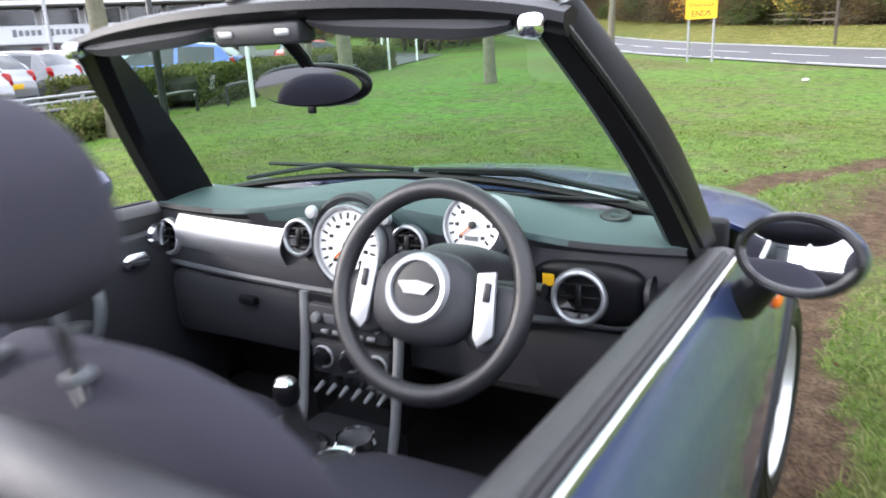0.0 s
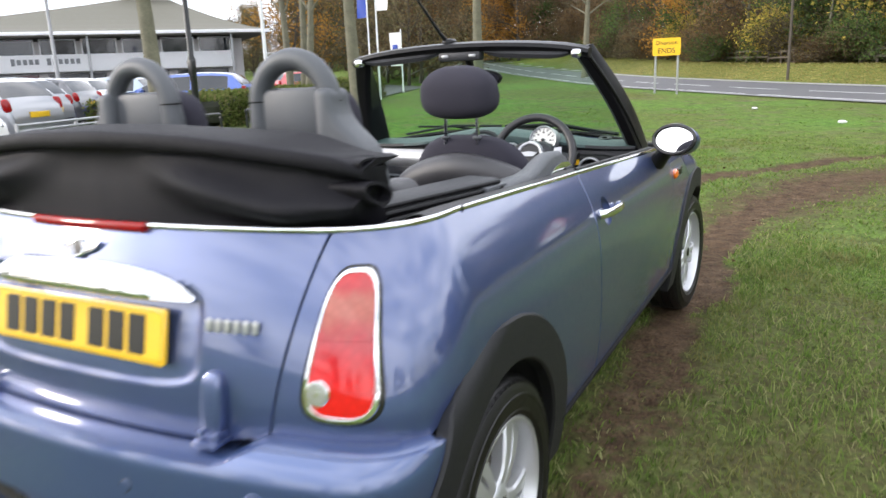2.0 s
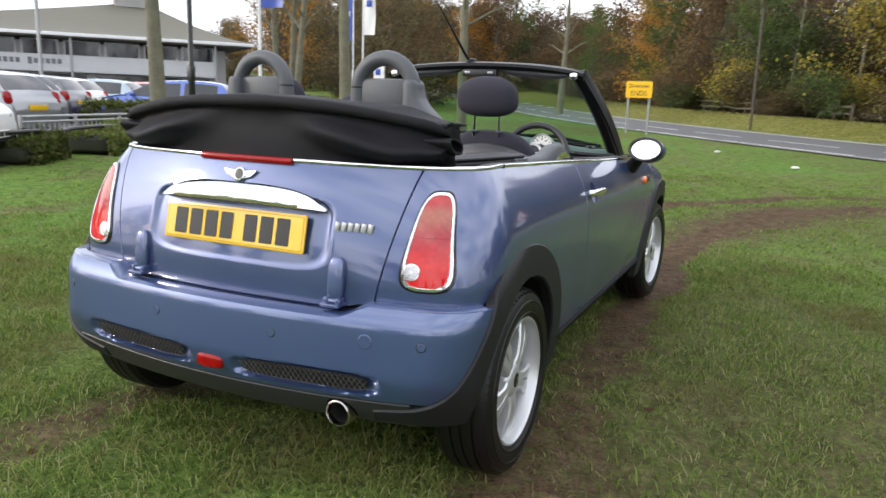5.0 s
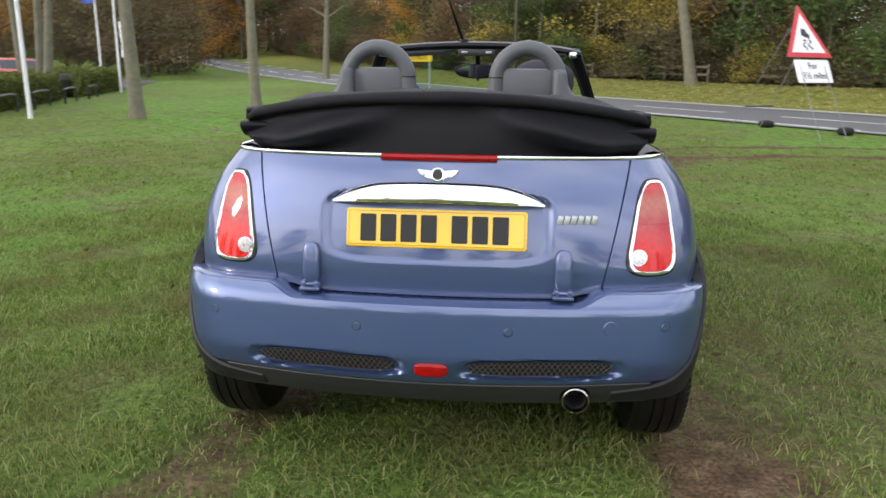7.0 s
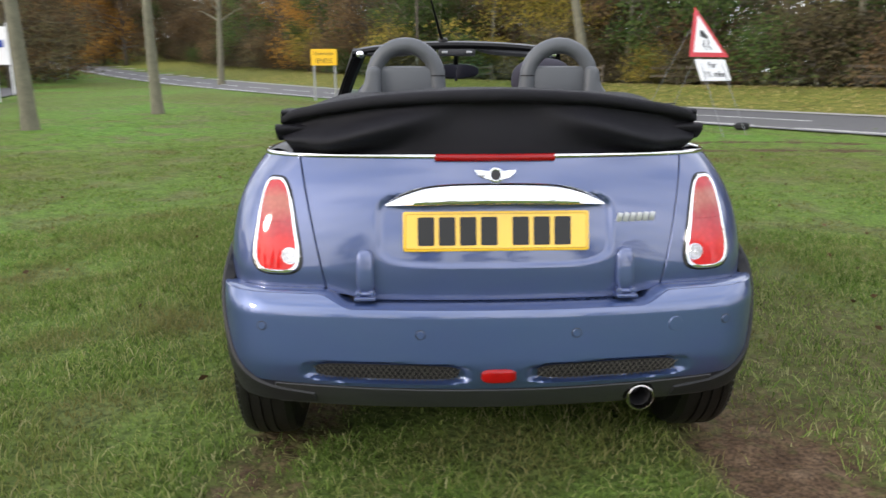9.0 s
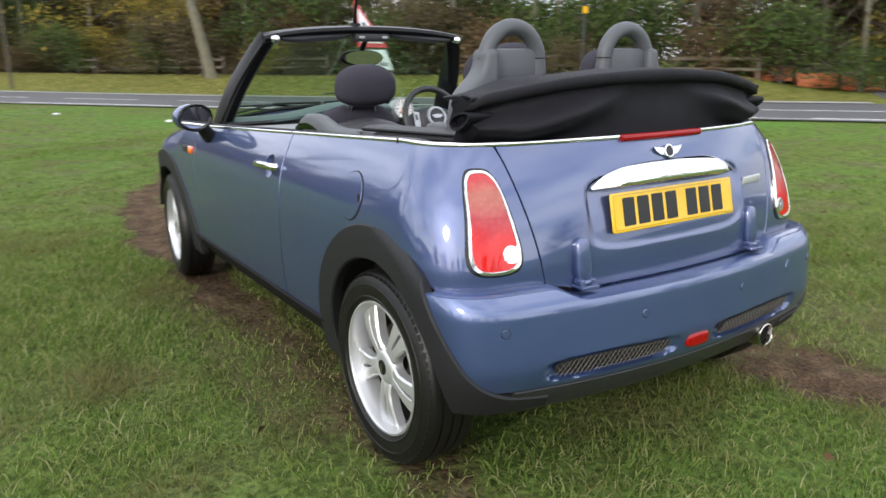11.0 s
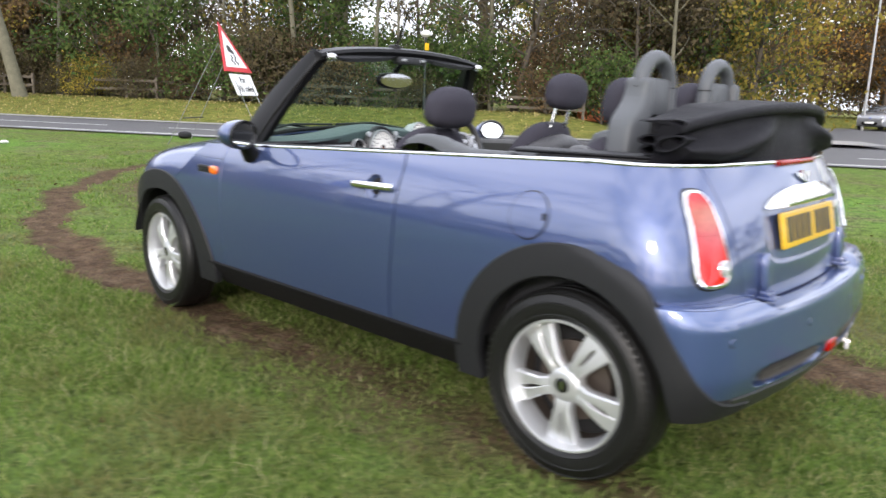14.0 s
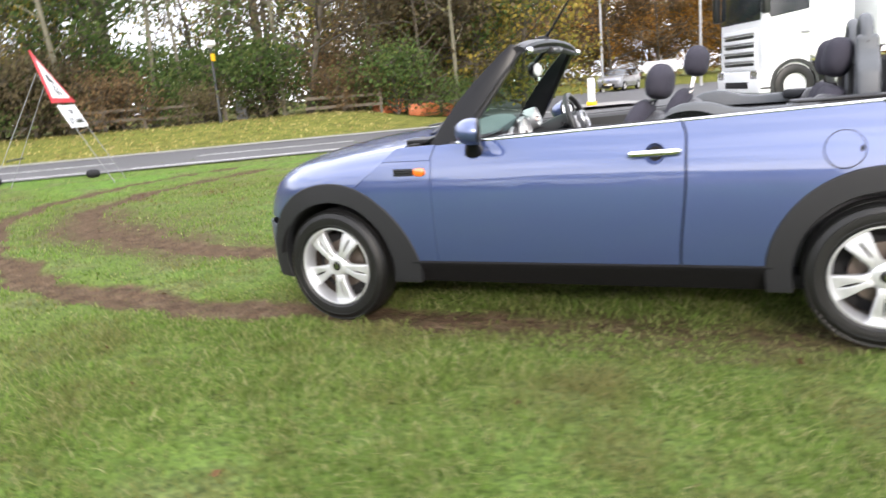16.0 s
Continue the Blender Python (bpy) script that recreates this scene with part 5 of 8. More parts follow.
# steering wheel
sw = new("steering_wheel")
sw.parent = car
tagged(sw, "black leather two-spoke steering wheel with silver inserts")
sm = Matrix.Translation((0.322, 1.418, 0.892)) @ pose(0, 0, 0, 90 - 23, 0, 0)
R = 0.164
part("wheel_rim", moved(add_tube(bmesh.new(), [(R * math.cos(t), R * math.sin(t), 0) for t in np.linspace(0, 2 * math.pi, 56, endpoint=False)], 0.0165, 14, True), sm), WHEELHIDE, sw, smooth=80)
part("hub_pad", moved(cushion((0.185, 0.150, 0.072), (2.6, 2.6, 2.4)), sm @ Matrix.Translation((0, -0.012, 0.002))), DARKPLASTIC, sw)
for s in (1, -1):
    part("spoke", moved(cushion((0.105, 0.105, 0.034), (3, 3, 3)), sm @ Matrix.Translation((s * 0.118, -0.030, -0.012))), DARKPLASTIC, sw)
    part("silver_insert", prism([(s * x, y) for x, y in ((0.090, 0.035), (0.120, 0.040), (0.128, -0.055), (0.105, -0.075), (0.095, -0.060))][::s], 0.007, sm @ Matrix.Translation((0, 0, 0.010)), 0.002), SILVER, sw)
    part("wheel_button", rbox((0.012, 0.030, 0.006), (s * 0.110, 0.008, 0.018), 0.003, sm), INK, sw)
    part("column_stalk", add_tube(bmesh.new(), [(0.325 + s * 0.05, 1.49, 0.885), (0.325 + s * 0.17, 1.475, 0.895)], [0.009, 0.011], 10), SATIN, sw)
ring = part("hub_ring", lathe([(0.040, 0.030), (0.044, 0.041), (0.052, 0.042), (0.057, 0.030)], 36, sm), SILVER, sw)
part("hub_disc", lathe([(0, 0.039), (0.042, 0.036)], 32, sm), INK, sw)
part("hub_badge", prism([(0.032, 0.008), (0.0, 0.012), (-0.032, 0.008), (-0.018, -0.008), (0.018, -0.008)], 0.003, sm @ Matrix.Translation((0, 0, 0.039))), SILVER, sw)


def front_seat(at, rest):
    """Cloth seat with a leather-edged back; at is the foot of the backrest, rest the headrest's middle."""
    seat = new("front_seat")
    seat.parent = car
    tagged(seat, "charcoal cloth front seat with grey leatherette bolsters")
    m = Matrix.Translation(at) @ pose(0, 0, 0, 17)
    part("seat_cushion", moved(cushion((0.48, 0.52, 0.17), (4, 4, 3), 18, 32), Matrix.Translation((at[0], at[1] + 0.27, at[2] + 0.015)) @ pose(0, 0, 0, 6)), CLOTH, seat)
    for s in (1, -1):
        part("cushion_bolster", moved(cushion((0.10, 0.48, 0.15), (3, 4, 3)), Matrix.Translation((at[0] + s * 0.215, at[1] + 0.27, at[2] + 0.020))), LEATHER, seat)
    # cloth front of the back: narrows and domes towards the top
    bm = cushion((0.46, 0.13, 0.615), (3.3, 2.6, 3.0), 24, 36)
    for v in bm.verts:
        t = (v.co.z + 0.31) / 0.62
        v.co.x *= 1.02 - 0.25 * max(0, t - 0.45) ** 1.5
        v.co.y += 0.030 * (v.co.x / 0.23) ** 2
    part("backrest", moved(bm, m @ Matrix.Translation((0, 0.035, 0.288))), CLOTH, seat)
    path = smooth_path([(-0.240, -0.015, -0.02), (-0.246, -0.015, 0.18), (-0.238, -0.015, 0.34), (-0.180, -0.022, 0.450), (0, -0.030, 0.505), (0.180, -0.022, 0.450), (0.238, -0.015, 0.34), (0.246, -0.015, 0.18), (0.240, -0.015, -0.02)], 7)
    part("back_bolster", moved(add_tube(bmesh.new(), path, 0.056, 16, False, 0.95), m), LEATHER, seat, "grey leatherette seat edge", 80)
    bm = cushion((0.42, 0.05, 0.50), (3.5, 2.5, 3.5), 14, 24)
    part("back_panel", moved(bm, m @ Matrix.Translation((0, -0.035, 0.235))), DARKPLASTIC, seat)
    hr = cushion((0.262, 0.128, 0.162), (2.6, 2.3, 2.9), 24, 36)
    for v in hr.verts:
        up_ = max(0.0, v.co.z / 0.08)
        v.co.x *= (1 - 0.22 * up_ ** 1.8) * (1 + 0.05 * max(0.0, -v.co.z / 0.08))
        v.co.y *= 1 - 0.22 * up_ ** 2
    part("headrest", moved(hr, Matrix.Translation(rest) @ pose(0, 0, 0, 8)), CLOTH, seat, "rounded charcoal cloth headrest", 80)
    hp = part("headrest_post", add_tube(bmesh.new(), [(rest[0] - 0.055, rest[1] + 0.01, rest[2] - 0.05), (at[0] - 0.057, at[1] - 0.163, at[2] + 0.555)], 0.006, 10), CHROME, seat)
    part("headrest_post", add_tube(bmesh.new(), [(rest[0] + 0.055, rest[1] + 0.01, rest[2] - 0.05), (at[0] + 0.057, at[1] - 0.163, at[2] + 0.555)], 0.006, 10), CHROME, seat)
    for s in (1, -1):
        part("post_sleeve", moved(cushion((0.028, 0.022, 0.014)), Matrix.Translation((at[0] + s * 0.057, at[1] - 0.165, at[2] + 0.577))), GREYPLASTIC, seat)
    part("seat_base", rbox((0.42, 0.46, 0.10), (at[0], at[1] + 0.26, at[2] - 0.075), 0.02), SATIN, seat)
    part("recliner", lathe([(0, 0.02), (0.036, 0.018), (0.042, 0)], 20, Matrix.Translation((at[0] + math.copysign(0.25, at[0]), at[1] + 0.03, at[2] + 0.02)) @ pose(0, 0, 0, 0, math.copysign(90, at[0]), 0)), SATIN, seat)


front_seat((0.310, 0.967, 0.452), (0.322, 0.772, 1.172))
front_seat((-0.338, 1.08, 0.430), (-0.340, 0.880, 1.090))
for s in (1, -1):
    part("seat_belt", add_tube(bmesh.new(), smooth_path([(s * 0.60, 0.62, 0.88), (s * 0.585, 0.72, 0.80), (s * 0.575, 0.82, 0.55)], 5), 0.022, 8, False, 0.12), SATIN, car, "black seat belt")
part("belt_buckle", rbox((0.024, 0.03, 0.05), (-0.10, 0.93, 0.53), 0.005), SATIN, car)
part("buckle_button", rbox((0.018, 0.012, 0.02), (-0.455, 0.40, 0.885), 0.004), REDLENS, car, "small red belt button")

# rear bench
bench = new("rear_seat")
bench.parent = car
tagged(bench, "dark rear bench seat")
for s in (1, -1):
    part("bench_cushion", moved(cushion((0.50, 0.44, 0.16), (4, 4, 3)), Matrix.Translation((s * 0.27, 0.50, 0.50)) @ pose(0, 0, 0, 6)), CLOTH, bench)
    part("bench_back", moved(cushion((0.42, 0.13, 0.55), (4, 3, 4)), Matrix.Translation((s * 0.24, 0.225, 0.745)) @ pose(0, 0, 0, 14)), CLOTH, bench)
    part("bench_bolster", moved(cushion((0.12, 0.14, 0.50), (3, 3, 4)), Matrix.Translation((s * 0.425, 0.25, 0.74)) @ pose(0, 0, 0, 14)), LEATHER, bench)
    part("rear_headrest", moved(cushion((0.205, 0.12, 0.170), (2.6, 2.4, 2.6)), Matrix.Translation((s * 0.252, 0.150, 1.130)) @ pose(0, 0, 0, 10)), CLOTH, bench)

# roll hoops behind the rear seats
for s in (1, -1):
    hoop = new("roll_hoop")
    hoop.parent = car
    tagged(hoop, "grey plastic-clad roll hoop")
    c, r = 0.250, 0.103
    path = [(s * (c - r - 0.012), 0.055, 0.94), (s * (c - r - 0.004), 0.055, 1.08)] + [(s * (c + r * math.cos(t)), 0.050, 1.176 + r * math.sin(t)) for t in np.linspace(math.pi, 0, 19)] + [(s * (c + r + 0.008), 0.055, 1.08), (s * (c + r + 0.02), 0.055, 0.94)]
    part("hoop_tube", add_tube(bmesh.new(), path, [0.033, 0.030] + [0.0255] * 19 + [0.034, 0.042], 16), GREYPLASTIC, hoop, smooth=80)
    for e in (1, -1):
        part("hoop_joint", add_tube(bmesh.new(), [(s * (c + e * r), 0.050, 1.182), (s * (c + e * r), 0.050, 1.186)], 0.0264, 16), SATIN, hoop)
    part("hoop_infill", rbox((0.186, 0.044, 0.125), (s * c, 0.056, 1.152), 0.016), GREYPLASTIC, hoop)
    # solid dark block added in place of the shaded open slot
    part("hoop_slot", rbox((0.200, 0.030, 0.20), (s * c, 0.085, 1.00), 0.01), DARK, hoop)
    ol = [(0.330, 1.215), (0.376, 1.212), (0.380, 1.168), (0.396, 1.138), (0.446, 1.094), (0.466, 1.066), (0.476, 1.010), (0.480, 0.92), (0.330, 0.92)]
    bm = prism([(s * x, z) for x, z in (ol if s > 0 else ol[::-1])], 0.088, Matrix.Translation((0, 0.094, 0)) @ pose(0, 0, 0, 90))
    bmesh.ops.bevel(bm, geom=list(bm.edges), offset=0.018, segments=3, affect="EDGES", profile=0.5)
    part("hoop_shoulder", bm, GREYPLASTIC, hoop, smooth=60)

# ---- the folded hood ----
hood = new("folded_hood")
hood.parent = car
tagged(hood, "black canvas hood folded in a bulky stack")


def hood_section(x):
    """Closed section at x: drape up from the beltline with a soft diagonal fold, rolled hem, flat top, front."""
    a = abs(x)
    e = min(1.0, a / 0.60)
    base = float(rear_up(x, 0.95)) + 0.026 + 0.045 * float(sstep(0.47, 0.60, a))
    top = -0.318 + 0.105 * e ** 2.4
    zt = 1.152 - 0.062 * e ** 2.3
    amp = 0.062 * float(sstep(0.09, 0.36, a)) + 0.010 * float(sstep(0.5, 0.6, a)) - 0.010 * float(sstep(0.26, 0.0, a))
    vb = 0.80 - 0.34 * float(sstep(0.08, 0.52, a))
    back = 0.075 * float(sstep(0.36, 0.58, a))
    pts = []
    for v in np.linspace(0, 1, 17):
        wdt = 0.27 if v < vb else 0.19
        fold = amp * math.exp(-((v - vb) / wdt) ** 2)
        fold += 0.010 * float(sstep(0.12, 0.3, a)) * math.exp(-((v - vb + 0.42) / 0.16) ** 2) * math.sin(9 * a + 1)
        fold += 0.011 * float(sstep(0.30, 0.54, a)) * math.sin(6.28 * (1.9 * v + 1.6 * a)) * math.sin(math.pi * v)
        pts.append((base + (top - base) * v - fold, 0.952 + (zt - 0.040 - 0.952) * v))
    r = 0.0145 - 0.002 * e
    hem = [(top - 0.014 - r * math.cos(t), zt - 0.020 + r * math.sin(t) * 1.25) for t in np.linspace(-1.0, 1.35, 9)]
    pts += hem + [(top + 0.03, zt - 0.001), (top + 0.12, zt + 0.001), (-0.13 - back, zt - 0.008), (-0.085 - back, zt - 0.022), (-0.070 - back, zt - 0.055), (-0.080 - back, 1.02), (-0.06 - back, 0.985), (-0.06 - back * 0.6, 0.945), (-0.20, 0.94)]
    return [Vector((x * (1 - 0.045 * float(sstep(1.04, 0.96, z)) * float(sstep(0.4, 0.6, a))), y, z)) for y, z in pts]


bm = bmesh.new()
rows = []
for x in np.concatenate([-0.612 + 0.03 * np.linspace(0, 1, 7)[:-1] ** 2, np.linspace(-0.582, 0.582, 95), 0.612 - 0.03 * np.linspace(1, 0, 7)[1:] ** 2]):
    row = []
    end = float(sstep(0.575, 0.612, abs(x)))
    sec = hood_section(float(x))
    mid = Vector((0, -0.15, 1.035))
    for q in sec:
        k = noise.noise(Vector((q.x * 6, q.y * 8, q.z * 9))) * 0.005 + noise.noise(Vector((q.x * 21, q.y * 16, q.z * 10))) * 0.0012
        q = Vector((q.x, q.y - k, q.z + k * 0.5))
        if q.z > 1.06 and -0.26 < q.y < -0.08:
            q.z += 0.009 * float(sstep(0.12, 0.45, abs(x))) * math.sin((q.y + 0.26) * 58 + 4 * abs(x)) * float(sstep(-0.26, -0.23, q.y))
        shrink = 1 - 0.10 * end ** 3
        row.append(bm.verts.new((q.x, mid.y + (q.y - mid.y) * shrink, mid.z + (q.z - mid.z) * shrink)))
    rows.append(row)
n = len(rows[0])
for a, b in zip(rows, rows[1:]):
    for i in range(n):
        bm.faces.new((a[i], a[(i + 1) % n], b[(i + 1) % n], b[i]))
bm.faces.new(rows[0]), bm.faces.new(rows[-1])
part("canvas", bm, FABRIC, hood, smooth=70)
for s in (1, -1):
    # the canvas ends in open rolls: a loop under the hem, a loop of the drape below it, a flat flap lying forward
    for y, z, ry, rz, lean, x_in, x_out, seed in ((-0.190, 1.072, 0.050, 0.021, 20, 0.40, 0.609, 1), (-0.202, 1.027, 0.052, 0.027, 30, 0.42, 0.626, 2), (-0.128, 1.030, 0.056, 0.019, 8, 0.40, 0.565, 3), (-0.126, 0.998, 0.054, 0.019, 4, 0.40, 0.550, 4)):
        bm = bmesh.new()
        rows, ca, sa = [], math.cos(radians(lean)), math.sin(radians(lean))
        for x in np.linspace(x_in, x_out, 12):
            ring_ = []
            grow = 0.72 + 0.28 * (x - x_in) / (x_out - x_in)
            for skin_, turn__ in ((1.0, 1), (0.78, -1)):
                for k in range(26):
                    t = turn__ * 2 * math.pi * k / 26
                    # a flattened loop, a little fuller in front
                    u, w = ry * grow * math.cos(t), rz * grow * math.sin(t) * (0.84 + 0.16 * math.cos(t))
                    u, w = u * (skin_ + 0.10 * (skin_ < 1)), w * skin_ * (1 if skin_ == 1 else 0.86)
                    bump_ = 0.003 * noise.noise(Vector((x * 14 + seed, y * 9, z * 9)))
                    ring_.append(bm.verts.new((s * x, y + u * ca + w * sa + bump_, z - u * sa * 0.6 + w * ca + bump_)))
            rows.append(ring_)
        for a, b in zip(rows, rows[1:]):
            for k in range(26):
                k2 = (k + 1) % 26
                bm.faces.new((a[k], a[k2], b[k2], b[k]))
                bm.faces.new((a[26 + k], a[26 + k2], b[26 + k2], b[26 + k]))
        for k in range(26):
            k2 = (k + 1) % 26
            bm.faces.new((rows[-1][k], rows[-1][k2], rows[-1][26 + (26 - k2) % 26], rows[-1][26 + (26 - k) % 26]))
        part("canvas_fold", bm, FABRIC, hood, smooth=70)
    # broad ribbed side cover of the hood frame
    turn_ = math.degrees(math.atan2(0.095, 0.43))
    rmx = Matrix.Translation((s * 0.545, 0.115, 0.957)) @ pose(0, 0, 0, 0, 0, -s * turn_)
    rail = part("hood_rail", rbox((0.100, 0.46, 0.046), (0, 0, 0), 0.012, rmx), DARKPLASTIC, hood)
    for k in range(3):
        part("rail_rib", add_tube(bmesh.new(), [rmx @ Vector((s * (0.052 + 0.008 * k), -0.23, 0.016 - 0.014 * k)), rmx @ Vector((s * (0.052 + 0.008 * k), 0.22, 0.014 - 0.014 * k))], 0.006, 8), SATIN, rail)
    part("belt_cover", prism([(s * x, y) for x, y in ((0.592, 0.255), (0.650, 0.235), (0.655, 0.34), (0.590, 0.36))][::s], 0.012, Matrix.Translation((0, 0, 0.953)), 0.003), GREYPLASTIC, hood)
part("hood_well", rbox((1.04, 0.30, 0.03), (0, -0.06, 0.930), 0.01), DARK, car)


# ---- the ground: one sheet of grass with muddy tracks, rising gently far ahead ----
RU, RN = np.array([-0.529, 0.848]), np.array([0.848, 0.529])


def along(x, y):
    return x * RU[0] + y * RU[1]


def offset(x, y):
    return x * RN[0] + y * RN[1]


def track_distance(x, y, line):
    best = np.full(np.shape(x), 99.0)
    for (x0, y0), (x1, y1) in zip(line, line[1:]):
        dx, dy = x1 - x0, y1 - y0
        t = np.clip(((x - x0) * dx + (y - y0) * dy) / (dx * dx + dy * dy), 0, 1)
        best = np.minimum(best, np.hypot(x - x0 - t * dx, y - y0 - t * dy))
    return best


TRACK_L = [(-0.86, -1.0), (-0.70, -0.3), (-0.66, 0.2), (-0.66, 2.5), (-0.66, 3.6), (-0.45, 5.2), (0.35, 7.2), (1.5, 8.8), (3.0, 9.9), (5.0, 10.4), (7.5, 10.0)]
TRACK_R = [(1.30, -1.7), (1.05, -0.8), (0.84, -0.1), (0.80, 0.6), (0.74, 2.5), (0.75, 4.5), (1.02, 5.8), (1.55, 7.2), (2.6, 8.4), (4.2, 9.0), (7.0, 8.9)]


def wob(x, y, s):
    return np.sin(x * s + 1.3 * np.sin(y * s * 0.7)) * np.cos(y * s * 0.9 + 0.8 * np.sin(x * s * 1.3))


def mud_at(x, y):
    """1 in the churned wheel tracks, fading over ragged edges; a weaker wear between them."""
    rag = 0.07 * wob(x, y, 5.0) + 0.05 * wob(x, y, 13.0)
    a = sstep(0.27, 0.10, track_distance(x, y, TRACK_L) + rag)
    b = sstep(0.27, 0.10, track_distance(x, y, TRACK_R) + rag)
    a, b = a * (0.76 + 0.24 * sstep(0.6, 2.6, y)), b * (0.80 + 0.20 * np.maximum(sstep(0.6, 2.6, y), sstep(-0.1, -0.4, y)))
    wear = 0.50 * sstep(1.5, 0.2, np.hypot((x - 1.6) / 1.9, (y - 6.6) / 2.6) + rag) + 0.4 * sstep(0.75, 0.2, track_distance(x, y, TRACK_R) + rag) * (y > 1)
    patch_ = 0.75 * sstep(0.50, 0.18, np.hypot(x - 1.0, (y + 0.15) * 0.6) + rag)
    # thin worn turf along both sides of the car
    worn = 0.52 * sstep(1.0, 0.55, np.hypot((x + 0.72) / 0.42, (y - 1.1) / 1.9) + rag) + 0.50 * sstep(1.0, 0.45, np.hypot((x - 1.45) / 0.95, (y - 1.2) / 3.0) + rag)
    return np.clip(np.maximum.reduce([a * 0.92, b * 0.95, wear * 0.92, patch_ * 0.9, worn]), 0, 1)


def lie(x, y):
    """Height of the large lie of the land."""
    x, y = np.asarray(x, float), np.asarray(y, float)
    o, a = offset(x, y), along(x, y)
    rise = 0.00035 * np.clip(y - 24, 0, 150) ** 2 * sstep(40, 0, x)
    bank = 0.62 * sstep(19.6, 25.5, o) * sstep(-2.5, 2.5, a)
    bank = bank + 0.5 * sstep(46, 52, o) * sstep(1, -4, a)
    return rise + bank


def spread(lo, hi, step, far, grow):
    mid = list(np.arange(lo, hi + step / 2, step))
    right, d = [hi], step
    while right[-1] < far:
        d *= grow
        right.append(right[-1] + d)
    left, d = [lo], step
    while left[-1] > -far:
        d *= grow
        left.append(left[-1] - d)
    return np.array(left[:0:-1] + mid + right[1:])


gx, gy = spread(-5, 6, 0.055, 1500, 1.07), spread(-4, 11, 0.055, 1500, 1.07)
GX, GY = np.meshgrid(gx, gy, indexing="ij")
M = mud_at(GX, GY)
near = sstep(16, 10, np.hypot(GX, GY - 2))
GZ = lie(GX, GY) + near * (0.010 * wob(GX, GY, 2.1) + 0.006 * wob(GX, GY, 5.7)) - M * (0.028 + 0.012 * wob(GX, GY, 17)) * near
tread = np.sin(GY * 42) * 0.004 * M
GZ = GZ + tread * near
verts = np.stack([GX, GY, GZ], -1).reshape(-1, 3)
me = bpy.data.meshes.new("ground")
nx, ny = len(gx), len(gy)
idx = np.arange(nx * ny).reshape(nx, ny)
quads = np.stack([idx[:-1, :-1], idx[1:, :-1], idx[1:, 1:], idx[:-1, 1:]], -1).reshape(-1, 4)
me.vertices.add(len(verts))
me.vertices.foreach_set("co", verts.ravel())
me.loops.add(quads.size)
me.loops.foreach_set("vertex_index", quads.ravel())
me.polygons.add(len(quads))
me.polygons.foreach_set("loop_start", np.arange(0, quads.size, 4))
me.polygons.foreach_set("use_smooth", np.ones(len(quads), bool))
# where real blades stand: dark thatch, with the shade between blades put into its colour
ragged_r = 0.10 * wob(GX, GY, 1.3) + 0.06 * wob(GX, GY, 3.7)
TURF = np.maximum(0.66 * sstep(1.0, 0.45, np.hypot((GX + 0.3) / 5.4, (GY - 0.2) / 4.8) + ragged_r), 0.35 * sstep(1.0, 0.4, np.hypot(GX / 8.0, (GY - 5.0) / 7.5) + ragged_r))
at = me.attributes.new("turf", "FLOAT", "POINT")
at.data.foreach_set("value", TURF.ravel().astype(np.float32))
at = me.attributes.new("verge", "FLOAT", "POINT")
at.data.foreach_set("value", (0.85 * sstep(19.0, 20.4, offset(GX, GY) + 0.4 * wob(GX, GY, 0.9))).ravel().astype(np.float32))
at = me.attributes.new("mud", "FLOAT", "POINT")
at.data.foreach_set("value", M.ravel().astype(np.float32))
me.update()
me.validate()

gm = bpy.data.materials.new("autumn_lawn")
gm.use_nodes = True
n, l = gm.node_tree.nodes, gm.node_tree.links
b = n["Principled BSDF"]
co = n.new("ShaderNodeTexCoord")


def noise_node(scale, detail=4):
    t = n.new("ShaderNodeTexNoise")
    t.inputs["Scale"].default_value, t.inputs["Detail"].default_value = scale, detail
    l.new(co.outputs["Object"], t.inputs["Vector"])
    return t


def ramp_node(src, stops):
    r = n.new("ShaderNodeValToRGB")
    e = r.color_ramp.elements
    while len(e) < len(stops):
        e.new(0.5)
    for i, (p, c) in enumerate(stops):
        e[i].position, e[i].color = p, (*c, 1)
    l.new(src, r.inputs["Fac"])
    return r


def mix_node(fac, a, c, mode="MIX"):
    x = n.new("ShaderNodeMix")
    x.data_type, x.blend_type = "RGBA", mode
    l.new(fac, x.inputs["Factor"]) if not isinstance(fac, float) else setattr(x.inputs["Factor"], "default_value", fac)
    l.new(a, x.inputs["A"])
    l.new(c, x.inputs["B"])
    return x


big, mid_, fine = noise_node(0.22, 5), noise_node(1.7, 6), noise_node(42, 5)
lawn = ramp_node(big.outputs["Fac"], [(0.30, (0.109, 0.118, 0.032)), (0.50, (0.104, 0.165, 0.032)), (0.70, (0.099, 0.218, 0.033))])
worn = ramp_node(fine.outputs["Fac"], [(0.30, (0.084, 0.083, 0.044)), (0.70, (0.180, 0.168, 0.090))])
dead = n.new("ShaderNodeMapRange")
dead.inputs["From Min"].default_value, dead.inputs["From Max"].default_value = 0.50, 0.66
l.new(mid_.outputs["Fac"], dead.inputs["Value"])
cut = n.new("ShaderNodeMath")
cut.operation = "MULTIPLY"
cut.inputs[1].default_value = 0.75
l.new(dead.outputs["Result"], cut.inputs[0])
grassy = mix_node(cut.outputs[0], lawn.outputs["Color"], worn.outputs["Color"])
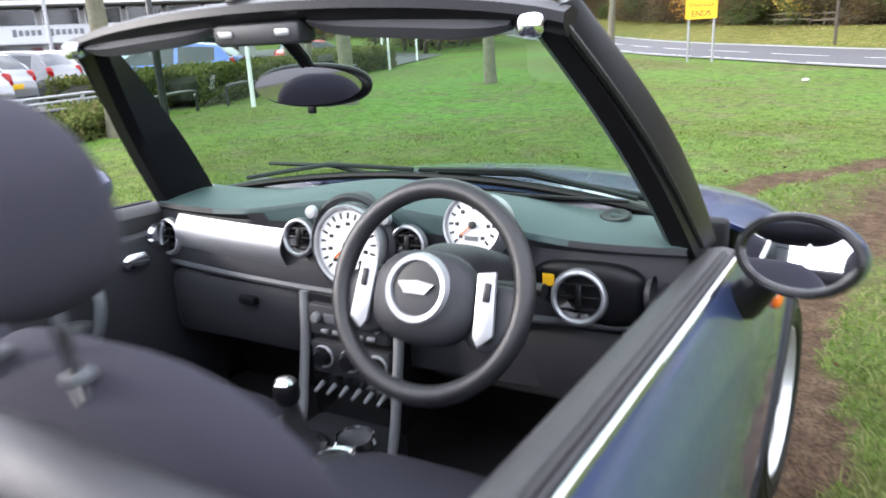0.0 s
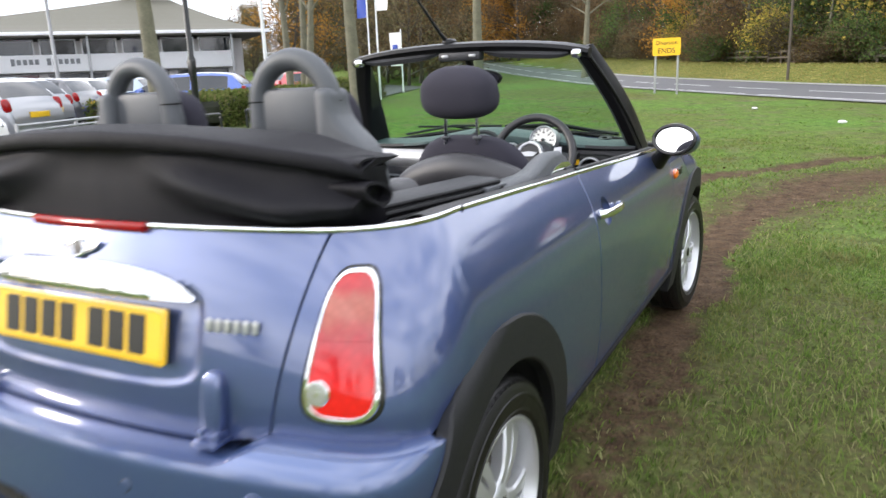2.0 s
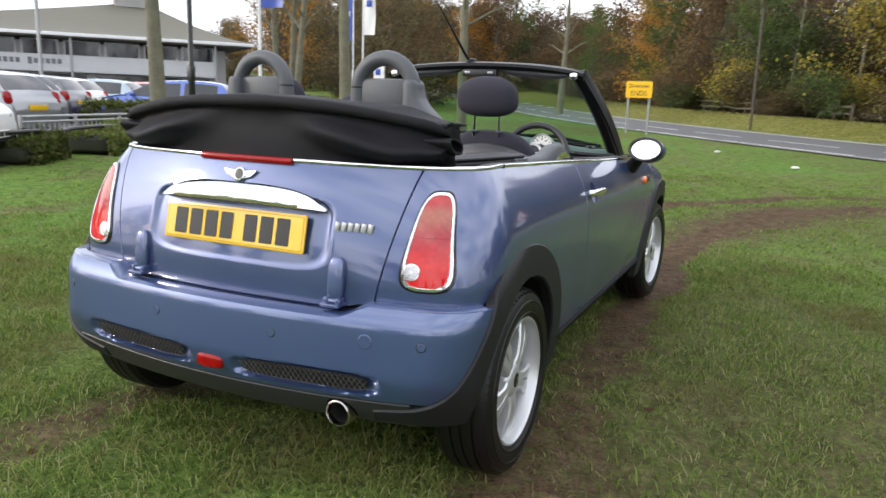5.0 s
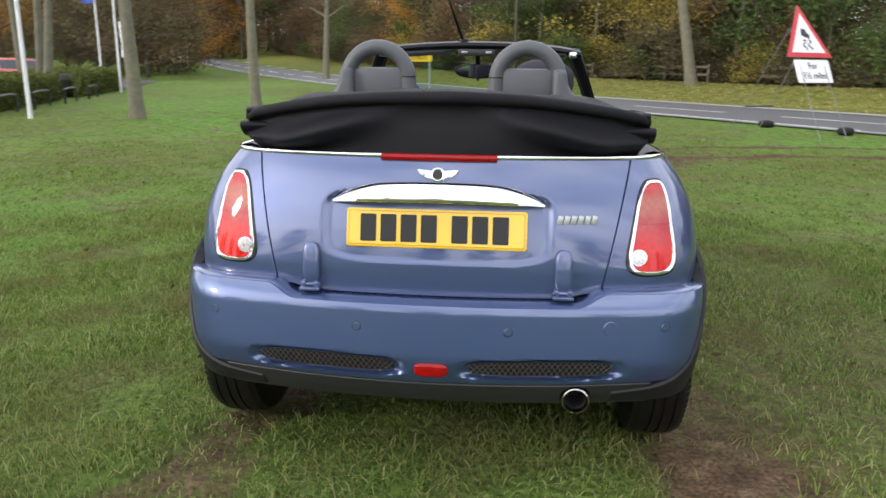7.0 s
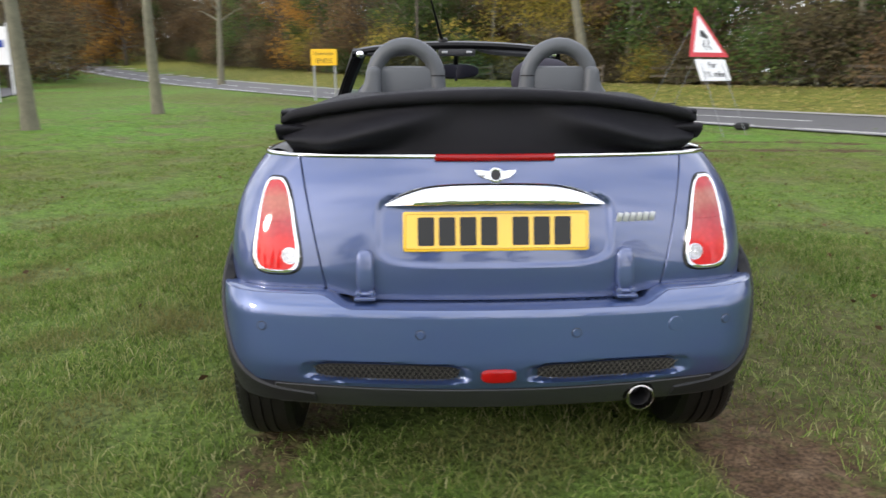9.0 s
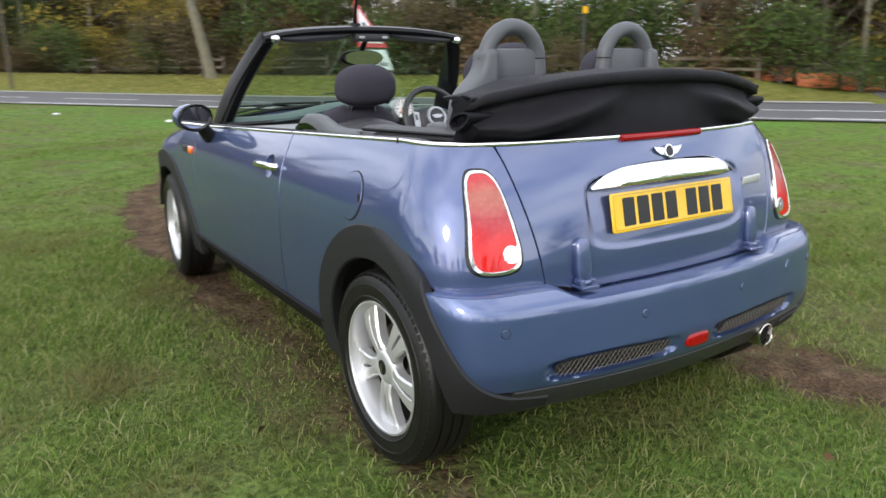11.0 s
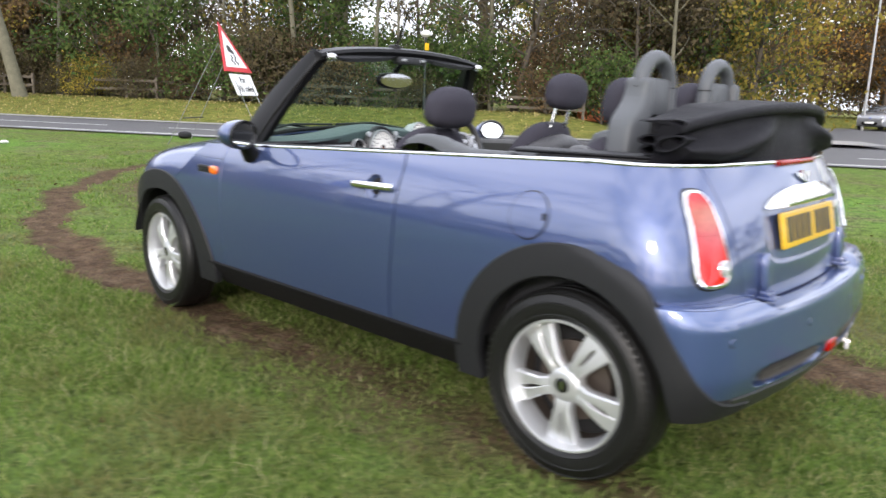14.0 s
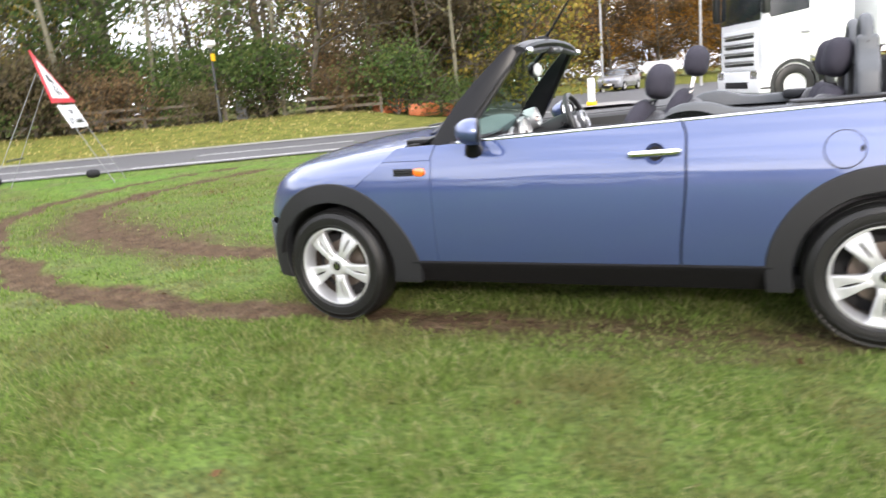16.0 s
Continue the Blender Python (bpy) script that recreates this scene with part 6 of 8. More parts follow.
speck = ramp_node(fine.outputs["Fac"], [(0.34, (0.42, 0.44, 0.40)), (0.50, (0.98, 0.98, 0.98)), (0.66, (1.35, 1.32, 1.2))])
grass_c = mix_node(1.0, grassy.outputs["Result"], speck.outputs["Color"], "MULTIPLY")
tufts = ramp_node(noise_node(7.5, 6).outputs["Fac"], [(0.36, (0.62, 0.62, 0.58)), (0.52, (1.02, 1.02, 1.02)), (0.68, (1.18, 1.15, 1.0))])
grass_c = mix_node(1.0, grass_c.outputs["Result"], tufts.outputs["Color"], "MULTIPLY")
litter_c = ramp_node(noise_node(31, 2).outputs["Fac"], [(0.68, (0.0, 0.0, 0.0)), (0.72, (1.0, 1.0, 1.0))])
brown = n.new("ShaderNodeRGB")
brown.outputs[0].default_value = (0.075, 0.060, 0.028, 1)
grass_c = mix_node(litter_c.outputs["Color"], grass_c.outputs["Result"], brown.outputs[0])
verge_attr = n.new("ShaderNodeAttribute")
verge_attr.attribute_name = "verge"
rough_grass = ramp_node(noise_node(3.0, 8).outputs["Fac"], [(0.32, (0.085, 0.090, 0.020)), (0.50, (0.150, 0.150, 0.034)), (0.68, (0.215, 0.195, 0.055))])
rough_grass = mix_node(1.0, rough_grass.outputs["Color"], speck.outputs["Color"], "MULTIPLY")
grass_c = mix_node(verge_attr.outputs["Fac"], grass_c.outputs["Result"], rough_grass.outputs["Result"])
turf_attr = n.new("ShaderNodeAttribute")
turf_attr.attribute_name = "turf"
# darker ground under the blades, their shade painted in
shaded_thatch = ramp_node(fine.outputs["Fac"], [(0.32, (0.044, 0.059, 0.018)), (0.65, (0.112, 0.151, 0.041))])
grass_c = mix_node(turf_attr.outputs["Fac"], grass_c.outputs["Result"], shaded_thatch.outputs["Color"])
soil = ramp_node(noise_node(9, 8).outputs["Fac"], [(0.30, (0.056, 0.036, 0.022)), (0.55, (0.094, 0.063, 0.039)), (0.75, (0.142, 0.102, 0.068))])
clods = ramp_node(noise_node(75, 6).outputs["Fac"], [(0.34, (0.45, 0.45, 0.45)), (0.62, (1.25, 1.22, 1.18))])
soil = mix_node(1.0, soil.outputs["Color"], clods.outputs["Color"], "MULTIPLY")
mud_attr = n.new("ShaderNodeAttribute")
mud_attr.attribute_name = "mud"
ragged = n.new("ShaderNodeMath")
ragged.operation = "MULTIPLY_ADD"
ragged.inputs[1].default_value = 0.9
l.new(noise_node(23, 4).outputs["Fac"], ragged.inputs[0])
l.new(mud_attr.outputs["Fac"], ragged.inputs[2])
mud_fac = n.new("ShaderNodeMapRange")
mud_fac.inputs["From Min"].default_value, mud_fac.inputs["From Max"].default_value = 0.67, 1.30
l.new(ragged.outputs[0], mud_fac.inputs["Value"])
col = mix_node(mud_fac.outputs["Result"], grass_c.outputs["Result"], soil.outputs["Result"])
l.new(col.outputs["Result"], b.inputs["Base Color"])
b.inputs["Roughness"].default_value = 0.85
b.inputs["Specular IOR Level"].default_value = 0.08
gb = n.new("ShaderNodeBump")
gb.inputs["Strength"].default_value, gb.inputs["Distance"].default_value = 0.7, 0.04
l.new(noise_node(28, 8).outputs["Fac"], gb.inputs["Height"])
l.new(gb.outputs["Normal"], b.inputs["Normal"])
me.materials.append(gm)
ground = tagged(new("ground", me), "green lawn with worn patches and muddy wheel tracks", "lawn", kind="structure")


def height(x, y):
    return float(lie(x, y))


# ---- grass blades round the car ----
blade_green = leaves("grass_blades", [(0.060, 0.088, 0.022), (0.108, 0.170, 0.036), (0.165, 0.252, 0.052), (0.240, 0.272, 0.090), (0.350, 0.335, 0.175)], 0.45)
bn_, bl_ = blade_green.node_tree.nodes, blade_green.node_tree.links
straw = bn_.new("ShaderNodeMix")
straw.data_type = "RGBA"
straw.inputs["B"].default_value = (0.175, 0.150, 0.062, 1)
b_co, b_no, b_mr = bn_.new("ShaderNodeTexCoord"), bn_.new("ShaderNodeTexNoise"), bn_.new("ShaderNodeMapRange")
b_no.inputs["Scale"].default_value, b_no.inputs["Detail"].default_value = 1.7, 6
b_mr.inputs["From Min"].default_value, b_mr.inputs["From Max"].default_value, b_mr.inputs["To Max"].default_value = 0.48, 0.68, 0.8
bl_.new(b_co.outputs["Object"], b_no.inputs["Vector"])
bl_.new(b_no.outputs["Fac"], b_mr.inputs["Value"])
bl_.new(b_mr.outputs["Result"], straw.inputs["Factor"])
b_hsv = [q for q in bn_ if q.type == "HUE_SAT"][0]
bl_.new(b_hsv.outputs["Color"], straw.inputs["A"])
for q in bn_:
    if q.type in ("BSDF_DIFFUSE", "BSDF_TRANSLUCENT"):
        bl_.new(straw.outputs["Result"], q.inputs["Color"])


def blades(name, cx, cy, rx, ry, count, tall, wide, seed, hole=None, label="", mat=None):
    rng = np.random.default_rng(seed)
    x, y = cx + rx * rng.uniform(-1, 1, count), cy + ry * rng.uniform(-1, 1, count)
    m = mud_at(x, y)
    keep = (rng.random(count) > m * 1.15) & (rng.random(count) < 0.55 + 0.45 * (wob(x, y, 3.1) > -0.4))
    keep &= rng.random(count) < np.clip(2.6 * (1 - np.hypot((x - cx) / rx, (y - cy) / ry) + 0.08 * wob(x, y, 1.7)), 0, 1)
    if hole:
        inside = np.minimum.reduce([x - hole[0], hole[1] - x, y - hole[2], hole[3] - y])
        keep &= rng.random(count) > sstep(0.0, 1.0, inside)
    for yc in (0, WB):
        keep &= ~((np.abs(np.abs(x) - 0.70) < 0.11) & (np.abs(y - yc) < 0.12))
    x, y, m = x[keep], y[keep], m[keep]
    k = len(x)
    z = lie(x, y) + 0.010 * wob(x, y, 2.1) + 0.006 * wob(x, y, 5.7) - 0.012
    h = tall * rng.uniform(0.35, 1.15, k) ** 1.3 * (1 - 0.6 * m) * (0.72 + 0.42 * (wob(x, y, 1.9) + wob(x, y, 6.3)) * 0.5)
    a, lean = rng.uniform(0, 2 * np.pi, k), rng.uniform(0.2, 1.75, k) * h
    ca, sa = np.cos(a), np.sin(a)
    t = rng.uniform(0, 2 * np.pi, k)
    lx, ly = np.cos(t) * lean, np.sin(t) * lean
    w = wide * rng.uniform(0.6, 1.2, k)
    v = np.empty((k, 5, 3))
    for j, (s, f, q) in enumerate(((-1, 0, 0), (1, 0, 0), (0.75, 0.35, 0.62), (-0.75, 0.35, 0.62), (0, 1, 1))):
        v[:, j, 0], v[:, j, 1], v[:, j, 2] = x + ca * w * s + lx * f, y + sa * w * s + ly * f, z + h * q * (1 - 0.25 * (f == 1))
    me = bpy.data.meshes.new(name)
    base = np.arange(k)[:, None] * 5
    loops = np.concatenate([base + np.array([0, 1, 2, 3]), base + np.array([3, 2, 4])], 1)
    me.vertices.add(5 * k)
    me.vertices.foreach_set("co", v.ravel())
    me.loops.add(7 * k)
    me.loops.foreach_set("vertex_index", loops.ravel())
    me.polygons.add(2 * k)
    starts = np.stack([np.arange(k) * 7, np.arange(k) * 7 + 4], 1).ravel()
    me.polygons.foreach_set("loop_start", starts)
    me.update()
    me.materials.append(mat or blade_green)
    return tagged(new(name, me), label, "grass", kind="stuff")


far_green = blade_green.copy()
far_green.name = "far_grass_blades"
for q in far_green.node_tree.nodes:
    if q.type == "VALTORGB":
        for el, c in zip(q.color_ramp.elements, ((0.088, 0.134, 0.029), (0.126, 0.201, 0.040), (0.161, 0.262, 0.051), (0.195, 0.274, 0.067), (0.315, 0.304, 0.146))):
            el.color = (*c, 1)
blades("grass", -0.3, 0.2, 5.0, 4.5, 640000, 0.082, 0.0028, 3, label="short tufted green grass with dead yellow blades")
blades("grass", 0.0, 5.4, 8.0, 7.4, 240000, 0.058, 0.0070, 4, (-3.4, 2.8, -5, 2.9), "short green grass around muddy tracks", far_green)
blades("grass", -1.0, 9.0, 16.0, 13.0, 110000, 0.042, 0.013, 5, (-7.0, 7.0, -5, 11.8), "green grass further out on the lawn", far_green)


# ---- road, kerbs, markings ----
def strip(name, o0, o1, a0, a1, lift, mat, na=60, no=4, label="", category="", kind="structure"):
    aa, oo = np.linspace(a0, a1, na), np.linspace(o0, o1, no)
    A, O = np.meshgrid(aa, oo, indexing="ij")
    X, Y = A * RU[0] + O * RN[0], A * RU[1] + O * RN[1]
    ob = mesh_object(name, np.stack([X, Y, lie(X, Y) + lift], -1).reshape(-1, 3), grid_faces(na, no), mat, None, 60)
    me = ob.data
    if me.polygons[0].normal.z < 0:
        me.flip_normals()
    return tagged(ob, label, category, kind=kind)


strip("road", 13.3, 19.2, -60, 190, 0.014, ASPHALT, 200, 6, "damp grey asphalt road", "road")
strip("road", 19.2, 46.5, -60, -3.0, 0.013, ASPHALT, 60, 30, "wide asphalt junction", "road")
strip("kerb", 13.12, 13.32, -60, 120, 0.05, KERB, 160, 3, "low concrete kerb", "kerb")
strip("pavement", 19.2, 19.9, -2.5, 150, 0.03, KERB, 160, 3, "worn footpath edge", "pavement")
for k in range(26):
    strip("road_marking", 16.15, 16.30, -22 + k * 6.0, -22 + k * 6.0 + 4.0, 0.020, ROADPAINT, 6, 2, "white centre line dash", "road marking")
for k in range(16):
    strip("road_marking", 13.75, 13.87, -24 + k * 8.0, -24 + k * 8.0 + 7.0, 0.020, ROADPAINT, 8, 2, "white edge line", "road marking")
for k in range(6):
    strip("road_marking", 20.0 + k * 2.2, 21.4 + k * 2.2, -5.2, -5.0, 0.020, ROADPAINT, 3, 4, "white give-way marking", "road marking")
strip("kerb_island", 21.2, 24.0, -8.6, -5.6, 0.12, KERB, 8, 8, "pale concrete traffic island", "kerb")

# car park beside the showroom
cp = [(-8.3, -30), (-8.3, 4.0), (-9.0, 5.2), (-10.6, 7.2), (-12.8, 13.0), (-17.4, 27), (-24, 46), (-60, 75), (-120, 60), (-120, -30)]
bm = bmesh.new()
bm.faces.new([bm.verts.new((x, y, 0.012 + height(x, y))) for x, y in cp])
bmesh.ops.triangulate(bm, faces=bm.faces)
tagged(part("car_park", bm, ASPHALT, None, "asphalt car park of the showroom", 0), category="car park", kind="structure")


# ---- trees ----
def tree_shape(seed, tall, spread_, limbs, start, leaf_n, leaf, droop=0.0, core=0.4, twigs=3):
    """Skeleton segments and leaf centres of one tree."""
    rng = np.random.default_rng(seed)
    segs, tips = [], []
    trunk = []
    p, d = np.array([0.0, 0, -0.1]), np.array([rng.normal(0, 0.04), rng.normal(0, 0.04), 1.0])
    r0 = 0.011 * tall + 0.03
    steps = 9
    for i in range(steps + 1):
        trunk.append((p.copy(), r0 * (1 - 0.85 * i / steps) * (1.25 if i == 0 else 1)))
        d = d + rng.normal(0, 0.05, 3)
        d[2] = 1
        p = p + d / np.linalg.norm(d) * tall / steps
    segs.append(trunk)
    for k in range(limbs):
        t = start + (0.97 - start) * (k + rng.random()) / limbs
        i = min(steps - 1, int(t * steps))
        f = t * steps - i
        q = trunk[i][0] * (1 - f) + trunk[i + 1][0] * f
        a = k * 2.4 + rng.normal(0, 0.4)
        ln = spread_ * (1.05 - 0.65 * max(0, t - core)) * rng.uniform(0.65, 1.1)
        e = np.array([np.cos(a), np.sin(a), rng.uniform(0.25, 0.8) - droop])
        br, rr = [], trunk[i][1] * 0.45
        for j in range(5):
            br.append((q.copy(), rr * (1 - 0.2 * j) + 0.006))
            e = e + rng.normal(0, 0.16, 3)
            q = q + e / np.linalg.norm(e) * ln / 4
            if j > 0:
                for _ in range(twigs):
                    w = e / np.linalg.norm(e) + rng.normal(0, 0.7, 3)
                    w /= np.linalg.norm(w)
                    tl = ln * rng.uniform(0.18, 0.42)
                    end = q + w * tl
                    segs.append([(q.copy(), 0.022), (q + w * tl * 0.5 + rng.normal(0, 0.05, 3), 0.014), (end, 0.006)])
                    tips.append(q + w * tl * 0.6)
                    tips.append(end)
        segs.append(br)
        tips.append(q)
    tips = np.array(tips)
    c = tips[rng.integers(0, len(tips), leaf_n)] + rng.normal(0, 0.42, (leaf_n, 3)) * np.array([1, 1, 0.8])
    return segs, c[c[:, 2] > 0.25], rng


def wood_mesh(name, segs, mat, sides=7):
    vs, fs = [], []
    for s in segs:
        v, f = tube_data([q for q, _ in s], [r for _, r in s], sides if len(s) > 6 else 5)
        o = len(vs)
        vs += v
        fs += [tuple(i + o for i in q) for q in f]
    me = bpy.data.meshes.new(name)
    me.from_pydata([tuple(v) for v in vs], [], fs)
    me.polygons.foreach_set("use_smooth", [True] * len(me.polygons))
    me.materials.append(mat)
    return me


def leaf_mesh(name, c, size, rng, mat, flat=0.0):
    k = len(c)
    u = rng.normal(0, 1, (k, 3))
    u[:, 2] *= 1 - flat
    u /= np.linalg.norm(u, axis=1, keepdims=True)
    w = np.cross(u, rng.normal(0, 1, (k, 3)))
    w /= np.linalg.norm(w, axis=1, keepdims=True)
    s = size * rng.uniform(0.5, 1.3, (k, 1))
    nrm = np.cross(u, w) * s * 0.25
    v = np.stack([c - u * s, c + w * s * 0.62 + nrm, c + u * s, c - w * s * 0.62 + nrm], 1)
    me = bpy.data.meshes.new(name)
    me.vertices.add(4 * k)
    me.vertices.foreach_set("co", v.ravel())
    me.loops.add(4 * k)
    me.loops.foreach_set("vertex_index", np.arange(4 * k))
    me.polygons.add(k)
    me.polygons.foreach_set("loop_start", np.arange(0, 4 * k, 4))
    me.update()
    me.materials.append(mat)
    return me


FOLIAGE = {
    "green": leaves("dark_green_foliage", [(0.051, 0.087, 0.030), (0.080, 0.130, 0.041), (0.123, 0.181, 0.055), (0.167, 0.203, 0.068)], 0.42),
    "yellow": leaves("yellow_green_foliage", [(0.155, 0.166, 0.049), (0.285, 0.258, 0.060), (0.451, 0.355, 0.075), (0.546, 0.416, 0.094)], 0.42),
    "russet": leaves("russet_foliage", [(0.096, 0.070, 0.043), (0.155, 0.104, 0.056), (0.215, 0.140, 0.070), (0.195, 0.155, 0.088)], 0.42),
    "orange": leaves("orange_foliage", [(0.204, 0.102, 0.027), (0.324, 0.167, 0.036), (0.425, 0.222, 0.047), (0.351, 0.222, 0.064)], 0.42),
    "brown": leaves("thin_brown_foliage", [(0.090, 0.078, 0.045), (0.140, 0.114, 0.067), (0.188, 0.148, 0.084), (0.133, 0.133, 0.061)], 0.42),
}
SHAPES = {}
for key, args in {
    "broad": (11, 9.0, 3.4, 26, 0.10, 7500, 0.105), "tall": (12, 11.0, 2.7, 30, 0.10, 8000, 0.105), "bushy": (13, 5.5, 2.8, 30, 0.03, 8500, 0.09),
    "airy": (14, 10.0, 3.2, 22, 0.16, 4200, 0.09), "dense": (15, 8.0, 2.5, 36, 0.03, 9500, 0.09), "shrub": (16, 2.2, 1.7, 30, 0.02, 5000, 0.075),
}.items():
    sg, c, rng = tree_shape(*args)
    SHAPES[key] = (wood_mesh("trunk", sg, DARKBARK), leaf_mesh("crown", c, args[6], rng, FOLIAGE["green"]))
LABELS = {"green": "dark green woodland tree beside the road", "yellow": "woodland tree with yellow-green autumn leaves", "russet": "woodland tree with russet brown leaves", "orange": "tree with bright orange autumn leaves", "brown": "thin half-bare brown woodland tree"}


def plant(shape, hue, x, y, scale, turn):
    wood, crown = SHAPES[shape]
    root = thing("tree", LABELS[hue], "tree", "trees of the wood", at=(x, y, height(x, y) - 0.05), turn=turn)
    root.scale = (scale, scale, scale * (0.9 + 0.2 * ((turn * 7) % 10) / 10))
    t, c = new("trunk", wood), new("crown", crown)
    t.parent = c.parent = root
    c.material_slots[0].link = "OBJECT"
    c.material_slots[0].material = FOLIAGE[hue]
    return root


rng = random.Random(5)
# the wood across the road, in rows behind the fence; its colours change along the road
for row, (o, gap) in enumerate(((28.5, 3.9), (32.5, 3.6), (37.0, 4.2), (43.0, 4.6))):
    a = -4.0 + row
    while a < 135:
        aa, oo = a + rng.uniform(-1.1, 1.1), o + rng.uniform(-1.2, 1.2)
        x, y = aa * RU[0] + oo * RN[0], aa * RU[1] + oo * RN[1]
        u = rng.random()
        if a < 10:
            hue = "yellow" if u < 0.50 else "green" if u < 0.75 else "brown" if u < 0.95 else "russet"
        elif a < 24:
            hue = "green" if u < 0.5 else "brown" if u < 0.82 else "yellow"
        elif a < 48:
            hue = "russet" if u < 0.36 else "brown" if u < 0.62 else "green" if u < 0.82 else "yellow"
        else:
            hue = "russet" if u < 0.36 else "orange" if u < 0.46 else "brown" if u < 0.80 else "green"
        shape = rng.choice(("bushy", "dense", "broad", "tall")) if row < 2 else rng.choice(("broad", "tall", "airy"))
        if hue == "brown":
            shape = rng.choice(("airy", "airy", "broad"))
        if not (6 < a < 26 and rng.random() < (0.35 if row < 2 else 0.7)):
            plant(shape, hue, x, y, rng.uniform(0.8, 1.2), rng.uniform(0, 360))
        a += gap * rng.uniform(0.8, 1.25) * (1 if a < 60 else 1.7)
# brambles and saplings that close the wood's foot
for row, (o, gap) in enumerate(((26.9, 1.9), (29.0, 2.1))):
    a = -3.0 + row
    while a < 110:
        aa, oo = a + rng.uniform(-0.6, 0.6), o + rng.uniform(-0.5, 0.8)
        u = rng.random()
        hue = "brown" if u < 0.42 else "russet" if u < 0.62 else "green" if u < 0.88 else "yellow"
        sh = plant("shrub", hue, aa * RU[0] + oo * RN[0], aa * RU[1] + oo * RN[1], rng.uniform(0.55, 1.15), rng.uniform(0, 360))
        sh.name = "shrub"
        tagged(sh, "tangled brown-green shrub at the foot of the wood", "shrub", "shrubs of the wood")
        a += gap * rng.uniform(0.75, 1.3) * (1 if a < 60 else 1.8)
# beyond the junction
for k in range(30):
    aa, oo = rng.uniform(-46, -6), rng.uniform(50, 74)
    x, y = aa * RU[0] + oo * RN[0], aa * RU[1] + oo * RN[1]
    u = rng.random()
    plant(rng.choice(("broad", "tall", "airy", "bushy")), "orange" if u < 0.5 else "russet" if u < 0.7 else "green" if u < 0.85 else "brown", x, y, rng.uniform(0.9, 1.4), rng.uniform(0, 360))
for k in range(9):
    aa, oo = rng.uniform(-7, -2), 29 + k * 2.3
    plant(rng.choice(("dense", "bushy", "tall")), rng.choice(("green", "russet", "yellow", "brown", "brown")), aa * RU[0] + oo * RN[0], aa * RU[1] + oo * RN[1], rng.uniform(0.8, 1.1), rng.uniform(0, 360))
# left of the road far ahead, and behind the showroom
for k in range(46):
    u = rng.random()
    x, y = rng.uniform(-92, -38), rng.uniform(96, 140)
    plant(rng.choice(("broad", "tall", "dense", "bushy")), "russet" if u < 0.3 else "brown" if u < 0.6 else "green" if u < 0.8 else "orange", x, y, rng.uniform(1.2, 1.7), rng.uniform(0, 360))
for k in range(34):
    x, y = rng.uniform(-46, -26), rng.uniform(48, 90)
    if offset(x, y) < 9:
        u = rng.random()
        plant(rng.choice(("broad", "tall", "airy", "bushy")), "orange" if u < 0.22 else "russet" if u < 0.55 else "brown", x, y, rng.uniform(0.8, 1.15), rng.uniform(0, 360))
for k in range(26):
    x, y = rng.uniform(-130, -70), rng.uniform(-40, 95)
    plant(rng.choice(("broad", "tall")), rng.choice(("brown", "russet", "green")), x, y, rng.uniform(0.7, 0.9), rng.uniform(0, 360))
# unseen trees added behind the camera, so that the paint has something to mirror
for k in range(22):
    a = radians(190 + 160 * k / 21)
    plant(rng.choice(("broad", "tall", "airy")), rng.choice(("brown", "russet", "green")), 62 * math.cos(a) + rng.uniform(-6, 6), 58 * math.sin(a) + rng.uniform(-6, 6), rng.uniform(0.8, 1.1), rng.uniform(0, 360))


# ---- slim street trees on the lawn: tall pale mossy stems, bare twigs above ----
def street_tree(x, y, seed, r, tall=8.5, lean=(0, 0), limbs=14, start=0.42, label="slim mossy-barked street tree, nearly bare"):
    rg = np.random.default_rng(seed)
    t = thing("street_tree", label, "tree", "trees on the lawn", at=(x, y, height(x, y)))
    path = [(lean[0] * f + 0.05 * math.sin(5 * f + seed), lean[1] * f + 0.04 * math.cos(4 * f + seed), tall * f - 0.05) for f in np.linspace(0, 1, 18)]
    rad = [r * (1.18 if i == 0 else 1) * (1 - 0.75 * i / 17) for i in range(18)]
    tube("trunk", path, rad, BARK, t, 14)
    bm = bmesh.new()
    for k in range(limbs):
        f = start + (0.95 - start) * k / limbs
        i = int(f * 17)
        q = np.array(path[i])
        a = 2.4 * k + rg.normal(0, 0.3)
        d = np.array([math.cos(a), math.sin(a), rg.uniform(0.5, 1.1)])
        pts = []
        for j in range(6):
            pts.append(tuple(q))
            d = d + rg.normal(0, 0.15, 3)
            q = q + d / np.linalg.norm(d) * rg.uniform(0.3, 0.5)
            if j > 1:
                for _ in range(2):
                    w = d / np.linalg.norm(d) + rg.normal(0, 0.6, 3)
                    add_tube(bm, [tuple(q), tuple(q + w * 0.35), tuple(q + w * 0.7 + rg.normal(0, 0.08, 3))], [0.010, 0.007, 0.004], 4)
        add_tube(bm, pts, [rad[i] * 0.42 * (1 - 0.15 * j) for j in range(6)], 6)
    part("branch_network", bm, BARK, t)
    return t


street_tree(-9.4, 8.4, 1, 0.160)
street_tree(-8.6, 13.9, 2, 0.170)
street_tree(-8.0, 20.2, 3, 0.175)
for dx, dy, ln, s in ((0, 0, (-0.7, 0.2), 5), (0.35, 0.2, (0.4, 0.1), 6), (0.7, -0.1, (1.0, 0.3), 7)):
    street_tree(-16.3 + dx, 21.2 + dy, s, 0.16, 8.5, ln, label="leaning bare tree in a clump by the hedge")
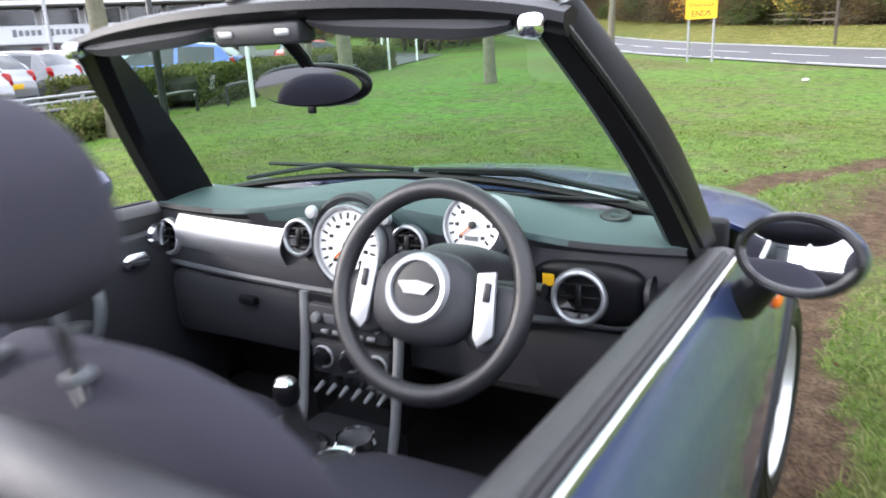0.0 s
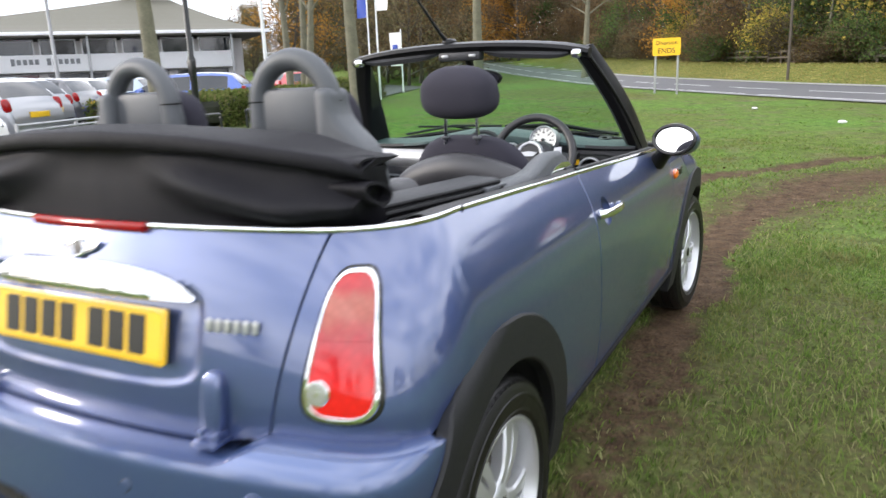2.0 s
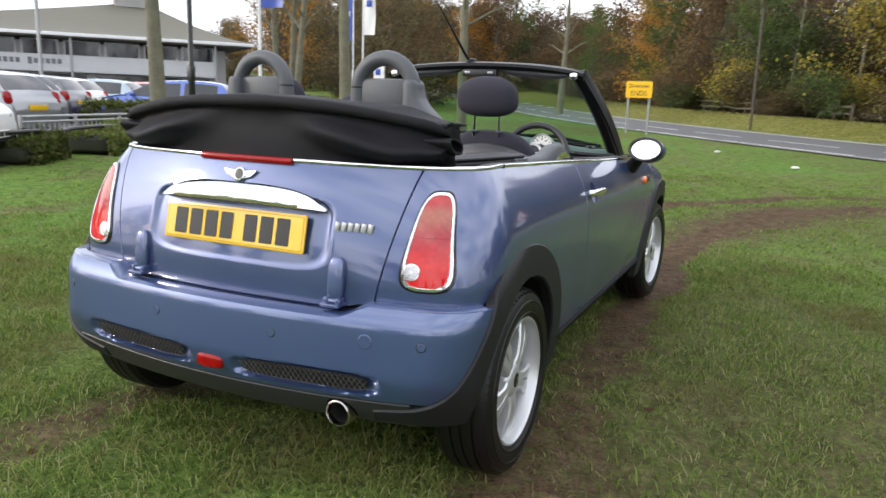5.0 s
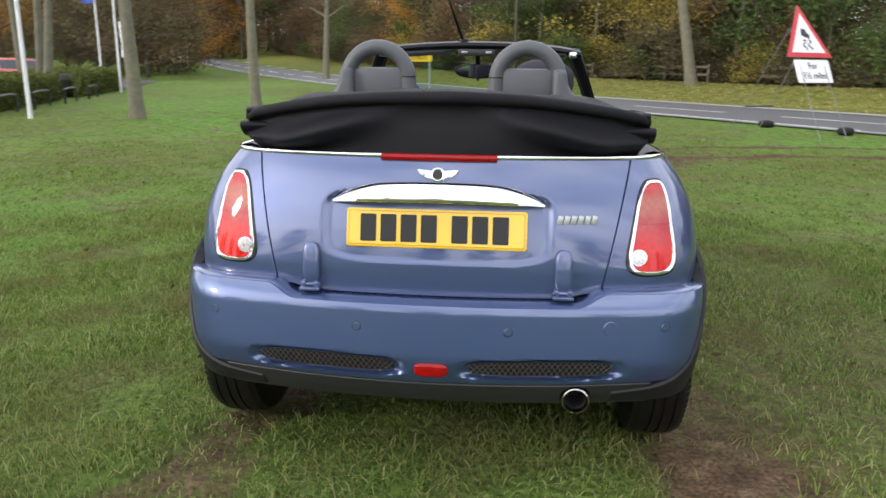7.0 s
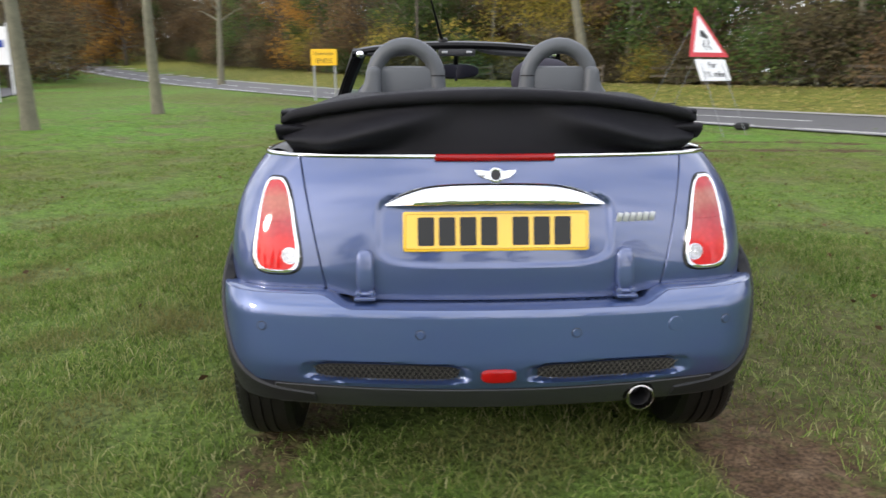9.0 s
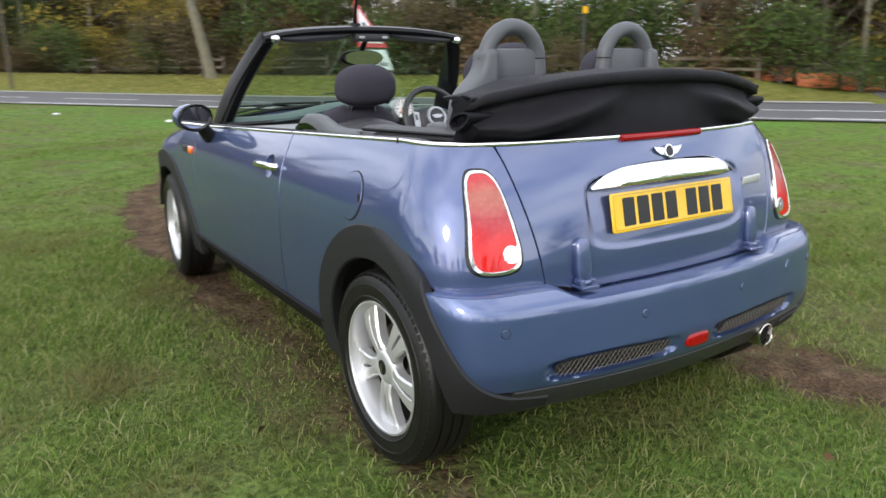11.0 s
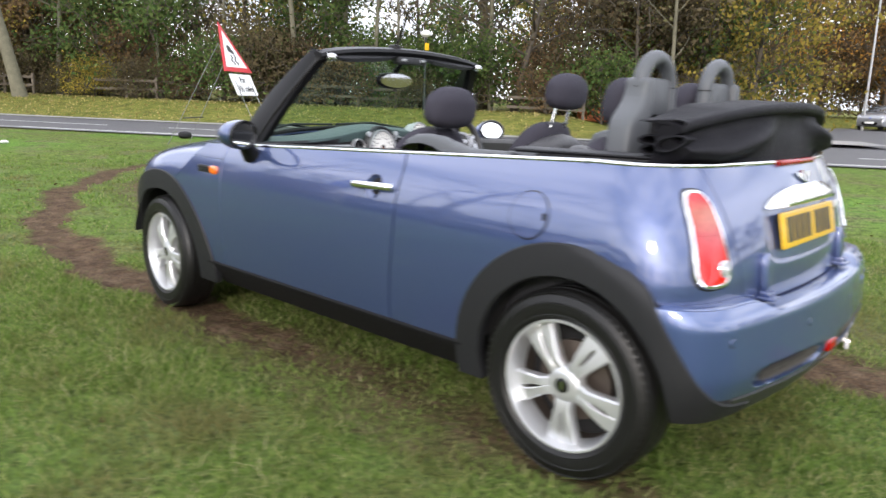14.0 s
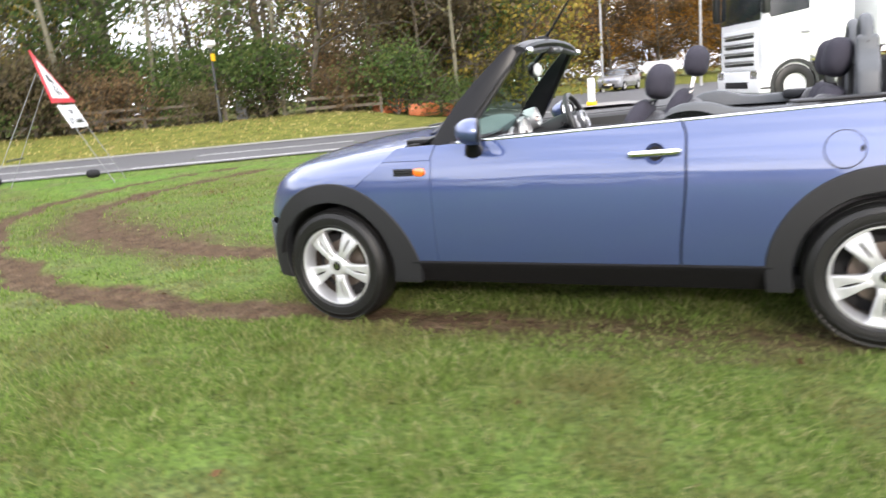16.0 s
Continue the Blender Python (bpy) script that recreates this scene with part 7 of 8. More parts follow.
# bigger pale stems at the edge of the wood
for x, y, s, r, ln in ((8.05, 33.0, 8, 0.27, (-1.9, 0.3)), (13.6, 32.2, 9, 0.33, (-0.3, 0)), (20.0, 26.5, 10, 0.34, (0.2, 0)), (-14.5, 54.0, 11, 0.26, (0.2, 0)), (25.5, 22.5, 14, 0.3, (-0.2, 0))):
    street_tree(x, y, s, r, 11, ln, label="grey-barked tree standing at the edge of the wood")
# slender bare stems standing in front of the wood
sr = random.Random(31)
for k in range(20):
    aa, oo = -1.5 + 2.9 * k + sr.uniform(-1.2, 1.2), sr.uniform(26.9, 29.5)
    street_tree(aa * RU[0] + oo * RN[0], aa * RU[1] + oo * RN[1], 40 + k, sr.uniform(0.07, 0.15), sr.uniform(7.5, 10.5), (sr.uniform(-0.9, 0.9), sr.uniform(-0.3, 0.3)), 9, 0.35, "slender grey stem at the edge of the wood")

# ---- lamp column, banners, poles ----
lp = thing("lamp_column", "black street lamp column beside the hedge", "lamp post", at=(-10.1, 10.1, 0))
part("column", lathe([(0.075, 0), (0.078, 0.05), (0.070, 0.1), (0.068, 1.55), (0.082, 1.58), (0.082, 1.66), (0.055, 1.72), (0.045, 6.5)], 16), BLACKMETAL, lp)
part("junction_box", rbox((0.14, 0.12, 0.30), (0.03, -0.04, 1.5), 0.02), BLACKMETAL, lp)
part("lantern", rbox((0.24, 0.6, 0.12), (0, -0.25, 6.5), 0.04), BLACKMETAL, lp)


def banner(x, y, tall, cloth, size, side, label):
    b = thing("flag_pole", label, "flag pole", at=(x, y, height(x, y)))
    part("pole", lathe([(0.055, 0), (0.05, 0.3), (0.032, tall), (0, tall + 0.03)], 12), WHITEPAINT, b)
    vs = []
    nu, nv = 6, 14
    for i in range(nu):
        for j in range(nv):
            u, v = i / (nu - 1), j / (nv - 1)
            vs.append((side * (0.05 + size[0] * u), 0.06 * math.sin(6 * v + 4 * u) * u, tall - 0.15 - size[1] * v))
    f = mesh_object("banner", vs, grid_faces(nu, nv), cloth, b, 60)
    part("banner_emblem", rbox((size[0] * 0.5, 0.01, size[0] * 0.5), (side * (0.05 + size[0] * 0.5), -0.05, tall - 0.15 - size[1] * 0.45), 0.004), SIGNWHITE if cloth is not SIGNWHITE else SIGNBLUE, b)
    return b


banner(-10.8, 13.3, 5.6, SIGNBLUE, (0.70, 2.2), 1, "white flag pole with a blue banner")
banner(-21.0, 34.0, 6.9, SIGNBLUE, (0.6, 2.6), -1, "white flag pole with a blue banner")
banner(-17.4, 29.2, 6.8, SIGNWHITE, (0.6, 2.6), 1, "white flag pole with a pale banner")
banner(-21.0, 37.5, 3.6, SIGNWHITE, (0.7, 1.9), -1, "short pole with a white banner")
for x, y in ((-31.9, 19.8), (-30.5, 21.8)):
    pl = thing("light_pole", "tall pale car park light pole", "lamp post", "car park light poles", at=(x, y, height(x, y)))
    part("pole", lathe([(0.10, 0), (0.09, 1.0), (0.06, 9.0), (0, 9.02)], 12), GALV, pl)
    part("floodlight", rbox((0.6, 0.35, 0.12), (0, 0, 9.0), 0.03), GALV, pl)
ff = thing("feather_flag", "cyan feather flag on a thin pole", "flag", at=(-27.3, 13.5, 0))
part("pole", lathe([(0.02, 0), (0.012, 3.9), (0, 3.9)], 8), WHITEPAINT, ff)
mesh_object("banner", [(0.02 + 0.42 * u, 0.05 * math.sin(5 * v), 3.9 - 1.3 * v + 0.12 * u) for u in (0, 0.5, 1) for v in np.linspace(0, 1, 8)], grid_faces(3, 8), CYAN, ff, 60)
ed = thing("sale_board", "red board with white sale lettering", "sign", at=(-23.8, 11.6, 0), turn=62)
part("board", rbox((2.3, 0.04, 0.62), (0, 0, 1.86), 0.01), SIGNRED, ed)
lettering("board_words", "Every Day\nLow Prices", 0.26, SIGNWHITE, ed, Matrix.Translation((0, -0.024, 1.86)) @ pose(0, 0, 0, 90))
for x in (-0.9, 0.9):
    part("post", lathe([(0.03, 0), (0.03, 1.7)], 8, Matrix.Translation((x, 0.03, 0))), GALV, ed)

# ---- hedge, hoop rails, galvanised railing ----
hedge_leaf = leaves("hedge_leaves", [(0.050, 0.066, 0.020), (0.085, 0.115, 0.030), (0.130, 0.155, 0.045), (0.165, 0.140, 0.070)])


def hedge(x0, y0, x1, y1, wide, tall, count, seed, label):
    rg = np.random.default_rng(seed)
    h = thing("hedge", label, "hedge", "hedges by the car park")
    d = np.array([x1 - x0, y1 - y0])
    ln = np.linalg.norm(d)
    d /= ln
    nn = np.array([d[1], -d[0]])
    mid = ((x0 + x1) / 2, (y0 + y1) / 2)
    ang = math.degrees(math.atan2(d[1], d[0]))
    # solid filler, near-black to put the shade inside the hedge into its colour
    part("hedge_core", moved(cushion((ln, wide * 0.86, tall * 0.9), (8, 4, 4), 12, 40, 0.03, seed), Matrix.Translation((*mid, tall * 0.43 + height(*mid))) @ pose(0, 0, 0, 0, 0, ang)), surface("hedge_core_shade_%d" % seed, (0.022, 0.026, 0.012), 0.95), h)
    t, s, z = rg.uniform(-0.5, 0.5, count) * ln, rg.uniform(-0.5, 0.5, count) * wide, rg.uniform(0.02, 1, count) * tall
    face = rg.integers(0, 3, count)
    s = np.where(face == 0, -0.5 * wide, np.where(face == 1, 0.5 * wide, s)) + rg.normal(0, 0.05, count)
    z = np.where(face == 2, tall, z) + rg.normal(0, 0.04, count) + 0.06 * np.sin(t * 1.7)
    c = np.stack([mid[0] + d[0] * t + nn[0] * s, mid[1] + d[1] * t + nn[1] * s, z + height(*mid)], 1)
    lv = new("hedge_leaves", leaf_mesh("hedge_leaves", c, 0.05, rg, hedge_leaf))
    lv.parent = h


hedge(-12.9, 12.8, -16.2, 21.5, 1.5, 0.85, 14000, 21, "low clipped green hedge")
hedge(-16.8, 23.2, -19.5, 31.5, 1.6, 1.0, 11000, 22, "low clipped green hedge")
hedge(-12.7, 10.0, -14.1, 14.4, 1.1, 0.80, 8000, 23, "taller clipped hedge behind")
hedge(-9.6, 6.9, -10.5, 9.2, 1.0, 0.40, 4000, 24, "ragged low shrubs at the hedge's end")
hedge(-8.9, 4.9, -9.6, 6.0, 0.9, 0.35, 2500, 25, "ragged low shrubs at the hedge's end")
for k, (x, y) in enumerate(((-9.0, 5.2), (-9.9, 7.4), (-11.0, 11.2), (-12.3, 14.6), (-13.4, 17.6), (-14.4, 20.6), (-15.4, 23.6))):
    r_ = thing("hoop_rail", "black bent-tube knee rail in front of the hedge", "rail", "knee rails", at=(x, y, height(x, y)), turn=112)
    part("hoop", add_tube(bmesh.new(), smooth_path([(-0.95, 0, -0.05), (-0.95, 0, 0.32), (-0.80, 0, 0.45), (0.80, 0, 0.45), (0.95, 0, 0.32), (0.95, 0, -0.05)], 5), 0.035, 8), BLACKMETAL, r_)
gr = thing("railing", "low galvanised railing with close uprights", "railing", at=(-11.9, 9.75, 0.0), turn=108)
for z in (0.14, 0.50, 0.60):
    part("rail", add_tube(bmesh.new(), [(-3.2, 0, z), (3.2, 0, z)], 0.025, 8), GALV, gr)
upright = rbox((0.03, 0.02, 0.40), (0, 0, 0.32), 0)
up_me = part("upright", upright, GALV, gr, smooth=0).data
for k in range(41):
    u_ = new("upright", up_me)
    u_.parent, u_.location = gr, (-3.0 + 0.15 * k, 0, 0)
for k in range(5):
    part("post", rbox((0.05, 0.05, 0.66), (-3.2 + 1.6 * k, 0, 0.30), 0.005), GALV, gr)


# ---- road signs ----
ds = thing("diversion_sign", "yellow diversion sign on two grey posts", "road sign", at=(-4.0, 29.05, height(-4.0, 29.05)), turn=-8)
for x in (-0.44, 0.44):
    part("post", lathe([(0.042, -0.05), (0.042, 2.10), (0, 2.11)], 12, Matrix.Translation((x, 0.05, 0))), GALV, ds)
part("board", prism(rounded(1.10, 0.66, 0.05), 0.012, Matrix.Translation((0, 0, 1.80)) @ pose(0, 0, 0, 90)), SIGNYELLOW, ds)
lettering("board_words", "Diversion", 0.22, INK, ds, Matrix.Translation((0, -0.016, 1.945)) @ pose(0, 0, 0, 90), 0.002)
lettering("board_words", "ENDS", 0.28, INK, ds, Matrix.Translation((0, -0.016, 1.645)) @ pose(0, 0, 0, 90), 0.002)

ws = thing("warning_sign", "red-bordered triangular warning sign leaning on a folding frame", "road sign", at=(5.50, 12.00, 0), turn=math.degrees(math.atan2(RN[1], RN[0])))
wm = Matrix.Translation((0, 0, 1.47)) @ pose(0, 0, 0, 90 - 24)
tri = lambda k: [(-0.60 * k, -0.0 + 0.346 * (1 - k)), (0.60 * k, 0.346 * (1 - k)), (0.0, 1.04 - 0.694 * (1 - k))]
part("triangle", prism(tri(1.0), 0.012, wm), SIGNRED, ws)
part("triangle_face", prism(tri(0.74), 0.003, wm @ Matrix.Translation((0, 0, 0.0125))), SIGNWHITE, ws)
# skidding car pictogram as plain shapes
part("pictogram", prism([(-0.10, 0.42), (0.10, 0.36), (0.12, 0.44), (0.06, 0.47), (0.03, 0.54), (-0.06, 0.56), (-0.10, 0.50)], 0.002, wm @ Matrix.Translation((0, 0, 0.016))), INK, ws)
for s in (-1, 1):
    part("skid_mark", add_tube(bmesh.new(), [wm @ Vector((s * 0.07 + 0.04 * math.sin(9 * t), 0.34 - 0.20 * t, 0.017)) for t in np.linspace(0, 1, 9)], 0.012, 5), INK, ws)
part("sub_plate", prism(rounded(0.92, 0.44, 0.03), 0.010, wm @ Matrix.Translation((0, -0.27, 0))), SIGNWHITE, ws)
lettering("plate_words", "For", 0.17, INK, ws, wm @ Matrix.Translation((0, -0.17, 0.014)), 0.002)
lettering("plate_words", "1½ miles", 0.17, INK, ws, wm @ Matrix.Translation((0, -0.36, 0.014)), 0.002)
for s in (-1, 1):
    part("front_leg", add_tube(bmesh.new(), [wm @ Vector((s * 0.30, 0.55, -0.02)), (s * 0.36, -0.72, 0.0)], 0.007, 6), GREYBOX, ws)
    part("rear_leg", add_tube(bmesh.new(), [wm @ Vector((s * 0.28, 0.60, -0.02)), (s * 0.42, 1.35, 0.0)], 0.007, 6), GREYBOX, ws)
part("cross_bar", add_tube(bmesh.new(), [(-0.38, 1.0, 0.55), (0.38, 1.0, 0.55)], 0.015, 6), BLACKMETAL, ws)
for x, y in ((6.70, 12.95), (5.75, 14.75)):
    sb = part("sandbag", moved(cushion((0.42, 0.26, 0.17), (2.6, 2.6, 2.4), 10, 18, 0.08, 3), Matrix.Translation((x, y, 0.075 + height(x, y))) @ pose(0, 0, 0, 0, 0, 40)), DARK, None, "dark sandbag holding a sign frame down")
    tagged(sb, category="sandbag", group="sandbags")

# ---- things on the far verge ----
bl = thing("path_lamp", "slim dark lamp post with a pale head and yellow notice", "lamp post", at=(18.1, 19.15, height(18.1, 19.15)))
part("column", lathe([(0.07, -0.1), (0.07, 1.0), (0.05, 1.05), (0.045, 2.75)], 12), BLACKMETAL, bl)
part("lamp_head", lathe([(0.05, 2.70), (0.20, 2.78), (0.22, 2.86), (0.10, 2.95), (0, 2.97)], 18), SIGNWHITE, bl)
part("notice", rbox((0.22, 0.02, 0.26), (0, -0.07, 2.35), 0.005), SIGNYELLOW, bl)
cb = thing("utility_cabinet", "grey roadside utility cabinet", "cabinet", at=(20.6, 20.1, height(20.6, 20.1)), turn=30)
part("cabinet_body", rbox((0.62, 0.4, 0.75), (0, 0, 0.36), 0.02), GREYBOX, cb)
part("cabinet_lid", rbox((0.66, 0.44, 0.05), (0, 0, 0.755), 0.01), GREYBOX, cb)
part("notice", rbox((0.16, 0.01, 0.16), (0.08, -0.205, 0.55), 0), SIGNWHITE, cb)
for k in range(3):
    x, y = 23.6 + 0.9 * k, 14.9 - 1.2 * k
    ob_ = thing("orange_barrier", "orange plastic road barrier", "barrier", "orange barriers", at=(x, y, height(x, y)), turn=-53)
    part("barrier_body", rbox((1.35, 0.34, 0.55), (0, 0, 0.28), 0.05, taper=(0.96, 0.5)), ORANGEPLASTIC, ob_)
    for s in (-0.3, 0.3):
        part("barrier_slot", rbox((0.25, 0.30, 0.08), (s, 0, 0.06), 0.01), DARK, ob_)
bo = thing("traffic_bollard", "white illuminated traffic bollard with a blue arrow disc", "bollard", at=(22.4, 6.1, height(22.4, 6.1) + 0.12), turn=70)
part("bollard_body", rbox((0.22, 0.20, 0.95), (0, 0, 0.475), 0.05), SIGNWHITE, bo)
part("arrow_disc", lathe([(0, 0.01), (0.11, 0.008), (0.12, 0)], 24, Matrix.Translation((0, -0.10, 0.68)) @ pose(0, 0, 0, 90)), SIGNBLUE, bo)
part("bollard_foot", rbox((0.28, 0.26, 0.14), (0, 0, 0.07), 0.02), SIGNYELLOW, bo)
gs = thing("direction_sign", "tall green direction sign on two posts", "road sign", at=(41.3, 1.8, height(41.3, 1.8)), turn=85)
part("board", rbox((1.9, 0.05, 2.3), (0, 0, 3.0), 0.02), SIGNGREEN, gs)
for k in range(5):
    part("words_bar", rbox((1.2 - 0.15 * (k % 3), 0.01, 0.14), (-0.1, -0.032, 3.8 - 0.38 * k), 0), SIGNWHITE, gs)
for x in (-0.6, 0.6):
    part("post", lathe([(0.06, -0.1), (0.06, 2.2)], 10, Matrix.Translation((x, 0.05, 0))), GALV, gs)
wsn = thing("direction_sign", "white arrow-ended local direction sign", "road sign", at=(50.0, 7.3, height(50.0, 7.3)), turn=85)
part("board", prism([(-1.2, -0.4), (0.9, -0.4), (1.2, 0), (0.9, 0.4), (-1.2, 0.4)], 0.04, Matrix.Translation((0, 0, 1.35)) @ pose(0, 0, 0, 90)), SIGNWHITE, wsn)
part("words_bar", rbox((1.6, 0.01, 0.16), (-0.1, -0.05, 1.4), 0), INK, wsn)
for x in (-0.7, 0.7):
    part("post", lathe([(0.05, -0.6), (0.05, 1.2)], 10, Matrix.Translation((x, 0.03, 0))), GALV, wsn)
for x, y, t in ((45.4, 10.3, 8.0), (53.0, 3.0, 8.0), (43.0, 4.0, 8.5)):
    p_ = thing("street_light", "tall grey street light column", "lamp post", "street lights", at=(x, y, height(x, y)))
    part("column", lathe([(0.09, -0.1), (0.08, 1.2), (0.05, t)], 10), GALV, p_)
    part("lantern", rbox((0.25, 0.7, 0.12), (0, -0.3, t), 0.04), GALV, p_)
vp = thing("verge_post", "thin dark post on the far verge", "post", at=(-0.06, 39.2, height(-0.06, 39.2)))
part("post", lathe([(0.07, -0.1), (0.06, 6.0), (0, 6.0)], 10), DARKBARK, vp)
bs = thing("road_sign_back", "large grey back of a road sign on posts", "road sign", at=(-31.9, 65.8, height(-31.9, 65.8)), turn=20)
part("board", rbox((3.0, 0.06, 2.2), (0, 0, 2.9), 0.02), GREYBOX, bs)
for k in range(4):
    part("board_rib", rbox((3.0, 0.05, 0.06), (0, -0.05, 2.1 + 0.5 * k), 0), GALV, bs)
for x in (-1.0, 1.0):
    part("post", lathe([(0.07, -0.2), (0.07, 3.8)], 10, Matrix.Translation((x, -0.08, 0))), GALV, bs)

# post-and-rail fence along the foot of the wood
for k in range(17):
    a0 = 0.5 + 3.0 * k
    if k in (1, 4, 5, 7, 10, 12, 13):
        continue
    fx, fy = a0 * RU[0] + 26.2 * RN[0], a0 * RU[1] + 26.2 * RN[1]
    fe = thing("fence_bay", "weathered wooden post-and-rail fence bay", "fence", "fence bays along the wood", at=(fx, fy, height(fx, fy)), turn=math.degrees(math.atan2(RU[1], RU[0])))
    for x in (0.06, 1.5):
        part("post", rbox((0.11, 0.09, 0.95), (x, 0, 0.42), 0.01), WOOD, fe)
    for z in (0.38, 0.74):
        part("rail", rbox((3.0, 0.05, 0.11), (1.5, 0.06, z), 0.008, m=pose(0, 0, 0, 0, (k * 37 % 5 - 2) * 0.5, 0)), WOOD, fe)

# ---- showroom ----
bd = thing("car_showroom", "long low car showroom with a green-grey hipped roof", "building", at=(-44.3, 34.9, 0), turn=math.degrees(math.atan2(18, 14.4)))
L0, L1, DP = -52.0, 10.2, 26.0
part("wall", rbox((L1 - L0, DP, 4.2), ((L0 + L1) / 2, DP / 2, 2.1), 0.0), DARKWALL, bd)
part("fascia_band", rbox((L1 - L0 - 1.5, 0.35, 1.15), ((L0 + L1) / 2, -0.30, 2.75), 0.02), RENDERWALL, bd)
bm = bmesh.new()
e0, e1 = 1.6, 4.75
# two hipped roofs side by side, their slopes steepening towards the top
for x0, x1, ra, rb, hz in ((-17.0, L1 + e0, 3.2, 6.0, 3.2), (L0 - e0, -17.0, -40.0, -26.0, 3.4)):
    rings = []
    y0, y1, ry = -e0 - 0.4, DP + e0, 10.5
    for f in np.linspace(0, 1, 8):
        z, g_ = e1 + hz * f ** 1.3, lambda a, b: a + (b - a) * f
        rings.append([bm.verts.new(v) for v in ((g_(x0, ra), g_(y0, ry - 1), z), (g_(x1, rb), g_(y0, ry - 1), z), (g_(x1, rb), g_(y1, ry + 1), z), (g_(x0, ra), g_(y1, ry + 1), z))])
    rings.insert(0, [bm.verts.new((v.co.x, v.co.y, e1 - 0.32)) for v in rings[0]])
    for a, b in zip(rings, rings[1:]):
        for i in range(4):
            bm.faces.new((a[i], a[(i + 1) % 4], b[(i + 1) % 4], b[i]))
    bm.faces.new(rings[0]), bm.faces.new(rings[-1])
part("roof", bm, ROOFGREEN, bd, smooth=0)
part("gutter", rbox((L1 - L0 + 3.4, 0.18, 0.22), ((L0 + L1) / 2, -2.05, 4.62), 0.02), SIGNWHITE, bd)
cu = part("cupola", rbox((3.0, 3.0, 1.9), (4.6, 10.5, 8.1), 0.02), DARKWALL, bd)
part("cupola_roof", rbox((4.2, 4.2, 0.8), (4.6, 10.5, 9.45), 0.0, taper=(0.15, 0.15)), ROOFGREEN, cu)
win = rbox((2.1, 0.10, 0.95), (0, 0, 0), 0.01)
w_me = part("window", win, CARGLASS, bd, smooth=0)
w_me.location = (L1 - 2.0, -0.03, 3.80)
frame_me = part("window_frame", rbox((2.3, 0.06, 1.1), (0, 0.02, 0), 0.01), RENDERWALL, w_me, smooth=0)
for k in range(1, 24):
    w2 = new("window", w_me.data)
    w2.parent, w2.location = bd, (L1 - 2.0 - 2.6 * k, -0.03, 3.80)
    f2 = new("window_frame", frame_me.data)
    f2.parent = w2
for k in range(14):
    g = part("showroom_pane", rbox((3.6, 0.08, 1.9), (L1 - 3.0 - 4.2 * k, -0.06, 1.1), 0.01), CARGLASS, bd, smooth=0)
sg = part("oval_sign", lathe([(0, 0.06), (0.46, 0.05), (0.5, 0)], 32, Matrix.Translation((-7.4, -0.48, 2.85)) @ pose(0, 0, 0, 90) @ Matrix.Diagonal((2.1, 0.85, 1, 1))), SIGNBLUE, bd, "plain blue oval sign")
for k in range(12):
    if k != 5:
        part("name_bar", rbox((0.24, 0.05, 0.46 if k in (0, 6) else 0.34), (-5.0 + 0.36 * k, -0.50, 2.86), 0.01), GREYBOX, bd)
for k in range(6):
    part("canopy_post", lathe([(0.09, 0), (0.09, 4.5)], 10, Matrix.Translation((L1 - 1 - 9.5 * k, -1.7, 0))), GALV, bd)


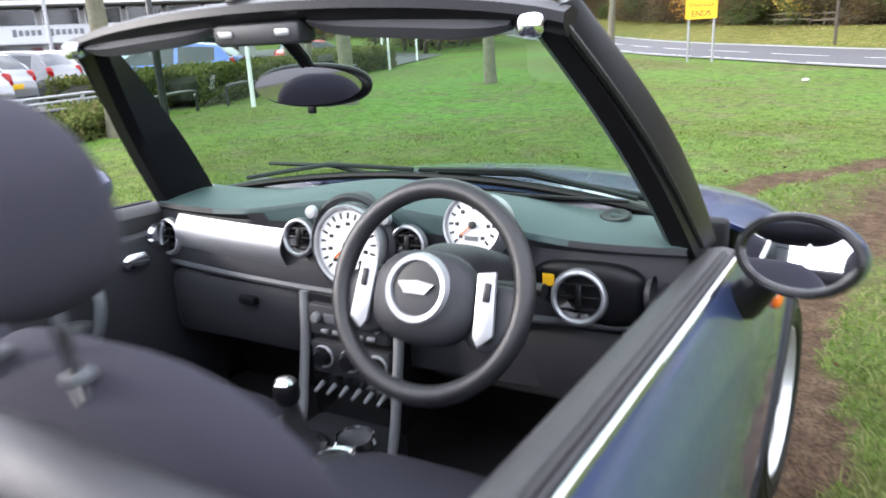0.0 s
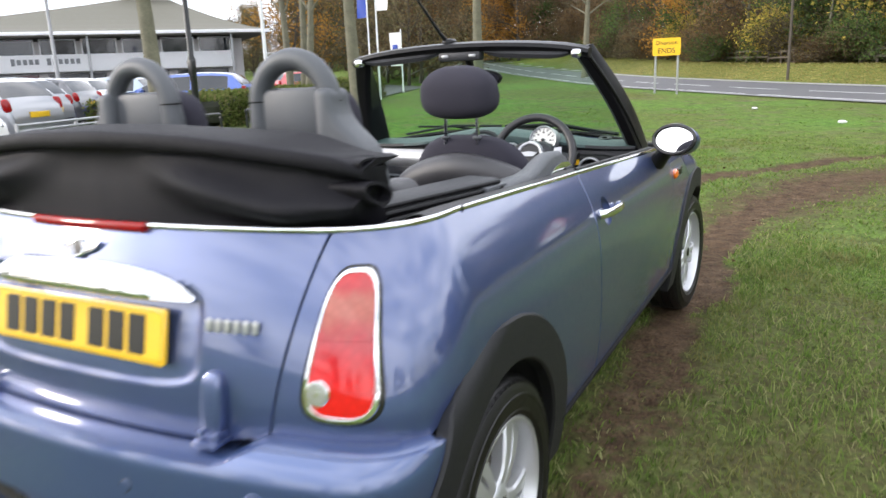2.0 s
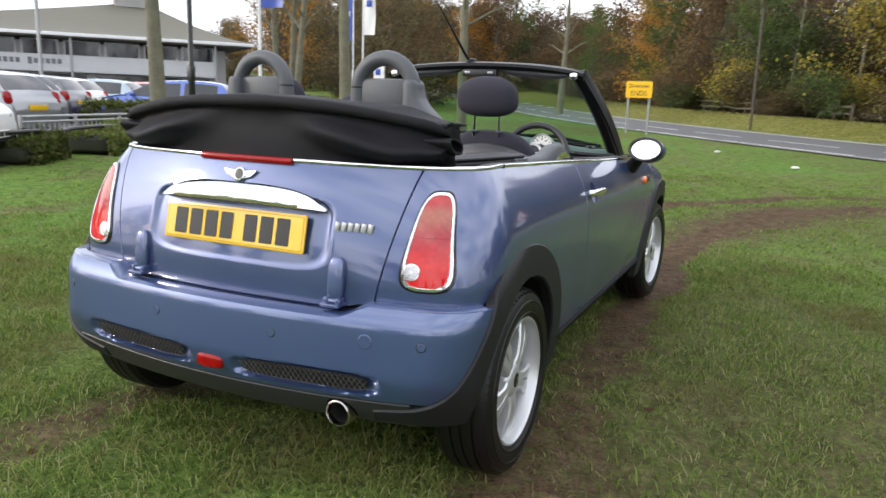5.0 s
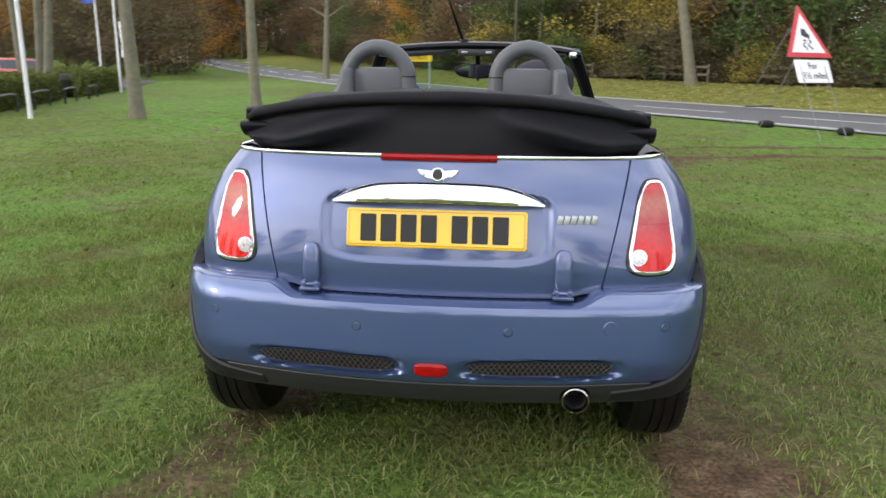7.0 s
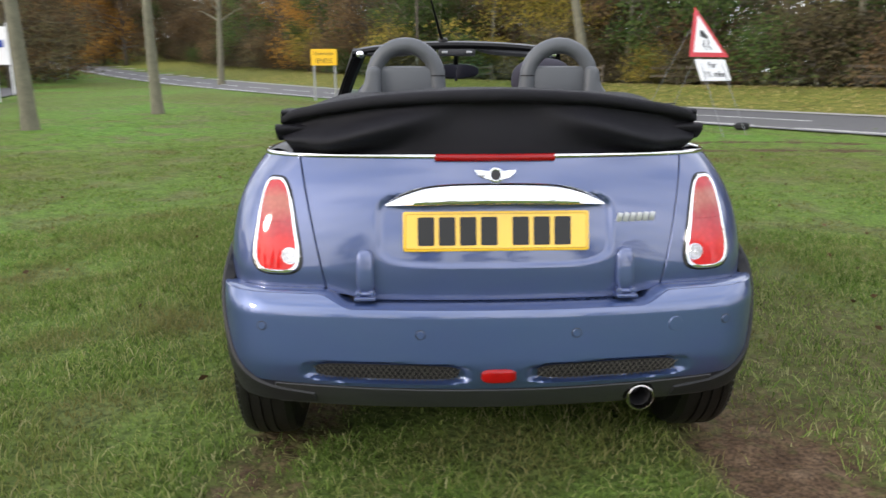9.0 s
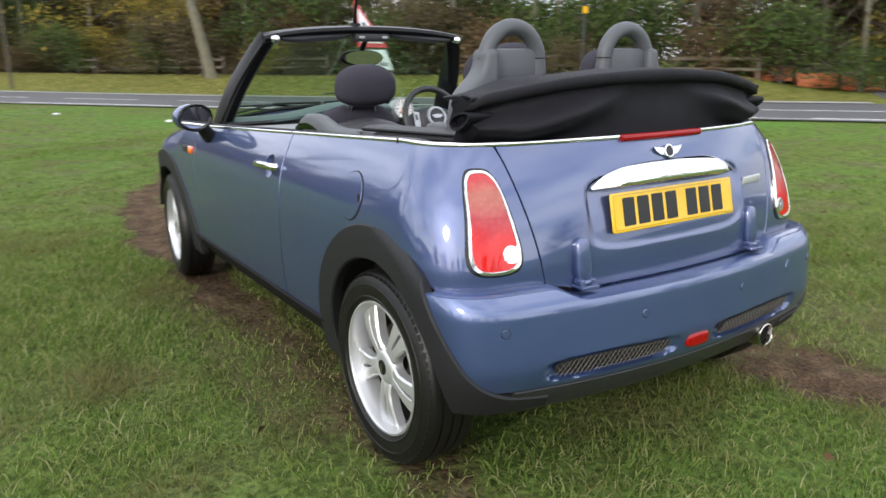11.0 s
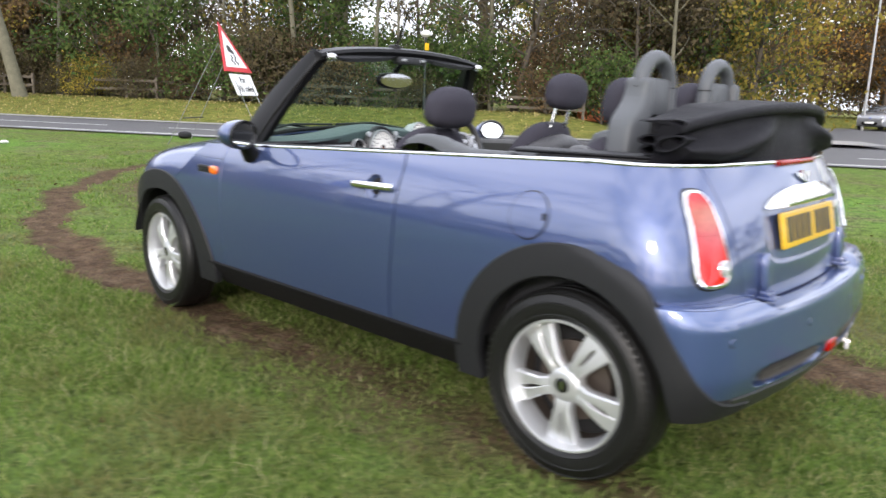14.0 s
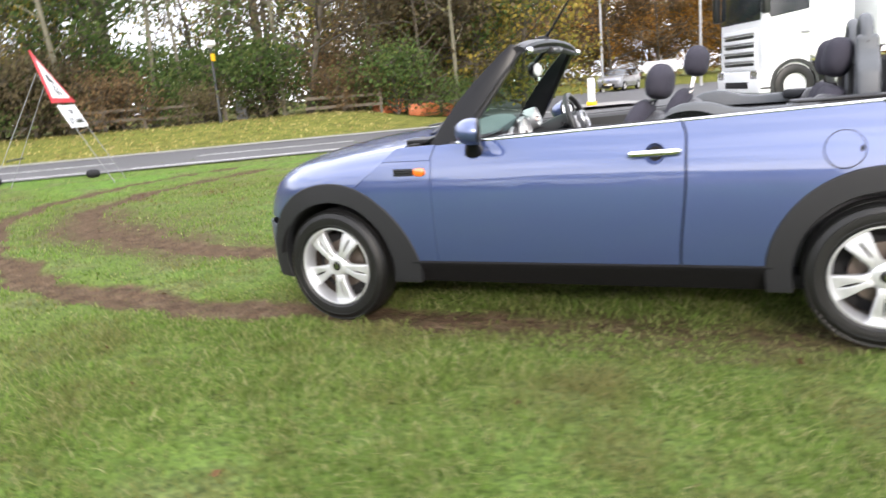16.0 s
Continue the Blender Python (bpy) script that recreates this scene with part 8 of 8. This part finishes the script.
# ---- parked cars ----
def small_car(name, label, paint, x, y, turn, length=3.95, tall=1.47, wide=1.70, group="parked cars", fine=False):
    """A hatchback lofted from stations along its length; panes, lamps, wheels and plates are parts."""
    c = thing(name, label, "car", group, at=(x, y, height(x, y) + 0.012), turn=turn)
    hl, hw = length / 2, wide / 2
    kt = [-1.0, -0.985, -0.965, -0.93, -0.86, -0.78, -0.68, -0.50, -0.25, 0.06, 0.18, 0.28, 0.42, 0.56, 0.62, 0.75, 0.86, 0.93, 0.975, 0.99, 1.0]
    kz = [0.62, 0.82, 0.94, 1.03, tall - 0.26, tall - 0.10, tall - 0.045, tall - 0.01, tall, tall - 0.025, tall - 0.055, tall - 0.13, tall - 0.28, 1.04, 1.0, 0.955, 0.90, 0.84, 0.74, 0.64, 0.54]
    st = np.unique(np.concatenate([np.linspace(-1, 1, 73), [-0.995, -0.98, 0.98, 0.995]]))
    zr_ = np.interp(st, kt, kz)
    sm = np.convolve(np.pad(zr_, 1, mode="edge"), [0.25, 0.5, 0.25], mode="valid")
    rows, bm, g = [], bmesh.new(), bmesh.new()
    for t, zr in zip(st, sm):
        w = hw * (1 - 0.05 * abs(t) ** 3 - 0.16 * max(0, (abs(t) - 0.80) / 0.20) ** 2.4)
        zb = min(0.93 + 0.04 * max(0, -t), zr - 0.05)
        up = max(0.0, zr - zb - 0.05) / (tall - 0.98)
        rw = w * (0.93 - 0.24 * up)
        arch = 1 - ((abs(t) - 0.63) * hl / 0.345) ** 2
        lo_ = 0.24 + (0.40 * math.sqrt(arch) if arch > 0 else 0) + 0.10 * max(0, (abs(t) - 0.93) / 0.07)
        z3, z4 = max(0.50, lo_ + 0.05), max(0.68, lo_ + 0.08)
        z4, z3 = min(z4, zb - 0.05), min(z3, zb - 0.09)
        side = [(0, lo_), (w * 0.88, lo_), (w * (0.975 if arch <= 0 else 1.0), min(lo_ + 0.03, z3 - 0.01)), (w * 1.0, z3), (w * 0.992, z4), (w * 0.960, zb - 0.025), (w * 0.930, zb),
                (rw + 0.030, zb + (zr - zb) * (0.80 if up > 0.1 else 0.5)), (rw - 0.02, zr - 0.030), (rw * 0.72, zr - 0.008), (0, zr)]
        rows.append([(t * hl, yy, zz) for yy, zz in side] + [(t * hl, -yy, zz) for yy, zz in side[-2:0:-1]])
    k_ = len(rows[0])
    bv = [[bm.verts.new(q) for q in r] for r in rows]
    gv_ = [[None] * k_ for _ in rows]
    for a in range(len(rows) - 1):
        tm = 0.5 * (st[a] + st[a + 1])
        for i in range(k_):
            band = i if i < 10 else k_ - 1 - i
            i2 = (i + 1) % k_
            pane = (band == 6 and (-0.72 < tm < -0.24 or -0.19 < tm < 0.48)) or (band >= 7 and 0.20 < tm < 0.58) or (band >= 8 and -0.905 < tm < -0.77)
            if pane:
                for aa, ii in ((a, i), (a, i2), (a + 1, i2), (a + 1, i)):
                    if gv_[aa][ii] is None:
                        gv_[aa][ii] = g.verts.new(rows[aa][ii])
                g.faces.new((gv_[a][i], gv_[a][i2], gv_[a + 1][i2], gv_[a + 1][i]))
            else:
                bm.faces.new((bv[a][i], bv[a][i2], bv[a + 1][i2], bv[a + 1][i]))
    bm.faces.new(bv[0]), bm.faces.new(bv[-1])
    bmesh.ops.delete(bm, geom=[v for v in bm.verts if not v.link_faces], context="VERTS")
    part("body", bm, paint, c, smooth=42)
    part("window_glass", g, CARGLASS, c, smooth=42)
    part("underbody", rbox((length * 0.88, wide * 0.84, 0.40), (0, 0, 0.42), 0.05), DARK, c)
    for s in (-1, 1):
        for t in (-0.63, 0.63):
            wh = new("wheel")
            wh.parent = c
            wh.matrix_local = Matrix.Translation((t * hl, s * (hw - 0.085), 0.30)) @ pose(0, 0, 0, -s * 90)
            part("tyre", lathe([(0.19, 0.08), (0.24, 0.10), (0.29, 0.085), (0.30, 0.05), (0.30, -0.08), (0.2, -0.1)], 28), RUBBER, wh)
            part("rim", lathe([(0, 0.02), (0.17, 0.02), (0.185, 0.085), (0.20, 0.08)], 28), ALLOY, wh)
            for q in range(8 if fine else 5):
                part("spoke", rbox((0.15, 0.038 if fine else 0.05, 0.02), (0.105, 0, 0.065), 0.004, Matrix.Rotation(q * 2 * math.pi / (8 if fine else 5), 4, "Z")), ALLOY, wh)
            part("hub_back", lathe([(0, 0.03), (0.17, 0.03)], 20), DARK, wh)
        part("tail_lamp", moved(cushion((0.16, 0.20, 0.27), (3, 3, 3), 8, 14), Matrix.Translation((-hl * 0.935, s * hw * 0.78, 0.90)) @ pose(0, 0, 0, 0, 12, s * 30)), REDLENS, c)
        part("headlamp", moved(cushion((0.46, 0.13, 0.15), (2.2, 2.4, 2.2), 10, 18), Matrix.Translation((hl * 0.895, s * hw * 0.80, 0.755)) @ pose(0, 0, 0, 0, 10, s * -45)), CLEARLENS, c)
        part("door_mirror", moved(cushion((0.11, 0.19, 0.13), (3, 3, 3), 8, 12), Matrix.Translation((hl * 0.46, s * hw * 1.06, 0.99))), paint, c)
        part("door_seam", rbox((0.010, 0.012, 0.52), (hl * 0.40, s * hw * 0.990, 0.62), 0), DARK, c)
        part("door_seam", rbox((0.010, 0.012, 0.52), (-hl * 0.23, s * hw * 0.990, 0.62), 0), DARK, c)
        part("door_handle", rbox((0.15, 0.03, 0.028), (-hl * 0.12, s * hw * 0.990, 0.80), 0.008), paint, c)
    gl_ = part("front_grille", moved(cushion((0.12, 1.05, 0.22), (3, 4, 3), 10, 24), Matrix.Translation((hl * 0.978, 0, 0.415))), SATIN, c)
    for k in range(3):
        part("grille_bar", rbox((0.02, 0.85, 0.012), (hl * 0.978 + 0.056, 0, 0.36 + 0.05 * k), 0.003), BLACKMETAL, gl_)
    part("badge", moved(cushion((0.03, 0.13, 0.055)), Matrix.Translation((hl * 0.982, 0, 0.72)) @ pose(0, 0, 0, 0, -30, 0)), SIGNBLUE, c)
    part("rear_bumper_strip", rbox((0.06, wide * 0.72, 0.07), (-hl * 0.985, 0, 0.50), 0.02), SATIN, c)
    part("wiper", add_tube(bmesh.new(), [(hl * 0.57, hw * 0.35, 1.04), (hl * 0.52, -hw * 0.35, 1.08)], 0.010, 5), SATIN, c)
    for s in (1, -1):
        pz, px = (0.46, hl * 0.978 + 0.068) if s > 0 else (0.72, -hl * 0.997 - 0.005)
        pl_ = part("number_plate", rbox((0.02, 0.52, 0.11), (px, 0, pz), 0.004), SIGNWHITE if s > 0 else PLATE, c)
        if fine:
            for q in range(7):
                part("character_bar", rbox((0.004, 0.045, 0.07), (px + s * 0.012, -0.20 + 0.062 * q + (0.02 if q > 3 else 0), pz), 0), INK, pl_)
    return c


def car_paint(name, c, metal=0.3):
    return surface(name, c, 0.35, metal, 0.95, 30, coat=1.0, blotch=0.5)


P_WHITE, P_SILVER, P_GREY = car_paint("white_car_paint", (0.80, 0.80, 0.80), 0), car_paint("silver_car_paint", (0.27, 0.28, 0.30), 0.6), car_paint("dark_grey_car_paint", (0.045, 0.047, 0.055), 0.4)
P_BLUE, P_PALE, P_RED = car_paint("bright_blue_car_paint", (0.025, 0.09, 0.42), 0.3), car_paint("pale_blue_car_paint", (0.32, 0.40, 0.47), 0.4), car_paint("red_car_paint", (0.50, 0.02, 0.02), 0.1)
small_car("parked_car", "small white hatchback parked at the lawn's edge", P_WHITE, -10.15, 3.72, 36, 3.6, 1.5, fine=True)
small_car("parked_car", "silver hatchback parked among other cars", P_SILVER, -14.1, 7.35, 196, 4.2, 1.45)
small_car("parked_car", "silver hatchback parked among other cars", P_SILVER, -15.9, 9.0, 199, 4.0)
small_car("parked_car", "dark grey hatchback with bright tail lamps", P_GREY, -19.1, 12.3, 206, 4.0)
small_car("parked_car", "white hatchback parked among other cars", P_WHITE, -20.9, 14.4, 206, 4.1)
small_car("parked_car", "pale blue hatchback parked among other cars", P_PALE, -21.6, 17.0, 206, 4.0)
small_car("parked_car", "bright blue hatchback parked behind the hedge", P_BLUE, -16.3, 15.8, 208, 4.3)
small_car("parked_car", "small red car parked far behind the hedge", P_RED, -23.5, 31.5, 60, 3.8)
small_car("parked_car", "red car parked in the second row", P_RED, -23.4, 21.5, 130, 4.0)
rgc = random.Random(9)
for k in range(12):
    small_car("parked_car", "car in the far rows of the car park", rgc.choice((P_WHITE, P_WHITE, P_SILVER, P_GREY, P_PALE, P_WHITE)), -19.5 - 2.0 * k - rgc.random(), 3.5 + 2.1 * k, 204 + rgc.uniform(-4, 4), 4.0)
for k in range(9):
    small_car("parked_car", "car in the far rows of the car park", rgc.choice((P_WHITE, P_WHITE, P_SILVER, P_GREY, P_PALE)), -26.5 - 1.6 * k, 12.0 + 2.6 * k, 204 + rgc.uniform(-4, 4), 4.0)
small_car("parked_car", "silver car on the far road", P_SILVER, 47.0, 9.5, 170, 4.2)
small_car("parked_car", "white car far down the road", P_WHITE, -40.5, 84.0, 122, 4.2)

# ---- lorry at the junction ----
lo = thing("lorry", "white articulated lorry with a tall cab at the junction", "lorry", at=(17.34, 0.09, 0.014), turn=116)
cabm = bmesh.new()
box(cabm, (2.25, 2.48, 2.45), (-0.05, 0, 2.32), 0.14, segs=3)
part("cab", cabm, WHITEPAINT, lo)
part("cab_skirt", prism([(-0.30, 0.42), (-0.30, 1.15), (-0.42, 1.40), (0.86, 1.40), (0.80, 0.42)], 2.40, Matrix.Translation((0.22, 1.20, 0)) @ pose(0, 0, 0, 90), 0.03), WHITEPAINT, lo)
part("windscreen", rbox((0.08, 2.22, 0.95), (1.065, 0, 2.55), 0.05), CARGLASS, lo)
part("sun_visor", rbox((0.32, 2.3, 0.14), (1.16, 0, 3.10), 0.03), CARGLASS, lo)
gr_ = part("grille", rbox((0.10, 1.9, 1.00), (1.06, 0, 1.42), 0.04), WHITEPAINT, lo)
for k in range(4):
    part("grille_slot", rbox((0.05, 1.65, 0.075), (1.10, 0, 1.06 + 0.22 * k), 0.02), BLACKMETAL, gr_)
    part("grille_bar", rbox((0.06, 1.7, 0.05), (1.12, 0, 1.14 + 0.22 * k), 0.02), GALV, gr_)
part("bumper", rbox((0.40, 2.48, 0.55), (0.98, 0, 0.62), 0.09), WHITEPAINT, lo)
part("air_intake", rbox((0.06, 1.3, 0.16), (1.17, 0, 0.56), 0.02), DARK, lo)
for s in (-1, 1):
    part("side_window", prism([(-0.30, 2.25), (0.62, 2.12), (0.70, 2.30), (0.52, 2.98), (-0.30, 2.98)], 0.03, Matrix.Translation((0.28, s * 1.245 + 0.015, 0)) @ pose(0, 0, 0, 90), 0.004), CARGLASS, lo)
    part("wing_mirror", rbox((0.16, 0.22, 0.80), (1.10, s * 1.40, 2.60), 0.05), BLACKMETAL, lo)
    part("headlamp", rbox((0.12, 0.42, 0.24), (1.13, s * 0.95, 0.80), 0.05), CLEARLENS, lo)
    part("door_seam", rbox((0.015, 0.012, 1.9), (-0.10, s * 1.242, 1.75), 0), GREYBOX, lo)
    part("door_handle", rbox((0.22, 0.04, 0.06), (0.06, s * 1.25, 1.72), 0.02), GREYBOX, lo)
    part("step", rbox((0.42, 0.10, 0.05), (0.92, s * 1.20, 0.48), 0.01), BLACKMETAL, lo)
    part("side_tank", rbox((0.9, 0.45, 0.55), (-1.15, s * 0.95, 0.72), 0.12), GALV, lo)
    part("wheel_arch", lathe([(0.52, -0.1), (0.60, -0.1), (0.60, 0.1), (0.52, 0.1)], 32, Matrix.Translation((0.30, s * 1.16, 0.52)) @ pose(0, 0, 0, 90), closed=True), BLACKMETAL, lo)
    for x in (0.30, -2.3, -7.6, -8.9, -10.2):
        wh = new("wheel")
        wh.parent = lo
        wh.matrix_local = Matrix.Translation((x, s * 1.12, 0.50)) @ pose(0, 0, 0, -s * 90)
        part("tyre", lathe([(0.28, 0.14), (0.40, 0.16), (0.49, 0.13), (0.50, 0.08), (0.50, -0.14), (0.3, -0.15)], 32), RUBBER, wh)
        part("rim", lathe([(0, 0.10), (0.10, 0.10), (0.14, 0.02), (0.26, 0.06), (0.29, 0.14)], 28), ALLOY, wh)
part("trailer_body", rbox((9.5, 2.5, 2.75), (-6.45, 0, 2.65), 0.03), WHITEPAINT, lo)
part("chassis", rbox((11.5, 1.0, 0.35), (-5.2, 0, 0.85), 0.02), BLACKMETAL, lo)
part("side_skirt", rbox((4.0, 2.3, 0.5), (-4.8, 0, 0.75), 0.03), GREYBOX, lo)

# ---- litter and fallen leaves ----
for x, y in ((1.75, 14.3), (-0.05, 18.7)):
    lt = part("litter", moved(cushion((0.15, 0.10, 0.06), (2.2, 2.2, 2.2), 8, 12, 0.3, int(x * 10)), Matrix.Translation((x, y, 0.035))), SIGNWHITE, None, "crumpled scrap of white litter on the grass")
    tagged(lt, category="litter", group="litter")
lr = np.random.default_rng(77)
cnt = 260
lx, ly = lr.uniform(-4.5, 5, cnt), lr.uniform(-3.5, 9, cnt)
keep = ~((np.abs(lx) < 0.9) & (ly > -0.6) & (ly < 3.3))
c = np.stack([lx, ly, 0.035 + 0 * lx], 1)[keep]
tagged(new("fallen_leaves", leaf_mesh("fallen_leaves", c, 0.020, lr, leaves("dead_leaves", [(0.07, 0.042, 0.022), (0.12, 0.070, 0.036), (0.20, 0.135, 0.080), (0.05, 0.032, 0.02)], 0.1), 0.7)), "scattered brown fallen leaves on the grass", "leaves", kind="stuff")
vr = np.random.default_rng(78)
va, vo = vr.uniform(0.5, 60, 7000), vr.uniform(20.2, 26.5, 7000)
vx, vy = va * RU[0] + vo * RN[0], va * RU[1] + vo * RN[1]
c = np.stack([vx, vy, lie(vx, vy) + 0.03], 1)
tagged(new("fallen_leaves", leaf_mesh("fallen_leaves", c, 0.045, vr, leaves("verge_leaves", [(0.34, 0.29, 0.09), (0.58, 0.50, 0.20), (0.50, 0.42, 0.20), (0.26, 0.20, 0.07)], 0.2), 0.6)), "yellow fallen leaves strewn on the far verge", "leaves", kind="stuff")

# ---- the lawn climbs gently ahead: scenery scaled about the mean eye to fit the camera's view ----
MEAN_EYE = np.array([0.2, -1.6, 1.2])


def eye_scale(x, y):
    """Scale that draws a place towards the mean eye, chosen to fit the camera's view."""
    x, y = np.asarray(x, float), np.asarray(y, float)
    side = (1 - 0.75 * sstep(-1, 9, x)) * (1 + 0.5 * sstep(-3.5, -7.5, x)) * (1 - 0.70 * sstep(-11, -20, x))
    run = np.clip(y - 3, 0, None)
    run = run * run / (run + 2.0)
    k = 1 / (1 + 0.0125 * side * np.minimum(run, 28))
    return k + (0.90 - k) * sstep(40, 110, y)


def draw_to_eye(points):
    k = eye_scale(points[:, 0], points[:, 1])[:, None]
    return MEAN_EYE + (points - MEAN_EYE) * k


# move, shrink or bend all scenery towards the eye so it lines up in view
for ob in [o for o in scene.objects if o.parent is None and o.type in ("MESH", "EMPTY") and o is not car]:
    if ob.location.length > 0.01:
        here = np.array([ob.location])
        ob.scale = ob.scale * float(eye_scale(here[0, 0], here[0, 1]))
        ob.location = draw_to_eye(here)[0]
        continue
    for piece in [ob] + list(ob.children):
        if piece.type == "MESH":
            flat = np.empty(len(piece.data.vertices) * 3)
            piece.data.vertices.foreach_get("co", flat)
            piece.data.vertices.foreach_set("co", draw_to_eye(flat.reshape(-1, 3)).ravel())
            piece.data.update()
